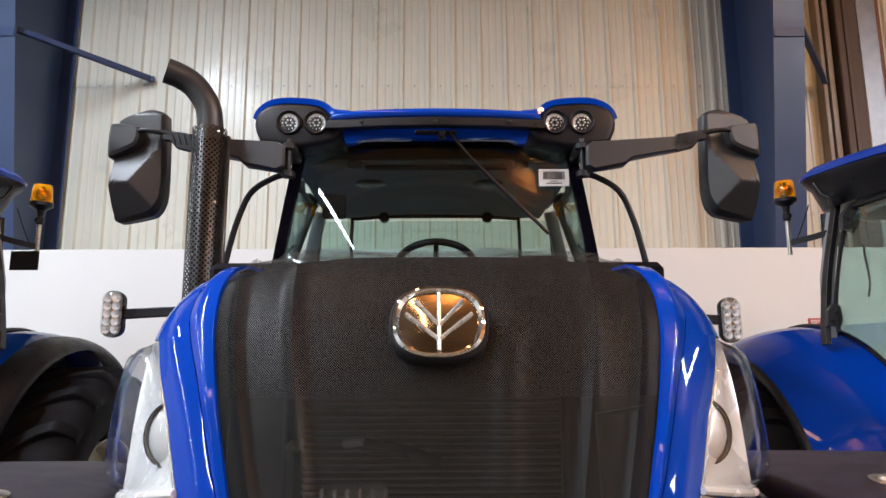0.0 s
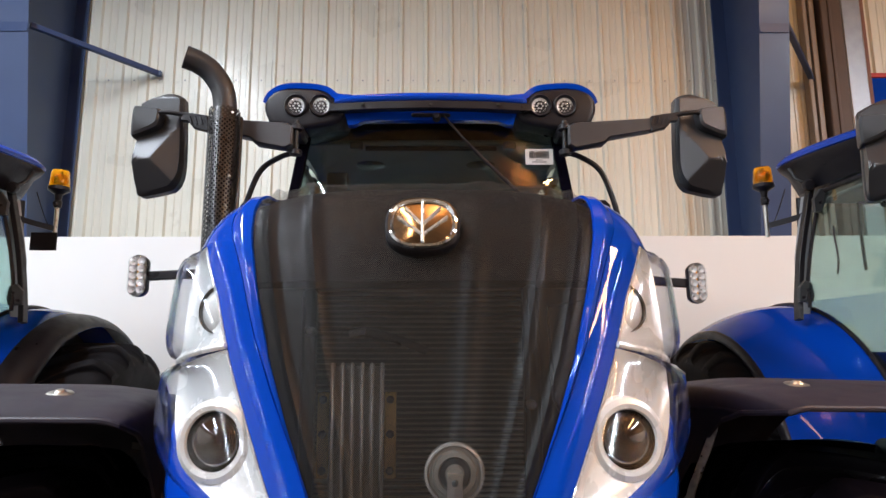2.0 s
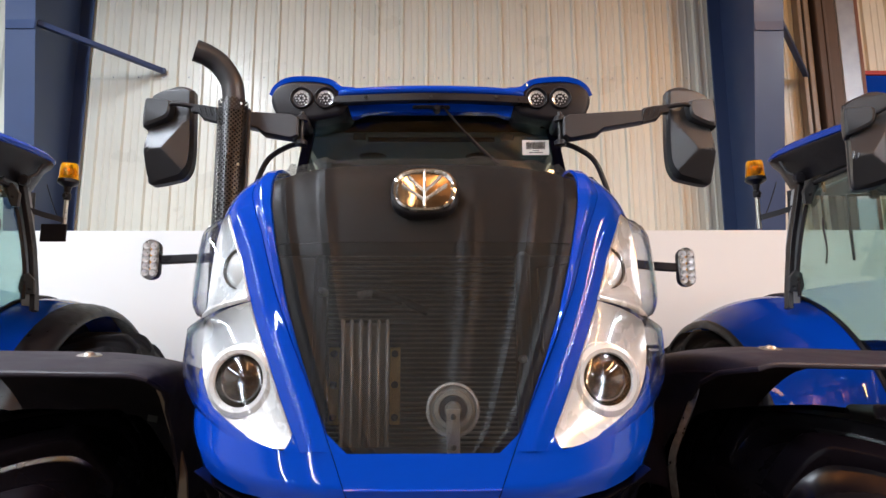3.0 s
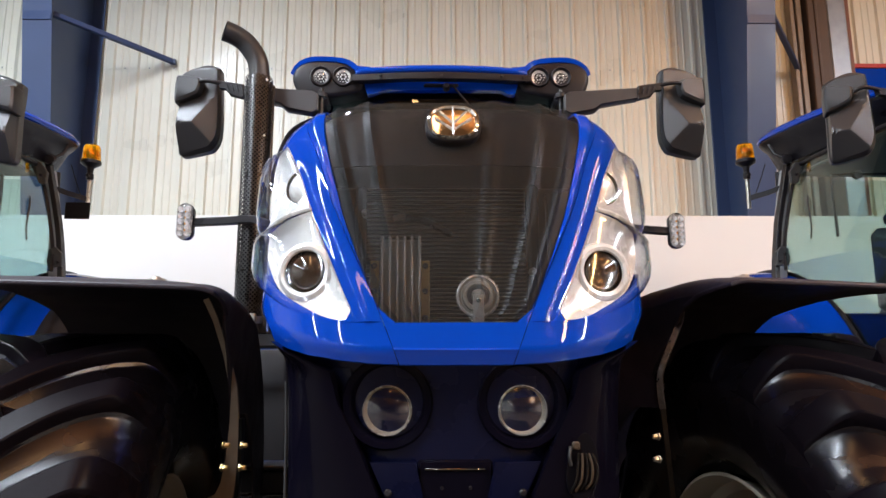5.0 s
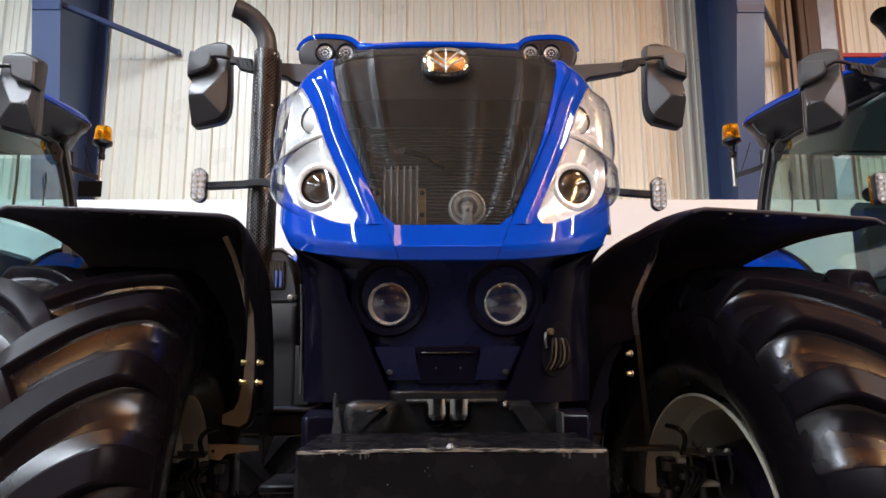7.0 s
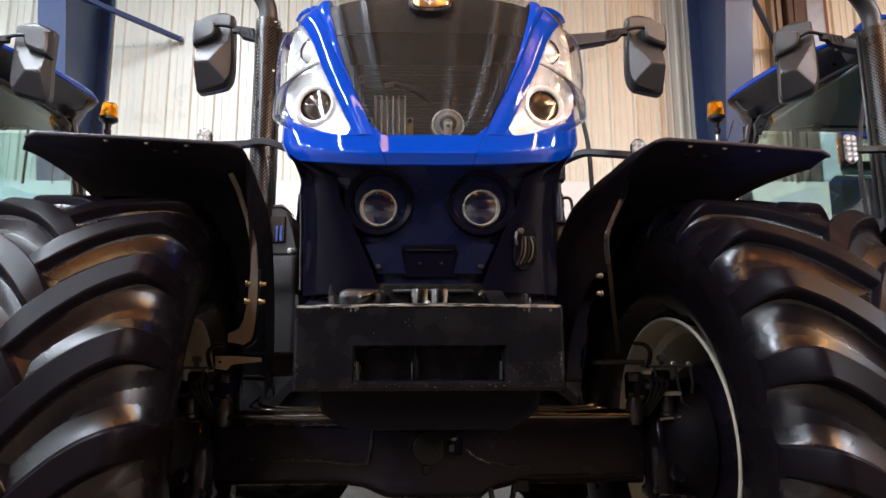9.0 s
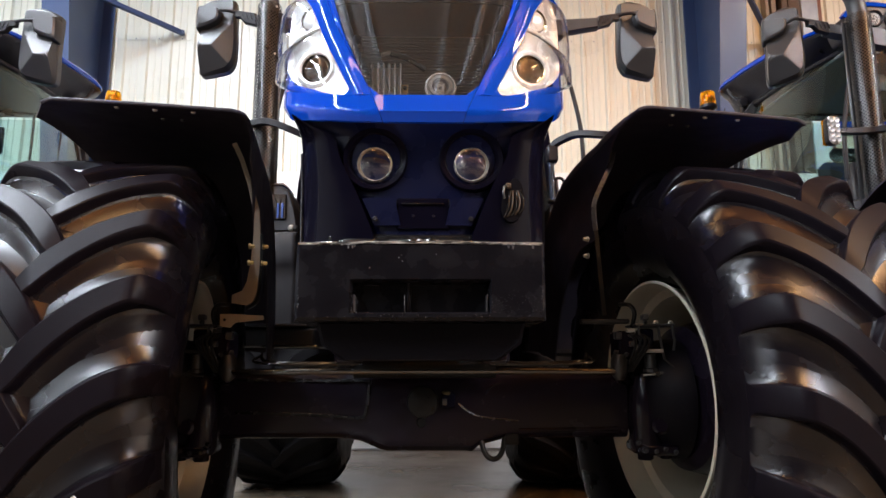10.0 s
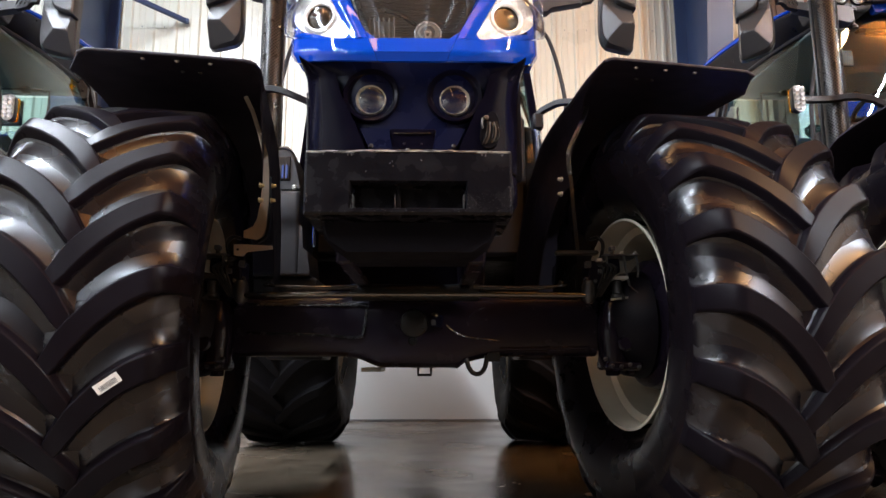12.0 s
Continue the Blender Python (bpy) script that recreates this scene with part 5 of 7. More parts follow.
def wheel(t, name, x, y, z, R, half, rim_r, lugs, steer, sd, dull=False):
    w = new(name)
    w.parent = t
    w.matrix_basis = pose(x, y, z, 0, 0, steer)
    tagged(w, "large black farm tyre with deep curved tread bars on a cream rim")
    lug_h = 0.054
    rubber = RUBBER_DULL if dull else RUBBER
    g = Geo().lathe(tyre_profile(R, half, rim_r, lug_h), pose(0, 0, 0, 0, 90, 0), 96)
    g.v = [(p[0], p[1], max(p[2], 0.001 - z)) for p in g.v]
    part("tyre", g, rubber, w, sharp=32)
    step = 2 * math.pi / lugs
    for side in (-1, 1):
        first = None
        for k in range(lugs):
            turn = pose(0, 0, 0, math.degrees(k * step + (0.5 * step if side > 0 else 0)) + (4 if sd > 0 else 8.65), 0, 0)
            if first is None:
                first = part("tread_bar", tread_bar(R, half, rim_r, lug_h, step, side), rubber, w, sharp=26, m=turn)
                if not dull:
                    first.data.materials.append(LUGRUBBER)
                    # the glossy dressing lies in the valleys, the bars themselves are dull
                    for i, f in enumerate(first.data.polygons):
                        f.material_index = int(i >= 24 * 19 or 5 < i % 19 < 13)
            else:
                o = new("tread_bar", first.data)
                o.parent, o.matrix_basis = w, turn
    hw = half * 0.72
    rim = [(rim_r + 0.004, -hw - 0.010), (rim_r + 0.005, -hw - 0.016), (rim_r - 0.004, -hw - 0.018), (rim_r - 0.008, -hw), (rim_r - 0.016, -hw + 0.012), (rim_r - 0.020, -hw + 0.06), (rim_r - 0.045, -hw + 0.075), (rim_r - 0.055, 0.0), (rim_r - 0.045, hw - 0.075), (rim_r - 0.020, hw - 0.06), (rim_r - 0.016, hw - 0.012), (rim_r - 0.008, hw), (rim_r - 0.004, hw + 0.018), (rim_r + 0.005, hw + 0.016), (rim_r + 0.004, hw + 0.010)]
    part("rim", Geo().lathe(rim, pose(0, 0, 0, 0, 90, 0), 64), RIM, w, "cream painted rim")
    disc = [(0.0, sd * 0.20), (0.12, sd * 0.20), (0.16, sd * 0.17), (rim_r * 0.7, sd * 0.19), (rim_r - 0.05, sd * 0.14)]
    # front discs take the cream with shade painted in
    part("disc", Geo().lathe(disc, pose(0, 0, 0, 0, 90, 0), 48), RIM if dull else CREAM_SHADED, w)
    if not dull:
        drum = [(0.0, -sd * 0.17), (0.19, -sd * 0.165), (0.235, -sd * 0.14), (0.255, -sd * 0.06), (0.275, sd * 0.13), (0.0, sd * 0.18)]
        part("hub_drum", Geo().lathe(drum, pose(0, 0, 0, 0, 90, 0), 40), IRON, w, "black hub drum")
    return w


def front_fender(t, sd, steer):
    f = new("front_fender")
    f.parent = t
    f.matrix_basis = pose(sd * 0.997 - 0.027, sd * 0.048, 0.762, 0, 1.2, steer)
    tagged(f, "black plastic front fender over the tyre")
    R = 0.942
    a_front, a_back = -24.9, 80.0
    # across: x local from the inner edge to the outer tip
    def section(s):
        """Radius drop and sideways place for s in 0..1 from inner to outer edge."""
        xl = lerp([(0, -0.462), (0.12, -0.460), (0.19, -0.452), (0.25, -0.430), (0.31, -0.395), (1, 0.138)], s)
        drop = lerp([(0, 0.36), (0.12, 0.15), (0.19, 0.055), (0.25, 0.012), (0.31, 0.0), (1, 0.0)], s) + 0.004 * max(0, (s - 0.55) / 0.45) ** 1.5 + 0.012 * max(0, (s - 0.97) / 0.03)
        return xl, drop
    rows, inner = [], []
    for i in range(31):
        q = a_front + (a_back - a_front) * i / 30
        row, rin = [], []
        for k in range(35):
            s = k / 34
            xl, d = section(s)
            d += lerp([(0.12, 0.0), (0.19, 0.020), (0.25, 0.030), (0.31, 0.022), (0.40, 0.007), (0.48, 0.0)], s) * min(1.0, i / 7)
            xl += (0.11 * min(1.0, i / 4) - 0.06 * max(0.0, (i - 4) / 26) ** 0.7) * max(0.0, (s - 0.31) / 0.69)
            xl += 0.034 * min(1.0, d / 0.12) if sd < 0 else 0.024 * (1 - s) + 0.082 * min(1.0, d / 0.14)
            # the side wall starts a little behind the front edge
            qq = q + (max(0, (0.25 - s) / 0.25) * (20 if sd < 0 else 46) * max(0, 1 - i / 10))
            ar = radians(qq)
            r = R - d - 0.046 * max(0.0, 1 - (qq / 25.0) ** 2)
            row.append((sd * xl, r * math.sin(ar), r * math.cos(ar)))
            rin.append((sd * (xl + (0.006 if s < 0.2 else 0)), (r - (0.002 if s < 0.2 else 0.007)) * math.sin(ar), (r - (0.002 if s < 0.2 else 0.007)) * math.cos(ar)))
        rows.append(row)
        inner.append(rin)
    part("guard", Geo().shell(rows, inner), FENDER, f)
    # front lip
    lip = [rows[0][k] for k in range(6, 35)]
    part("lip", Geo().tube([(x, y - 0.001, z - 0.006) for x, y, z in lip], 0.006, 8), FENDER, f)
    # bracket strap and its bolts
    if sd < 0:
        back = f.matrix_basis.inverted()
        strap = [(-0.638, 1.058), (-0.638, 1.083), (-0.605, 1.098), (-0.592, 1.126), (-0.582, 1.186), (-0.575, 1.28), (-0.576, 1.353), (-0.603, 1.458), (-0.635, 1.547), (-0.665, 1.605), (-0.650, 1.611), (-0.623, 1.557), (-0.589, 1.463), (-0.561, 1.374), (-0.555, 1.32), (-0.551, 1.26), (-0.551, 1.175), (-0.557, 1.092), (-0.567, 1.062), (-0.588, 1.049)]
        part("strap", Geo().prism(strap, -0.075, -0.066, 0.0015), TANSTEEL, f, "bent tan steel mounting strap", m=back)
        edge = smooth_line([(-0.548, -0.064, 1.29), (-0.546, -0.064, 1.185), (-0.551, -0.064, 1.092), (-0.563, -0.064, 1.058), (-0.588, -0.064, 1.042)])
        part("backing", Geo().tube(edge, 0.005, flat=(0.005, 0.012)), HOSE, f, "black backing plate", m=back)
    else:
        back = f.matrix_basis.inverted()
        s = smooth_line([(0.668, -0.01, 1.60), (0.648, -0.04, 1.545), (0.606, -0.05, 1.46), (0.584, -0.05, 1.408), (0.580, -0.05, 1.36), (0.584, -0.05, 1.31)])
        part("strap", Geo().tube(s, 0.02, flat=(0.0085, 0.004)), WORNZINC, f, "bent strap of worn galvanised steel", m=back)
        s = smooth_line([(0.584, -0.046, 1.33), (0.588, -0.046, 1.26), (0.594, -0.046, 1.15), (0.602, -0.046, 1.02)])
        part("strap_tail", Geo().tube(s, 0.02, flat=(0.007, 0.004)), STRAPMETAL, f, "dark lower end of the strap", m=back)
    for dz in (0.48, 0.426):
        for dx in ((-0.478, -0.435) if sd < 0 else (-0.488,)):
            part("bolt", Geo().lathe([(0, 0.014), (0.0045, 0.014), (0.0065, 0.011), (0.0065, 0.002), (0.010, 0.0), (0.010, -0.004)], aim((sd * dx, -0.175, dz), (-sd, -0.25, 0)), 6), BRASS if sd < 0 else STEEL, f, "zinc-plated bolt")
    for k, (sx, q) in enumerate(((-0.26, -21), (-0.15, -21), (-0.04, -21), (-0.20, -13), (-0.14, -13))):
        ar = radians(q)
        r = R - 0.009 - 0.046 * max(0.0, 1 - (q / 25.0) ** 2)
        part("rivet", Geo().lathe([(0, 0.005), (0.005, 0.005), (0.008, 0.001), (0.008, -0.002)], aim((sd * sx, r * math.sin(ar), r * math.cos(ar)), (0, -math.sin(ar), -math.cos(ar))), 8), STEEL if k < 3 else DARKMETAL, f)
    ar = radians(-13)
    R = R - 0.0335
    part("cap", Geo().lathe([(0, 0.009), (0.008, 0.008), (0.012, 0.004), (0.013, 0.003), (0.023, 0.002), (0.026, 0.0)], aim((sd * -0.245, (R) * math.sin(ar), R * math.cos(ar)), (0, math.sin(ar), math.cos(ar))), 20), STEEL, f, "bright round cap")
    at = (-0.920, 0.585, 1.447) if sd < 0 else (0.970, 0.622, 1.388)
    part("label", Geo().box(-0.016, 0.016, -0.001, 0.001, -0.018, 0.018, 0.0005), PAPER_GREY, f, "small faded label", m=back @ pose(*at, 49, 0, 0) @ pose(0, 0, 0, 0, 20, 0))


def exhaust(t):
    e = new("exhaust_stack")
    e.parent = t
    e.location = (-0.825, 0.95, 0)
    tagged(e, "tall black exhaust with perforated sleeve and curved tip")
    part("sleeve", Geo().lathe([(0.061, 1.62), (0.061, 2.700), (0.058, 2.705)], None, 40), SLEEVE, e, "perforated dark sleeve")
    part("band", Geo().box(-0.058, 0.058, 0.050, 0.066, 1.62, 2.70, 0.01), GREY, e)
    # the shade behind the sleeve's holes is this pipe's near-black colour
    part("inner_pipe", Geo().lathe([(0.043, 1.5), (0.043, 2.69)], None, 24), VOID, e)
    path = smooth_line([(0.0, 0.0, 2.66), (0.0, 0.0, 2.72), (-0.014, -0.004, 2.795), (-0.058, -0.016, 2.862), (-0.105, -0.036, 2.893), (-0.150, -0.060, 2.905)], 6)
    g = Geo().tube(path, 0.046, 24, caps=False)
    g.tube(path, 0.040, 24, caps=False)
    part("tip", g, GREY, e, "matt dark curved tip")
    part("clamp", Geo().lathe([(0.063, 1.60), (0.066, 1.60), (0.066, 1.63), (0.063, 1.63)], None, 32), STEEL, e)
    part("clamp_block", Geo().box(0.02, 0.05, -0.075, -0.055, 1.585, 1.64, 0.004), STEEL, e)
    for z in (2.68, 2.42):
        part("screw", Geo().lathe([(0, 0.005), (0.004, 0.005), (0.006, 0)], aim((0.045, -0.042, z), (0.7, -0.7, 0)), 8), STEEL, e)
    a = new("exhaust_canister")
    a.parent = t
    tagged(a, "dark finned canister under the exhaust")
    arch = [(-0.88, 1.500), (-0.88, 1.70), (-0.83, 1.724), (-0.77, 1.735), (-0.728, 1.736), (-0.692, 1.716), (-0.672, 1.675), (-0.656, 1.622), (-0.643, 1.545), (-0.640, 1.500)]
    can = part("can", Geo().prism(arch, 0.94, 1.16, 0.012), GREYDARK, a, "dark grey moulded housing")
    part("rib_recess", Geo().box(-0.838, -0.698, 0.935, 0.95, 1.558, 1.690, 0.004), VOID, can)
    fin = Geo()
    for k in range(22):
        x = -0.834 + 0.132 * k / 21
        fin.box(x - 0.0016, x + 0.0016, 0.925, 0.937, 1.561, 1.687, 0.0008)
    tagged(part("cooling_ribs", fin, RIBTIN, can), kind="stuff")
    # two blue strips stand in for a reflection on the ribbed panel
    for x in (-0.740, -0.719):
        part("glint_strip", Geo().box(x, x + 0.012, 0.920, 0.926, 1.566, 1.640, 0.002), BLUEGLINT, can, "narrow glossy strip in the blue of a reflection")
    part("can_cap", Geo().prism([(-0.79, 1.738), (-0.72, 1.741), (-0.690, 1.722), (-0.694, 1.730), (-0.718, 1.750), (-0.79, 1.748)], 0.945, 1.10, 0.002), RIBTIN, can, "brownish cap plate")
    for x in (-0.671, -0.650):
        part("bolt", Geo().lathe([(0, 0.010), (0.008, 0.010), (0.011, 0.006), (0.015, 0.004), (0.016, 0.0)], aim((x, 0.94, 1.520), (0, -1, 0)), 12), STEEL if x < -0.66 else DARKMETAL, can)
    rows = []
    for z, y in ((1.046, 0.925), (1.10, 0.926), (1.24, 0.925), (1.31, 0.922), (1.328, 0.912), (1.345, 0.903), (1.37, 0.900), (1.47, 0.898), (1.488, 0.902), (1.494, 0.912)):
        rows.append([(-0.95, y, z)] + [(-0.66 + 0.026 * math.sin(radians(q)), y + 0.026 * (1 - math.cos(radians(q))), z) for q in range(0, 91, 15)] + [(-0.634, 1.3, z)])
    part("tank", Geo().shell(rows, [[(x - 0.006, y + 0.006, z) for x, y, z in r] for r in rows]), GREYDARK, a, "dark plastic tank with a bulged shoulder")
    part("tank_column", Geo().prism([(-0.633, 1.05), (-0.633, 1.31), (-0.618, 1.304), (-0.610, 1.192), (-0.582, 1.168), (-0.570, 1.067), (-0.570, 1.05)], 0.90, 1.2, 0.006), GREYDARK, a)
    part("tank_ledge", Geo().box(-0.93, -0.552, 0.80, 1.2, 1.028, 1.042, 0.004), GREYDARK, a)
    part("tank_base", Geo().box(-0.93, -0.520, 0.82, 1.2, 0.935, 1.022, 0.008), GREYDARK, a)
    part("base_rail", Geo().tube([(-0.75, 0.80, 0.938), (-0.50, 0.80, 0.940)], 0.006, 8), RUBBED, a)
    side = new("side_step_box")
    side.parent = t
    tagged(side, "dark side box with a steel post and arm block")
    part("box", Geo().box(0.632, 0.95, 1.06, 1.5, 0.90, 1.672, 0.012), GREYDARK, side, "dark plastic side box")
    part("lid_bar", Geo().box(0.630, 0.95, 1.045, 1.10, 1.682, 1.696, 0.003), BLACK, side)
    part("post", Geo().tube([(0.655, 1.10, 1.69), (0.650, 1.10, 1.93)], 0.017, 20), BLUED, side, "blued steel post")
    part("arm_block", Geo().box(0.630, 0.688, 1.07, 1.14, 1.905, 2.000, 0.010), BLACK, side)
    part("grip", Geo().tube(smooth_line([(0.672, 1.11, 1.822), (0.700, 1.11, 1.826), (0.718, 1.11, 1.810), (0.724, 1.11, 1.76), (0.728, 1.11, 1.70)]), 0.008, 12), BLACK, side, "black bent grip")


def indicator(t, sd):
    i = new("indicator_lamp")
    i.parent = t
    tagged(i, "oval clear indicator lamp on a black arm")
    c = Vector((sd * 1.085, 0.87, 2.025)) if sd < 0 else Vector((1.02, 0.93, 2.0))
    def oval(r, y, sx=0.033, sz=0.078):
        row = []
        for k in range(40):
            a = 2 * math.pi * k / 40
            cx, cz = math.cos(a), math.sin(a)
            x = sx * r * cx
            z = (sz - sx) * (1 if cz > 0 else -1) * (1 if abs(cz) > 1e-6 else 0) + sx * r * cz
            row.append((c.x + x, c.y + y, c.z + z))
        return row
    g = Geo().grid([oval(0.6, 0.03), oval(0.95, 0.028), oval(1.02, 0.01), oval(1.02, -0.004), oval(0.98, -0.008)], closed_u=True)
    part("housing", g, BLACK, i)
    g = Geo().grid([oval(1.0, -0.006), oval(0.96, -0.020), oval(0.7, -0.026), oval(0.1, -0.028)], closed_u=True)
    ln = part("lens", g, LENS, i, "clear lens")
    ln.visible_shadow = False
    cells = Geo()
    for r in range(5):
        for q in (-1, 1):
            cells.lathe([(0.0, -0.002), (0.006, 0.0), (0.012, 0.008), (0.014, 0.012)], aim((c.x + q * 0.0145, c.y - 0.004, c.z + (r - 2) * 0.026), (0, -1, 0)), 14)
    part("reflector", cells, SILVER, i, "pale silvered cells")
    part("backing", Geo().grid([oval(0.96, -0.003), oval(0.1, -0.003)], closed_u=True), DULLRIM, i)
    part("amber_side", Geo().box(min(c.x + sd * 0.0, c.x + sd * 0.034), max(c.x + sd * 0.0, c.x + sd * 0.034), c.y + 0.03, c.y + 0.05, c.z - 0.07, c.z + 0.07, 0.01), AMBERGLASS, i, "amber side lens")
    root = [(sd * 0.66, 0.80, c.z - 0.05), (sd * 0.56, 0.85, c.z - 0.09), (sd * 0.55, 1.0, c.z - 0.1)] if sd < 0 else [(0.72, 1.05, c.z + 0.024), (0.675, 1.085, 2.005), (0.655, 1.10, 1.965)]
    p = smooth_line([(c.x - sd * 0.01, c.y + 0.02, c.z), (sd * 0.90, c.y + 0.02, c.z + 0.008), (sd * 0.78, c.y - 0.04 if sd < 0 else 1.0, c.z + (0.0 if sd < 0 else 0.030))] + root)
    part("arm", Geo().tube(p, 0.014, flat=(0.018, 0.016)), BLACK, i)


def mirror(t, sd):
    m = new("wing_mirror")
    m.parent = t
    tagged(m, "large dark grey wing mirror on a folding arm")
    # rear shell of the mirror: a faceted shield with rounded corners; local x runs towards the tractor
    cx, cz = sd * 1.142, 2.622
    out = closed_line([(-0.097, 0.170), (-0.088, 0.188), (-0.03, 0.214), (0.024, 0.225), (0.080, 0.207), (0.091, 0.177), (0.099, 0.02), (0.102, -0.092), (0.094, -0.158), (0.069, -0.198), (0.033, -0.211), (-0.051, -0.226), (-0.083, -0.224), (-0.097, -0.202), (-0.098, -0.14), (-0.094, -0.002), (-0.097, 0.112)], 4)

    def P(x, z, y):
        return (cx - sd * x, 1.120 + y + 0.10 * (-x), cz + z)

    def bulge(x, z):
        # folded planes: flat head, cheek rising to a crease, chin falling away, bevel on the tractor's side
        cheek = 0.030 + 0.38 * (0.06 - z) if z < 0.06 else 0.030
        return min(cheek, 0.087 + 0.60 * (z + 0.09), 0.080 - 0.625 * x, 0.012 + 0.9 * (0.215 - z))
    rows = [[P(x, z, 0.045) for x, z in out], [P(x, z, 0.004) for x, z in out], [P(x, z, -0.006) for x, z in inset(out, 0.006)]]
    for k in range(1, 25):
        f = 1 - k / 25
        rows.append([P(x * f * 0.93, z * f * 0.965, -max(0.008, bulge(x * f * 0.93, z * f * 0.965))) for x, z in out])
    g = Geo().grid(rows, closed_u=True)
    k, n = len(g.v), len(out)
    g.f.append(tuple(range(k - n, k)))
    part("shell", g, GREY, m, sharp=12)
    part("glass", Geo().prism([(cx - sd * x, cz + z) for x, z in inset(out, 0.008)], 1.168, 1.172), CHROME, m, "mirror glass")
    # knuckle cover: a rounded hood
    hood = closed_line([(-0.103, 0.136), (-0.08, 0.147), (-0.025, 0.140), (0.015, 0.130), (0.021, 0.107), (0.012, 0.062), (-0.017, 0.041), (-0.091, 0.014), (-0.107, 0.030)], 3)
    rows = [[P(x, z, 0.0) for x, z in hood], [P(x, z, -0.060) for x, z in hood], [P(-0.04 + (x + 0.04) * 0.93, 0.08 + (z - 0.08) * 0.93, -0.074) for x, z in hood], [P(-0.04 + (x + 0.04) * 0.78, 0.085 + (z - 0.08) * 0.78, -0.082) for x, z in hood]]
    c = Geo().grid(rows, closed_u=True)
    k, n = len(c.v), len(hood)
    c.f.append(tuple(range(k - n, k)))
    part("knuckle_cover", c, GREY, m, sharp=25)
    # arm: slim rod, webbed knee, deep arm to the pillar
    part("rod", Geo().tube(smooth_line([(sd * 1.150, 1.07, 2.720), (sd * 1.120, 1.045, 2.733), (sd * 1.07, 1.045, 2.731), (sd * 1.02, 1.055, 2.722)]), 0.0095, 12), BLACK, m)
    kn = Geo().prism([(sd * 1.043, 2.738), (sd * 0.97, 2.728), (sd * 0.925, 2.720), (sd * 0.922, 2.652), (sd * 0.985, 2.668), (sd * 1.010, 2.698), (sd * 1.038, 2.700)], 1.045, 1.075, 0.004)
    for j in range(4):
        x = 1.0 - 0.022 * j
        kn.tube([(sd * x, 1.043, 2.715), (sd * (x - 0.012), 1.043, 2.680)], 0.004, 6)
    part("knee", kn, BLACK, m, "webbed black knee joint")
    arm = [(0.93, 2.713), (0.60, 2.693), (0.575, 2.678), (0.575, 2.598), (0.60, 2.583), (0.725, 2.603), (0.755, 2.630), (0.93, 2.663)]
    part("arm", Geo().prism([(sd * x, z) for x, z in arm], 1.05, 1.11, 0.008), GREYDARK, m)
    for z in (2.573, 2.683):
        part("pivot", Geo().lathe([(0, 0.012), (0.02, 0.012), (0.026, 0.006), (0.026, -0.012), (0, -0.012)], aim((sd * 0.565, 1.085, z), (0, 0, 1)), 16), BLACK, m)
    part("pivot_pin", Geo().tube([(sd * 0.565, 1.085, 2.558), (sd * 0.565, 1.085, 2.713)], 0.010, 10), DARKMETAL, m)


def grab_rail(t, sd):
    g = Geo().tube(smooth_line([(sd * 0.57, 1.16, 2.60), (sd * 0.64, 1.15, 2.575), (sd * 0.72, 1.15, 2.52), (sd * 0.765, 1.15, 2.42), (sd * 0.80, 1.15, 2.28), (sd * 0.83, 1.15, 2.10), (sd * 0.84, 1.15, 1.85)]), 0.012, 12)
    part("grab_rail", g, BLACK, t, "bent black grab rail")


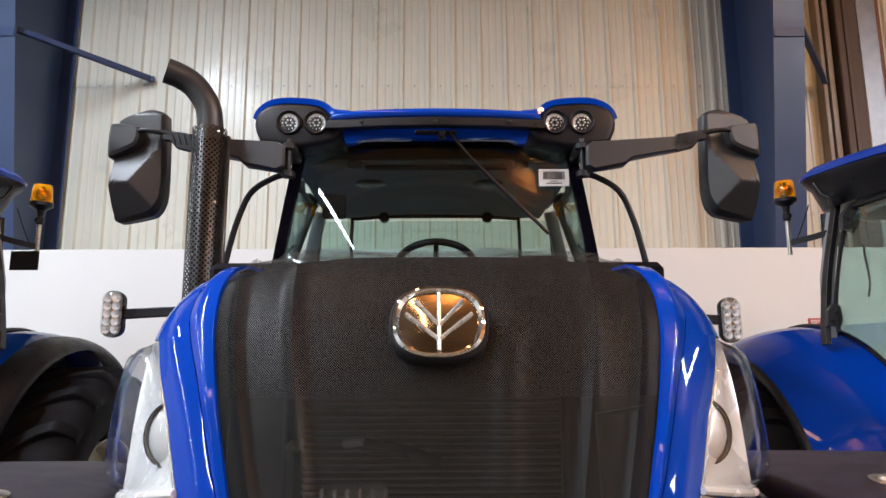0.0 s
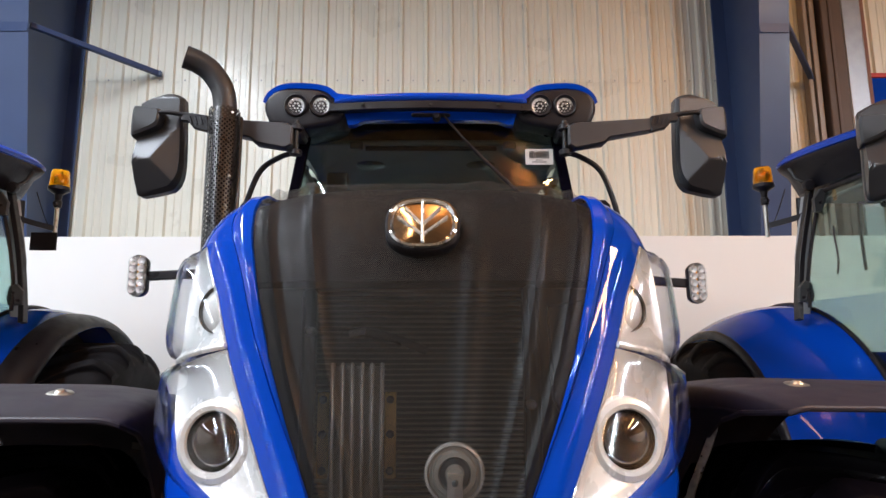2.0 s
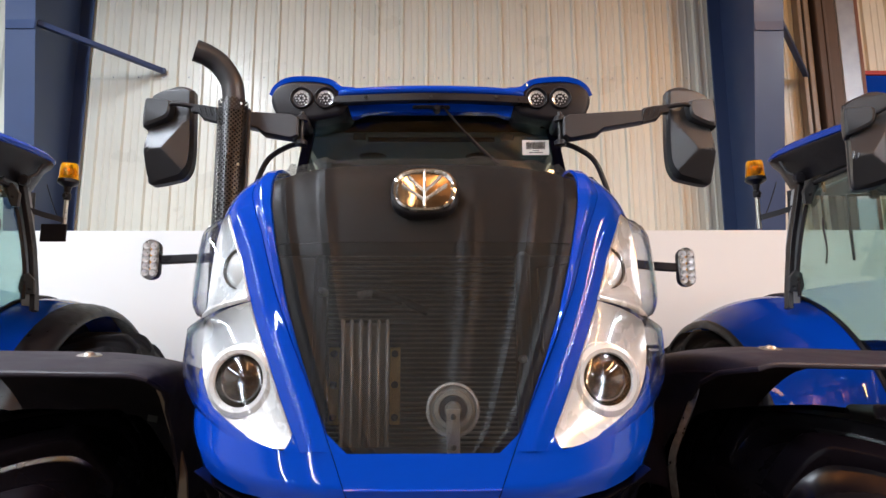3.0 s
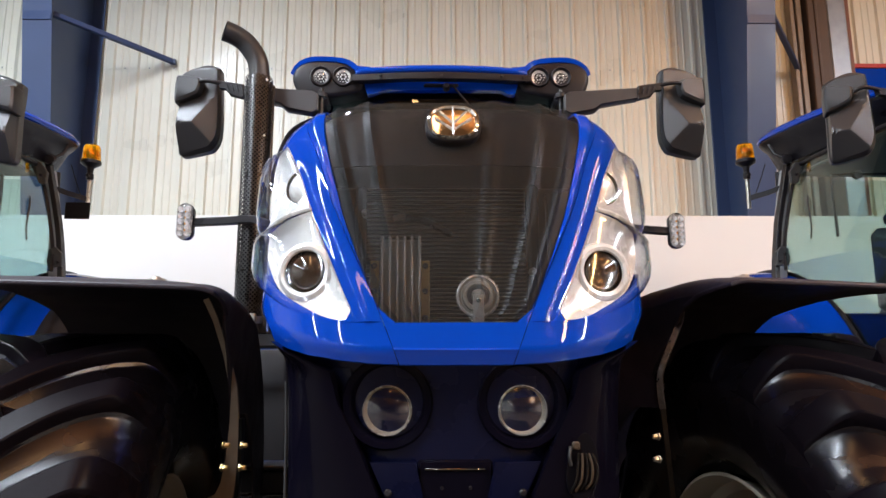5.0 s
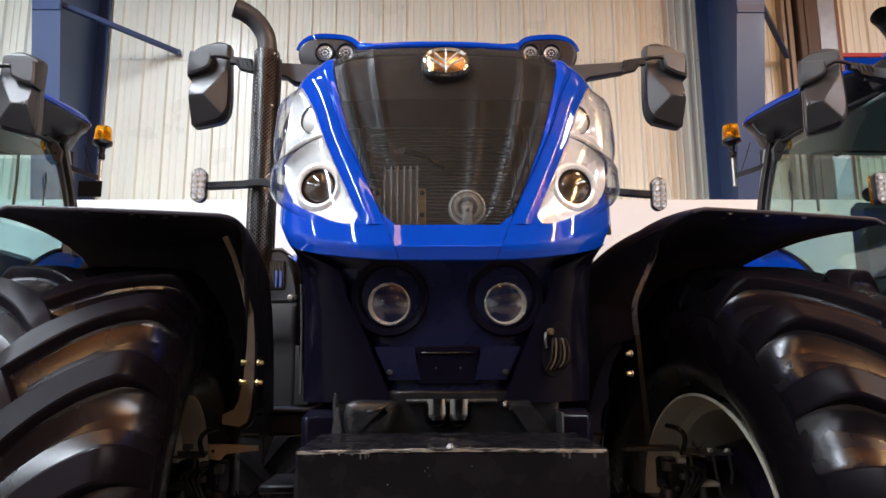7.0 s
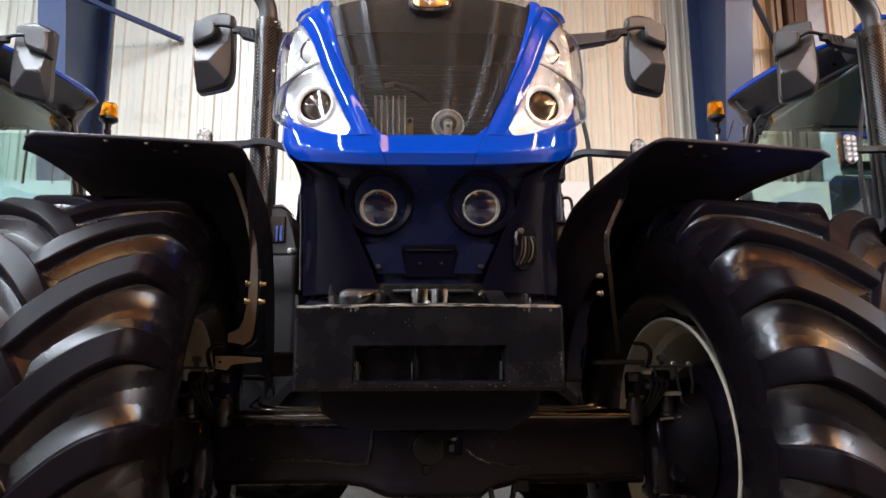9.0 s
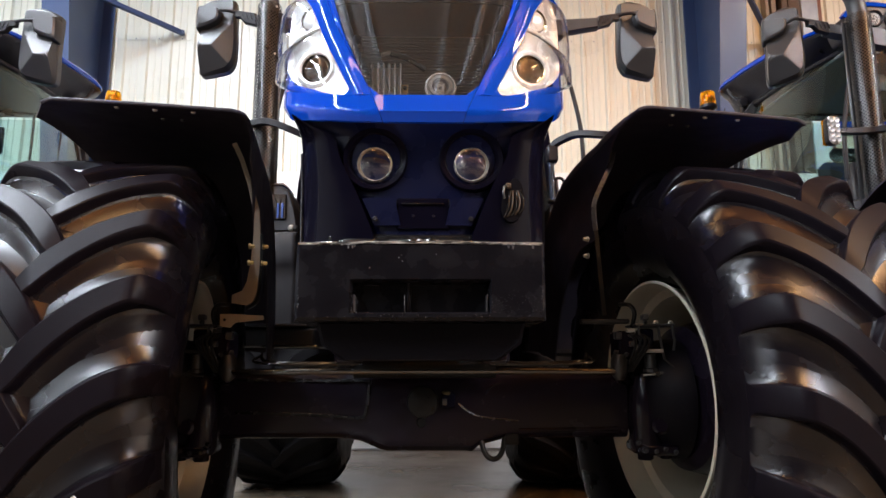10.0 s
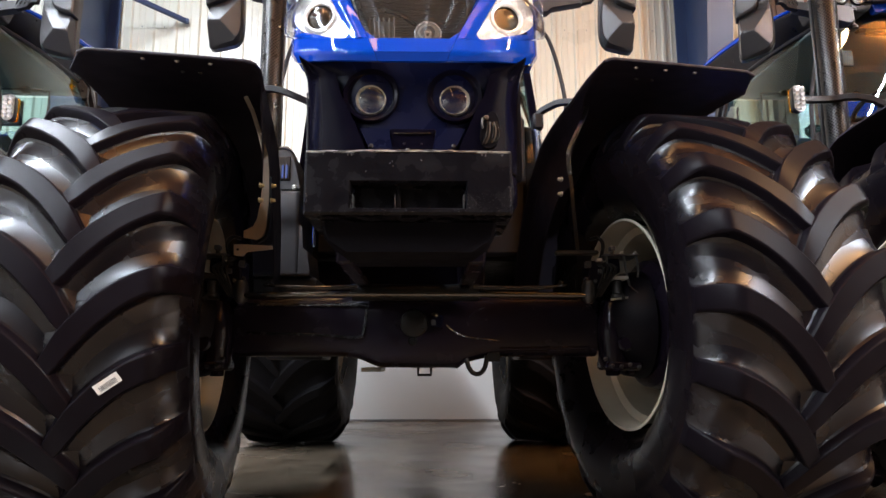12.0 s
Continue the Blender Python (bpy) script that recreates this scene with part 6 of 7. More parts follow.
def cab(t):
    c = new("cab")
    c.parent = t
    tagged(c, "black-framed glazed cab with blue roof")
    A0, A1 = (0.655, 1.24, 2.05), (0.562, 1.27, 2.70)
    for sd in (-1, 1):
        s = lambda p: (sd * p[0], p[1], p[2])
        part("front_pillar", Geo().tube(smooth_line([s((0.70, 1.24, 1.6)), s(A0), s((0.607, 1.25, 2.4)), s(A1)]), 0.02, flat=(0.022, 0.016)), PIANO, c)
        part("rear_pillar", Geo().tube(smooth_line([s((0.915, 2.30, 1.95)), s((0.890, 2.32, 2.10)), s((0.835, 2.35, 2.35)), s((0.755, 2.38, 2.62)), s((0.70, 2.40, 2.80))]), 0.020, flat=(0.016, 0.026)), BLACK, c)
        part("door_seal", Geo().tube(smooth_line([s((0.870, 2.25, 2.02)), s((0.845, 2.28, 2.2)), s((0.765, 2.30, 2.52)), s((0.69, 2.30, 2.74))]), 0.012, 8), BLACK, c)
        part("door_hinge", Geo().prism([(sd * 0.835, 2.165), (sd * 0.875, 2.18), (sd * 0.915, 2.14), (sd * 0.922, 2.055), (sd * 0.84, 2.05), (sd * 0.825, 2.09)], 2.26, 2.285, 0.004), GREY, c)
        part("door_hinge", Geo().prism([(sd * 0.66, 2.74), (sd * 0.72, 2.75), (sd * 0.775, 2.68), (sd * 0.770, 2.60), (sd * 0.73, 2.60), (sd * 0.70, 2.66)], 2.26, 2.285, 0.004), GREY, c)
        for hx, hz in ((0.895, 2.08), (0.862, 2.125), (0.735, 2.66)):
            part("bolt", Geo().lathe([(0, 0.008), (0.008, 0.008), (0.011, 0.0)], aim((sd * hx, 2.26, hz), (0, -1, 0)), 8), BLACK, c)
        # curved door glass
        rows = []
        for i in range(18):
            f = i / 17
            z = 1.45 + (2.735 - 1.45) * f
            row = []
            for k in range(11):
                u = k / 10
                xa = lerp([(1.45, 0.66), (2.05, 0.655), (2.735, 0.56)], z)
                xb = lerp([(1.45, 0.67), (1.92, 0.675), (2.0, 0.76), (2.06, 0.880), (2.35, 0.815), (2.735, 0.695)], z)
                x = xa + (xb - xa) * u + lerp([(1.9, 0.006), (2.1, 0.045)], z) * math.sin(math.pi * u)
                row.append((sd * x, 1.25 + 1.05 * u, z))
            rows.append(row)
        gl = part("door_glass", Geo().shell(rows, [[(x - sd * 0.004, y, z) for x, y, z in r] for r in rows]), CABGLASS, c, "green-tinted curved door glass")
        gl.visible_shadow = False
        part("door_sill", Geo().tube([rows[0][k] for k in range(11)], 0.02, 10), BLACK, c)
        part("door_frame", Geo().tube([rows[-1][k] for k in range(11)], 0.016, 10), BLACK, c)
        part("door_handle", Geo().tube(smooth_line([s((0.78, 2.10, 2.20)), s((0.80, 2.05, 2.28)), s((0.79, 2.08, 2.42)), s((0.76, 2.12, 2.48))]), 0.006, 10), GREY, c)
        # small work lamp hanging under the rear roof corner
        part("work_lamp", Geo().lathe([(0, 0.035), (0.03, 0.03), (0.038, 0.0), (0.03, -0.03), (0, -0.035)], aim((sd * 0.735, 2.36, 2.795), (0.2 * sd, -1, -0.2)), 18), BLACK, c)
        part("lamp_bracket", Geo().tube([(sd * 0.79, 2.46, 2.93), (sd * 0.775, 2.42, 2.85), (sd * 0.735, 2.38, 2.81), (sd * 0.68, 2.36, 2.80)], 0.012, 8), BLACK, c)
        part("pillar_lamp", Geo().box(min(sd * 0.665, sd * 0.685), max(sd * 0.665, sd * 0.685), 2.20, 2.22, 2.66, 2.73, 0.006), AMBERGLASS, c, "small amber side lamp")
    # windscreen
    rows = []
    for i in range(7):
        z = 1.75 + (2.72 - 1.75) * i / 6
        w = lerp([(1.75, 0.69), (2.05, 0.65), (2.4, 0.61), (2.72, 0.55)], z)
        rows.append([(w * u, 1.25 - 0.05 * (1 - u * u) + 0.03 * (z - 2.3), z) for u in [-1 + 2 * k / 14 for k in range(15)]])
    gl = part("windscreen", Geo().shell(rows, [[(x, y + 0.004, z) for x, y, z in r] for r in rows]), FRONTGLASS, c, "tinted curved windscreen")
    gl.visible_shadow = False
    # rear window frame and glass
    gl = part("rear_window", Geo().box(-0.72, 0.72, 2.52, 2.525, 1.75, 2.70, 0.002), FRONTGLASS, c)
    gl.visible_shadow = False
    for a, b in (((-0.74, 2.52, 1.7), (-0.70, 2.52, 2.75)), ((0.74, 2.52, 1.7), (0.70, 2.52, 2.75)), ((-0.72, 2.52, 1.74), (0.72, 2.52, 1.74))):
        part("rear_frame", Geo().tube([a, b], 0.025, 10), BLACK, c)
    # inner grab frame seen against the rear window
    part("inner_rail", Geo().tube(smooth_line([(-0.468, 2.3, 2.25), (-0.472, 2.3, 2.62), (-0.42, 2.3, 2.668), (0, 2.3, 2.682), (0.42, 2.3, 2.668), (0.469, 2.3, 2.62), (0.469, 2.3, 2.25)]), 0.010, 8), BLACK, c)
    for x in (-0.292, 0.291):
        part("catch", Geo().lathe([(0, 0.02), (0.03, 0.015), (0.03, -0.015), (0, -0.02)], aim((x, 2.3, 2.674), (0, -1, 0)), 14), BLACK, c)
    part("cab_floor", Geo().box(-0.70, 0.70, 1.28, 2.5, 1.18, 1.26, 0.01), BLACK, c)
    part("rear_wall", Geo().box(-0.75, 0.75, 2.5, 2.56, 1.0, 1.75, 0.01), BLACK, c)
    part("cowl", Geo().box(-0.60, 0.60, 1.2, 1.36, 1.2, 2.03, 0.02), BLACK, c)
    part("dashboard", Geo().box(-0.26, 0.26, 1.38, 1.56, 1.9, 2.14, 0.05), BLACK, c)
    st = new("steering_wheel")
    st.parent = c
    st.matrix_basis = aim((0, 1.66, 2.285), (0, 0.55, 0.83))
    ring = Geo()
    ring.grid([[((0.185 + 0.016 * math.cos(q)) * math.cos(a), (0.185 + 0.016 * math.cos(q)) * math.sin(a), 0.016 * math.sin(q)) for q in [2 * math.pi * j / 10 for j in range(10)]] for a in [2 * math.pi * i / 36 for i in range(36)]], closed_u=True, closed_v=True)
    part("rim", ring, BLACK, st)
    sp = Geo()
    for a in (90, 210, 330):
        sp.tube([(0, 0, -0.02), (0.18 * math.cos(radians(a)), 0.18 * math.sin(radians(a)), 0)], 0.012, 8)
    sp.lathe([(0, 0.01), (0.04, 0.005), (0.05, -0.03), (0.03, -0.25)], None, 20)
    part("spokes", sp, BLACK, st)
    se = new("driver_seat")
    se.parent = c
    part("cushion", Geo().box(-0.25, 0.25, 1.85, 2.3, 1.62, 1.76, 0.05), FABRIC, se)
    part("backrest", Geo().box(-0.24, 0.24, 2.24, 2.36, 1.74, 2.31, 0.05), FABRIC, se)
    part("headrest", Geo().box(-0.14, 0.14, 2.26, 2.34, 2.32, 2.42, 0.03), FABRIC, se)
    part("base", Geo().box(-0.2, 0.2, 1.9, 2.25, 1.26, 1.62, 0.03), BLACK, se)
    part("armrest", Geo().box(0.29, 0.42, 1.75, 2.25, 1.95, 2.02, 0.03), BLACK, c)
    part("monitor", Geo().box(0.40, 0.62, 1.72, 1.75, 2.18, 2.36, 0.01), BLACK, c)
    part("console", Geo().box(0.42, 0.62, 1.6, 2.4, 1.4, 1.95, 0.04), GREYDARK, c)
    # headliner and sun blind
    for sd in (-1, 1):
        part("rear_trim", Geo().tube([(sd * 0.80, 2.47, 1.72), (sd * 0.76, 2.47, 2.35), (sd * 0.68, 2.47, 2.74)], 0.03, flat=(0.035, 0.02)), TRIM, c, "pale grey pillar trim inside the cab")
    part("headliner", Geo().box(-0.62, 0.62, 1.36, 2.45, 2.70, 2.725, 0.01), LINER, c)
    part("blind_roller", Geo().tube([(-0.30, 1.34, 2.675), (0.30, 1.34, 2.675)], 0.012, 10), BLACK, c, "rolled sun blind")
    for x in (-0.34, 0.36):
        part("blind_bracket", Geo().box(x - 0.03, x + 0.03, 1.31, 1.35, 2.665, 2.70, 0.006), GREY, c)
    part("inner_mirror", Geo().box(-0.48, -0.38, 1.36, 1.38, 2.46, 2.57, 0.015), BLACK, c)
    for x in (-0.31, 0.25):
        part("speaker", Geo().lathe([(0, 0.01), (0.06, 0.008), (0.075, 0.0), (0.075, -0.01)], aim((x, 1.68, 2.70), (0, 0, -1)), 24), BLACK, c)
    # wiper from the roof across the glass
    wp = new("wiper")
    wp.parent = c
    part("wiper_arm", Geo().tube(smooth_line([(0.05, 1.15, 2.77), (0.12, 1.16, 2.685), (0.20, 1.17, 2.60), (0.25, 1.18, 2.55)]), 0.0055, 8), BLACK, wp)
    part("blade", Geo().tube([(0.165, 1.18, 2.64), (0.225, 1.175, 2.575), (0.445, 1.19, 2.36)], 0.008, 8), BLACK, wp)
    part("motor", Geo().lathe([(0, 0.012), (0.012, 0.012), (0.017, 0.0), (0.017, -0.03)], aim((0.025, 1.135, 2.752), (0, -1, 0)), 16), BLACK, wp)
    # paper label with bars
    lb = new("glass_label")
    lb.parent = c
    lx0, lx1, lz0, lz1, ly = 0.415, 0.537, 2.558, 2.629, 1.214
    part("paper", Geo().box(lx0, lx1, ly - 0.004, ly - 0.002, lz0, lz1, 0.0005), PAPER, lb, "white paper label")
    bars = Geo()
    rnd = random.Random(7)
    x = lx0 + 0.018
    while x < lx1 - 0.018:
        w = rnd.choice((0.0012, 0.0018, 0.003))
        bars.box(x, x + w, ly - 0.0052, ly - 0.0042, lz0 + 0.028, lz1 - 0.010, 0.0002)
        x += w + rnd.choice((0.0012, 0.002))
    bars.box(lx0 + 0.045, lx1 - 0.045, ly - 0.0052, ly - 0.0042, lz0 + 0.019, lz0 + 0.022, 0.0002)
    bars.box(lx0 + 0.03, lx1 - 0.03, ly - 0.0052, ly - 0.0042, lz0 + 0.010, lz0 + 0.0135, 0.0002)
    part("print", bars, INK, lb)
    roof(c)


def roof(c):
    r = new("roof")
    r.parent = c
    tagged(r, "blue cab roof with black lamp pods")
    # blue skin with rounded flanks that rise and widen to the rear
    def half_w(y):
        return lerp([(1.14, 0.60), (1.25, 0.65), (1.5, 0.715), (1.9, 0.775), (2.3, 0.812), (2.5, 0.818), (2.58, 0.80), (2.64, 0.75)], y)

    def edge_z(y):
        return lerp([(1.14, 2.835), (1.3, 2.88), (1.6, 2.95), (2.0, 3.00), (2.45, 3.025), (2.58, 3.005), (2.64, 2.98)], y)

    def low_edge(y):
        return lerp([(1.14, 2.815), (1.3, 2.85), (1.6, 2.895), (2.0, 2.935), (2.5, 2.960), (2.64, 2.955)], y)
    YS = (1.215, 1.24, 1.28, 1.4, 1.55, 1.7, 1.9, 2.1, 2.3, 2.45, 2.52, 2.58, 2.62, 2.64)
    rows = []
    for y in YS:
        w, ze, zl = half_w(y), edge_z(y), low_edge(y)
        row = []
        f = min(1, max(0, (y - 1.20) / 0.7))
        for k in range(31):
            u = -1 + 2 * k / 30
            front = lerp([(0, 2.832), (0.56, 2.830), (0.66, 2.840), (0.76, 2.862), (0.93, 2.858), (1, 2.84)], abs(u))
            mid = ze + (3.07 - ze) * (1 - abs(u) ** 4) if y < 2.5 else ze
            row.append(((w - 0.03) * u, y, front + (mid - front) * f))
        za = (ze + zl) / 2
        left = [(-w + 0.02, y, zl), (-w - 0.004, y, zl + 0.012), (-w - 0.006, y, za), (-w + 0.008, y, ze - 0.014)]
        rows.append(left + row + [(-x, yy, z) for x, yy, z in left[::-1]])
    part("roof_skin", Geo().shell(rows, [[(x * 0.985, y + 0.004, z - 0.012) for x, y, z in q] for q in rows]), BLUE, r)
    # black underside falling inwards from the blue edge
    rows = []
    for y in YS:
        w, zl = half_w(y), low_edge(y)
        d = min(1.0, max(0.0, (y - 1.2) / 0.4))
        sec = [(w - 0.004, zl + 0.004), (w - 0.012, zl - 0.012), (w - 0.06, zl - 0.045 * d), (w - 0.13, 2.80 - 0.02 * d), (w - 0.20, 2.79 - 0.025 * d)]
        row = [(-x, y, z) for x, z in sec] + [(x, y, 2.79 - 0.025 * d) for x in (-0.3, 0, 0.3)] + [(x, y, z) for x, z in sec[::-1]]
        rows.append(row)
    part("roof_underside", Geo().shell(rows, [[(x * 0.98, y, z + 0.02) for x, y, z in q] for q in rows]), BLACK, r)
    # middle strip between the pods: black gutter and blue lip under it
    part("gutter", Geo().tube([(-0.43, 1.140, 2.787), (-0.2, 1.120, 2.790), (0, 1.115, 2.792), (0.2, 1.120, 2.790), (0.43, 1.140, 2.787)], 0.02, flat=(0.02, 0.018)), BLACK, r)
    part("blue_edge", Geo().tube(smooth_line([(-0.41, 1.145, 2.820), (-0.36, 1.13, 2.822), (-0.2, 1.115, 2.826), (0, 1.11, 2.828), (0.2, 1.115, 2.826), (0.36, 1.13, 2.822), (0.41, 1.145, 2.820)]), 0.019, 12), BLUE, r)
    lip = Geo().prism([(-0.38, 2.790), (0.38, 2.790), (0.36, 2.722), (0.335, 2.722), (0.29, 2.742), (0.12, 2.744), (-0.12, 2.744), (-0.29, 2.742), (-0.335, 2.722), (-0.36, 2.722)], 1.16, 1.20, 0.004)
    part("under_lip", lip, BLUE, r)
    part("lip_slot", Geo().box(-0.085, 0.085, 1.153, 1.17, 2.756, 2.776, 0.006), BLACK, r)
    for x in (-0.29, 0, 0.29):
        part("rivet", Geo().lathe([(0, 0.006), (0.006, 0.006), (0.009, 0)], aim((x, 1.098, 2.790), (0, -1, 0)), 8), DARKMETAL, r)
    for sd in (-1, 1):
        p = new("lamp_pod")
        p.parent = c
        tagged(p, "black roof lamp pod with two round work lamps")
        prof = closed_line([(0.370, 2.826), (0.41, 2.834), (0.433, 2.855), (0.468, 2.876), (0.525, 2.886), (0.615, 2.888), (0.665, 2.879), (0.70, 2.857), (0.718, 2.826), (0.721, 2.79), (0.706, 2.748), (0.685, 2.717), (0.609, 2.708), (0.542, 2.703), (0.475, 2.712), (0.390, 2.740)], 3)
        part("pod", cushion([(sd * x, z) for x, z in prof], 1.146, 1.36, 0.022), BLACK, p)
        cap = smooth_line([(sd * 0.34, 1.165, 2.836), (sd * 0.402, 1.175, 2.846), (sd * 0.428, 1.182, 2.869), (sd * 0.464, 1.185, 2.889), (sd * 0.526, 1.185, 2.899), (sd * 0.612, 1.185, 2.901), (sd * 0.665, 1.19, 2.890), (sd * 0.700, 1.20, 2.868), (sd * 0.718, 1.215, 2.842)])
        part("blue_cap", Geo().tube(cap, 0.02, flat=(0.036, 0.013)), BLUE, p)
        part("pod_foot", Geo().box(min(sd * 0.545, sd * 0.605), max(sd * 0.545, sd * 0.605), 1.12, 1.25, 2.66, 2.71, 0.012), BLACK, p)
        for x in (0.475, 0.583):
            l = new("work_lamp")
            l.parent = p
            m = aim((sd * x, 1.146, 2.803), (0.05 * sd, -1, -0.08))
            part("lamp_rim", Geo().lathe([(0.052, -0.02), (0.051, 0.008), (0.046, 0.014), (0.040, 0.008), (0.035, -0.004)], m, 32), BLACK, l)
            part("bowl", Geo().lathe([(0.0, -0.006), (0.010, -0.006), (0.022, -0.003), (0.036, 0.002)], m, 28), SILVER, l, "silvered bowl")
            gl = part("lens", Geo().lathe([(0, 0.010), (0.015, 0.009), (0.035, 0.005)], m, 28), LENS, l)
            gl.visible_shadow = False
            fac = Geo()
            for k in range(18):
                q, fr, fs = (2 * math.pi * k / 6, 0.0125, 1.0) if k < 6 else (2 * math.pi * k / 12, 0.0265, 0.85)
                fac.lathe([(0, 0.003), (0.004 * fs, 0.002), (0.0072 * fs, -0.005)], m @ pose(fr * math.cos(q), fr * math.sin(q), 0), 6)
            part("facets", fac, WORKFACET, l)


def beacon(t, sd):
    b = new("beacon")
    b.parent = t
    b.matrix_basis = pose(sd * 0.858, 2.66, 2.76 + 0.035) @ Matrix.Diagonal((1.14, 1.14, 1.14, 1)) @ pose(0, 0, -2.76)
    tagged(b, "amber rotating beacon on a steel pole")
    part("pole", Geo().tube([(0, 0, 2.52), (0, 0, 2.74)], 0.012, 12), STEEL, b, "bright steel pole")
    part("collar", Geo().lathe([(0.0, 2.71), (0.018, 2.71), (0.022, 2.72), (0.022, 2.75), (0.016, 2.755), (0.022, 2.79), (0.045, 2.805), (0.06, 2.815), (0.06, 2.835), (0.0, 2.838)], None, 24), BLACK, b)
    part("knob", Geo().lathe([(0, 0.02), (0.010, 0.018), (0.012, -0.005)], aim((0.0, -0.02, 2.73), (0, -1, 0)), 12), BLACK, b)
    part("dome", Geo().lathe([(0.056, 2.835), (0.054, 2.86), (0.050, 2.92), (0.044, 2.935), (0.02, 2.94), (0.0, 2.94)], None, 28), AMBERGLASS, b, "amber dome")
    part("reflector", Geo().lathe([(0.0, 2.84), (0.025, 2.85), (0.03, 2.88), (0.022, 2.905), (0, 2.91)], None, 16), COPPER, b)
    part("arm", Geo().tube([(0, 0, 2.585), (-sd * 0.08, -0.1, 2.60), (-sd * 0.12, -0.2, 2.61)], 0.012, flat=(0.004, 0.016)), BLACK, b)
    part("wire", Geo().tube(smooth_line([(0.0, 0, 2.57), (-sd * 0.03, -0.02, 2.60), (-sd * 0.05, -0.06, 2.68), (-sd * 0.07, -0.1, 2.78)]), 0.003, 6), HOSE, b)


def rear_fender(t, sd, wide):
    f = new("rear_fender")
    f.parent = t
    tagged(f, "glossy blue rear fender with black rubber edge")
    R = 1.13
    cy, cz = 2.88, 0.90
    out = 0.96 if wide else 1.23

    def skin(x):
        return R + 0.05 - 0.17 * (max(0.0, x - 0.69) / 0.54) ** 2.2

    def at(x, r, q):
        return (sd * x, cy + r * math.sin(q), cz + r * math.cos(q))
    rows, inner, lip, lin, wall, wall_in = [], [], [], [], [], []
    arc = [radians(-74 + 122 * i / 30) for i in range(31)]
    for q in arc:
        xs = [0.69 + (out - 0.69) * k / 12 for k in range(13)]
        rows.append([at(x, skin(x), q) for x in xs])
        inner.append([at(x, skin(x) - 0.012, q) for x in xs])
        a, b = [], []
        for k in range(9):
            u = 1.5 * k / 8
            if wide:
                x, r = out - 0.006 + 0.18 * math.sin(u), skin(out) + 0.004 - 0.085 * (1 - math.cos(u))
            else:
                x, r = out - 0.006 + 0.030 * math.sin(u), skin(out) + 0.004 - 0.045 * (1 - math.cos(u))
            a.append(at(x, r, q))
            b.append(at(x - 0.004, r - 0.012, q))
        lip.append(a)
        lin.append(b)
        wall.append([at(0.692, r, q) for r in (skin(0.69) - 0.004, 0.95, 0.72)])
        wall_in.append([at(0.682, r, q) for r in (skin(0.69) - 0.004, 0.95, 0.72)])
    part("panel", Geo().shell(rows, inner), BLUE, f)
    part("rubber_edge", Geo().shell(lip, lin), BLACK, f, "black rubber edge")
    part("inner_wall", Geo().shell(wall, wall_in), GREYDARK, f)
    part("door_seal", Geo().tube([at(0.684, skin(0.69) + 0.008, q) for q in arc[:24]], 0.014, 8), BLACK, f, "black rubber seal along the cab door")


def underbody(t):
    u = new("chassis")
    u.parent = t
    tagged(u, "black cast chassis and engine underside")
    part("engine", Geo().box(-0.27, 0.27, 0.14, 1.3, 0.80, 1.80, 0.03), IRON, u)
    part("gearbox", Geo().box(-0.32, 0.32, 1.3, 3.1, 0.62, 1.25, 0.05), IRON, u)
    part("rear_axle", Geo().tube([(-0.85, 2.88, 0.90), (0.85, 2.88, 0.90)], 0.14, 20), IRON, u)
    part("axle_support", Geo().box(-0.20, 0.20, -0.05, 0.4, 0.80, 0.98, 0.02), IRON, u)
    part("drop_plate", Geo().box(-0.36, -0.24, 1.5, 1.9, 0.55, 0.575, 0.004), STEEL, u)
    part("hitch_loop", Geo().tube([(-0.055, 3.3, 0.56), (-0.055, 3.3, 0.50), (0.055, 3.3, 0.50), (0.055, 3.3, 0.56)], 0.012, 10), BLACK, u)
    for sx in (-1, 1):
        part("link_hook", Geo().tube(smooth_line([(sx * 0.545, 2.3, 0.58), (sx * 0.560, 2.3, 0.52), (sx * 0.575, 2.3, 0.46), (sx * 0.590, 2.3, 0.50), (sx * 0.592, 2.3, 0.58)]), 0.006, 8), STEEL, u)
    part("side_member", Geo().box(-0.640, -0.26, 1.32, 1.62, 0.94, 1.46, 0.02), IRON, u)
    part("hitch_block", Geo().box(-0.12, 0.12, 3.05, 3.4, 0.56, 0.72, 0.02), IRON, u)
    for sd in (-1, 1):
        part("step", Geo().box(min(sd * 0.55, sd * 0.86), max(sd * 0.55, sd * 0.86), 1.25, 1.6, 0.62, 0.66, 0.01), BLACK, u)
        part("mudguard_bracket", Geo().box(min(sd * 0.60, sd * 0.70), max(sd * 0.60, sd * 0.70), 1.3, 1.36, 1.5, 2.0, 0.01), BLACK, u)


# near-black copy of the castings, with shade put into its colour
LOWCAST = surface("shaded_casting", (0.0030, 0.0024, 0.0042), 0.5, 0.0, 0.3, 20, 0.2, 90)
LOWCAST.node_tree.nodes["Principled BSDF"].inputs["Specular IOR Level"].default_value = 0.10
WORKFACET = surface("moulded_reflector", (0.82, 0.82, 0.81), 0.16, 0.35, 0.05, 30)
DULLRIM = surface("dull_silver_rim", (0.50, 0.48, 0.45), 0.25, 0.6, 0.1, 40)
SATINBOWL = surface("satin_lamp_bowl", (0.70, 0.62, 0.52), 0.13, 0.55, 0.2, 60)
DRIVEGLASS = clear("driving_lamp_glass", (0.97, 0.98, 0.985), 0.10)
BRASSDARK = surface("tarnished_brass", (0.16, 0.12, 0.06), 0.4, 0.8, 0.3, 40)
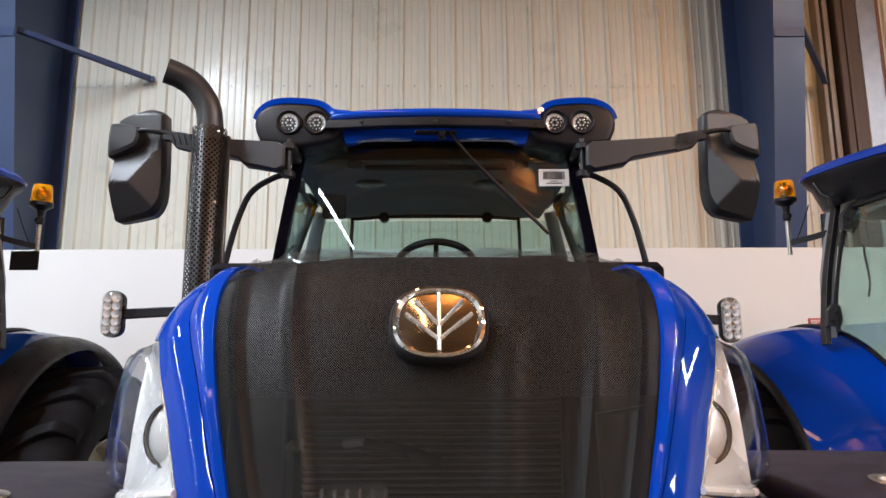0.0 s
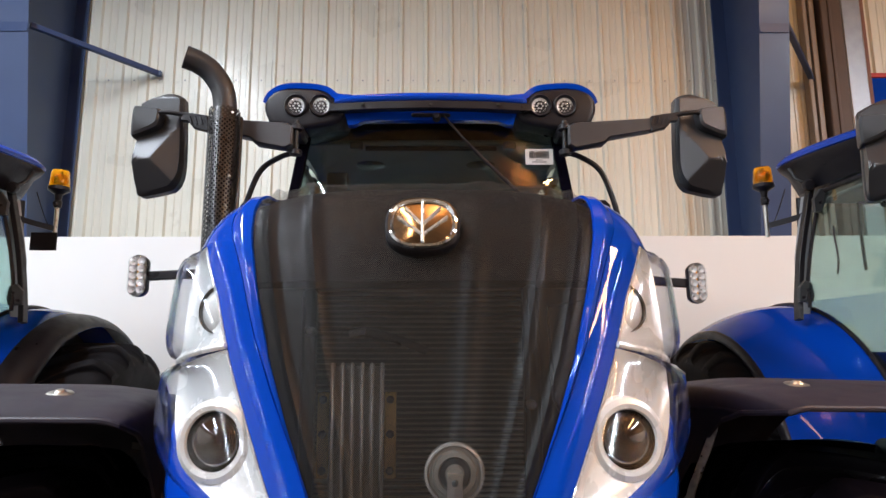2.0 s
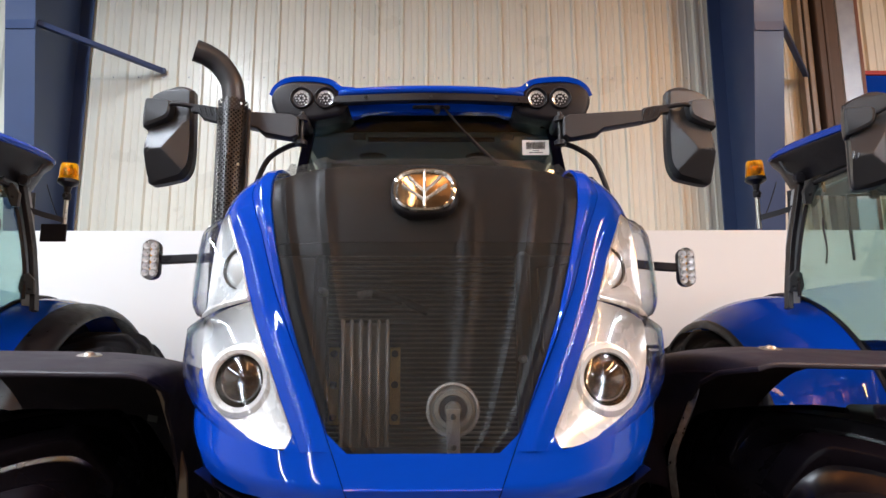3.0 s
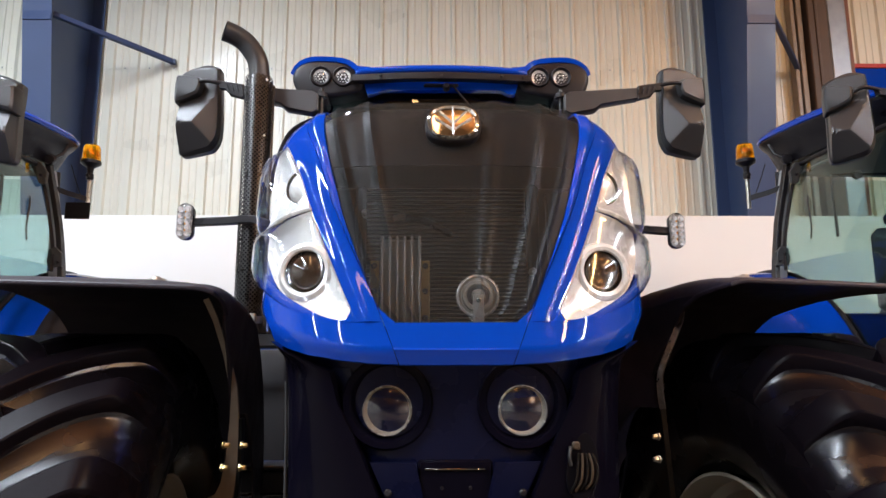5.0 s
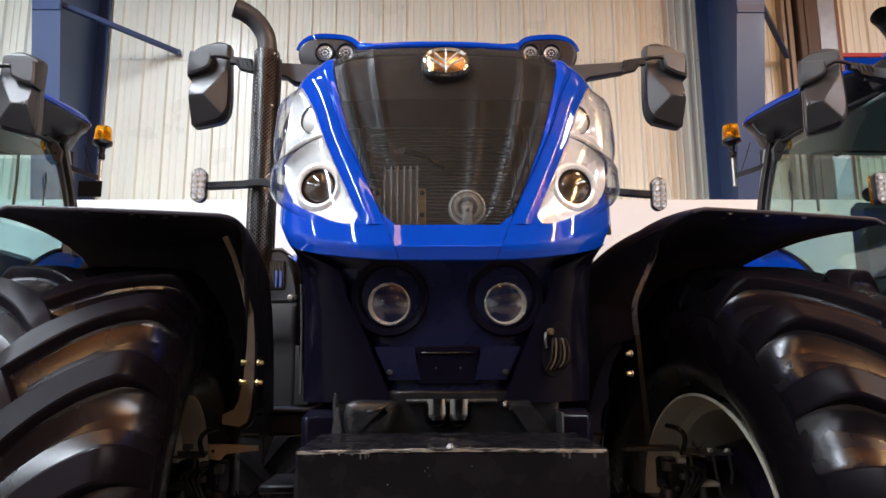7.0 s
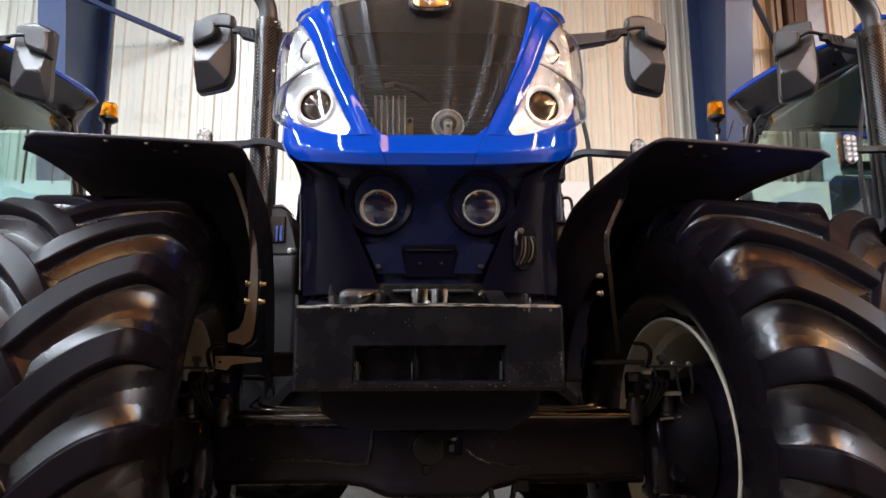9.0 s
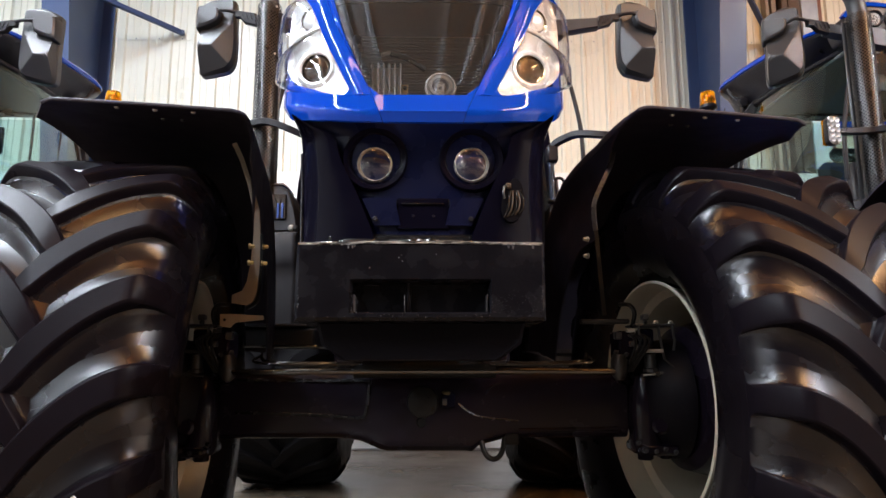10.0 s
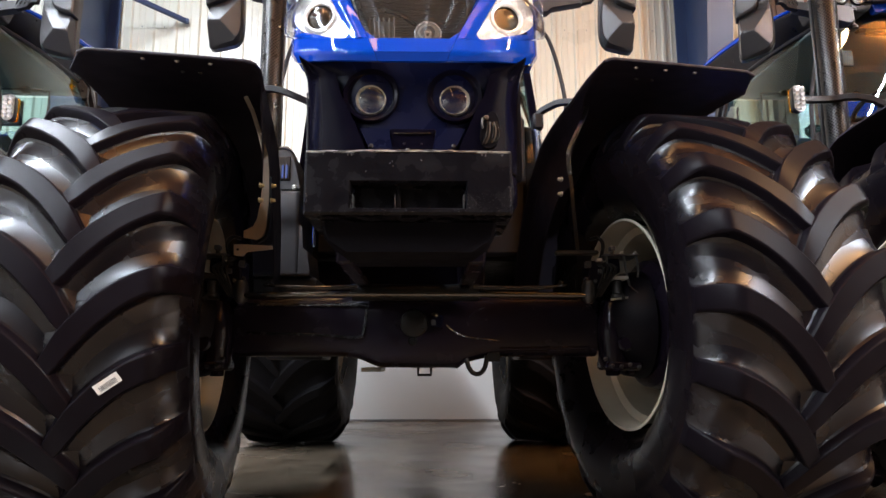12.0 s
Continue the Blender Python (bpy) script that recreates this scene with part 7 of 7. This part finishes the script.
# metal for cast ribs and a pipe, in place of bright highlights
CASTEDGE = surface("highlight_metal", (0.034, 0.034, 0.036), 0.25, 0.9, 0.3, 40)
LENSRIB = surface("clear_moulded_rib", (0.93, 0.94, 0.95), 0.05, 0.0, 0.02, 30)
LENSRIB.node_tree.nodes["Principled BSDF"].inputs["Transmission Weight"].default_value = 0.8
TRIM = surface("pale_cab_trim", (0.30, 0.31, 0.32), 0.6, 0.0, 0.2, 5, 0.1, 300)
RIBTIN = surface("tarnished_ribs", (0.13, 0.105, 0.085), 0.42, 0.6, 0.3, 40)
PEBBLE = surface("pebbled_black_casting", (0.008, 0.008, 0.009), 0.20, 0.0, 0.3, 30, 0.35, 200)
RUBBED = surface("rubbed_black_steel", (0.16, 0.155, 0.15), 0.16, 1.0, 0.3, 60)
TANSTEEL = surface("tan_primed_steel", (0.34, 0.27, 0.20), 0.40, 0.35, 0.2, 25, 0.1, 120)
STEER = 7.5
INLAY = surface("polished_inlay", (0.74, 0.71, 0.67), 0.10, 1.0, 0.05, 30)
BLUEGLINT = surface("blue_glint_gloss", (0.10, 0.15, 0.42), 0.08, 0.0, 0.1, 30, ior=1.9)
HOSEGLOSS = surface("glossy_black_hose", (0.010, 0.008, 0.007), 0.14, 0.0, 0.2, 30)
CABLE = surface("tan_cable", (0.055, 0.034, 0.018), 0.45, 0.0, 0.2, 30)
SMOKEDGLOSS = surface("dark_projector_glass", (0.035, 0.022, 0.015), 0.04, 0.0, 0.3, 40, ior=1.9)
DARKCHROME = surface("dark_chrome", (0.40, 0.38, 0.36), 0.10, 1.0, 0.1, 30)
GREYDARK = surface("dark_moulded_plastic", (0.042, 0.041, 0.044), 0.40, 0.0, 0.2, 12, 0.12, 500)
BLUED = surface("blued_steel", (0.10, 0.115, 0.15), 0.2, 0.9, 0.3, 30)
WORNZINC = surface("worn_galvanised_steel", (0.19, 0.18, 0.165), 0.34, 0.8, 0.6, 60, 0.6, 150)
STRAPMETAL = surface("dull_strap_steel", (0.055, 0.05, 0.045), 0.36, 0.8, 0.4, 25, 0.3, 120)


def tyre_label(t):
    """Paper label on a tread bar of one front tyre."""
    l = new("tyre_label")
    l.parent = t
    p = Vector((-0.7680, -0.7555, 0.5515))
    n = Vector((0.126, -0.957, -0.26)).normalized()
    ux = Vector((0.78, -0.039, 0.52)).normalized()
    uz = n.cross(ux).normalized() * -1
    m = Matrix((ux, uz, n)).transposed().to_4x4()
    m.translation = p
    part("paper", Geo().box(-0.035, 0.035, -0.014, 0.014, 0, 0.0015, 0.0005, m), PAPER, l, "white paper label")
    b = Geo()
    rnd = random.Random(3)
    x = -0.024
    while x < 0.024:
        w = rnd.choice((0.0012, 0.002))
        b.box(x, x + w, -0.004, 0.010, 0.0015, 0.0022, 0.0002, m)
        x += w + 0.0018
    part("print", b, INK, l)


def tractor():
    t = new("tractor")
    tagged(t, "large blue and black farm tractor with front weight, facing the aisle", "tractor", "row of tractors")
    bonnet_parts(t)
    behind_grille(t)
    badge(t)
    front_skirt(t)
    front_weight(t)
    front_axle(t)
    underbody(t)
    exhaust(t)
    cab(t)
    for sd in (-1, 1):
        headlight(t, sd)
        wheel(t, "front_wheel", sd * 0.997, -0.012 + sd * 0.024, 0.748, 0.769, 0.31, 0.384, 21, STEER, sd)
        wheel(t, "rear_wheel", sd * 1.0, 2.88, 0.925, 0.925, 0.40, 0.475, 20, 0, sd, dull=True)
        front_fender(t, sd, STEER)
        indicator(t, sd)
        mirror(t, sd)
        grab_rail(t, sd)
    return t


main_tractor = tractor()
right_tractor = copy_thing(main_tractor, pose(3.14, 1.08, 0, 0, 0, 2) @ pose(0, -1, 0))
left_tractor = copy_thing(main_tractor, pose(-3.31, 1.08, 0, 0, 0, 2) @ pose(0, -1, 0))
for o in right_tractor.children:
    if o.name.startswith("wing_mirror"):
        for c in o.children:
            if c.name.split(".")[0] in ("shell", "glass", "knuckle_cover") and c.data.vertices[0].co.x < 0:
                c.matrix_basis = Matrix.Translation((-1.10, 1.12, 0)) @ pose(0, 0, 0, 0, 0, -28) @ Matrix.Translation((1.10, -1.12, 0))
for made, wide in ((main_tractor, False), (right_tractor, False), (left_tractor, True)):
    for sd in (-1, 1):
        rear_fender(made, sd, wide)
beacon(right_tractor, -1)
beacon(left_tractor, 1)
part("plate_carrier", Geo().box(0.735, 0.905, 2.60, 2.612, 2.44, 2.56, 0.003), BLACK, left_tractor, "small black plate under the beacon")
tyre_label(main_tractor)
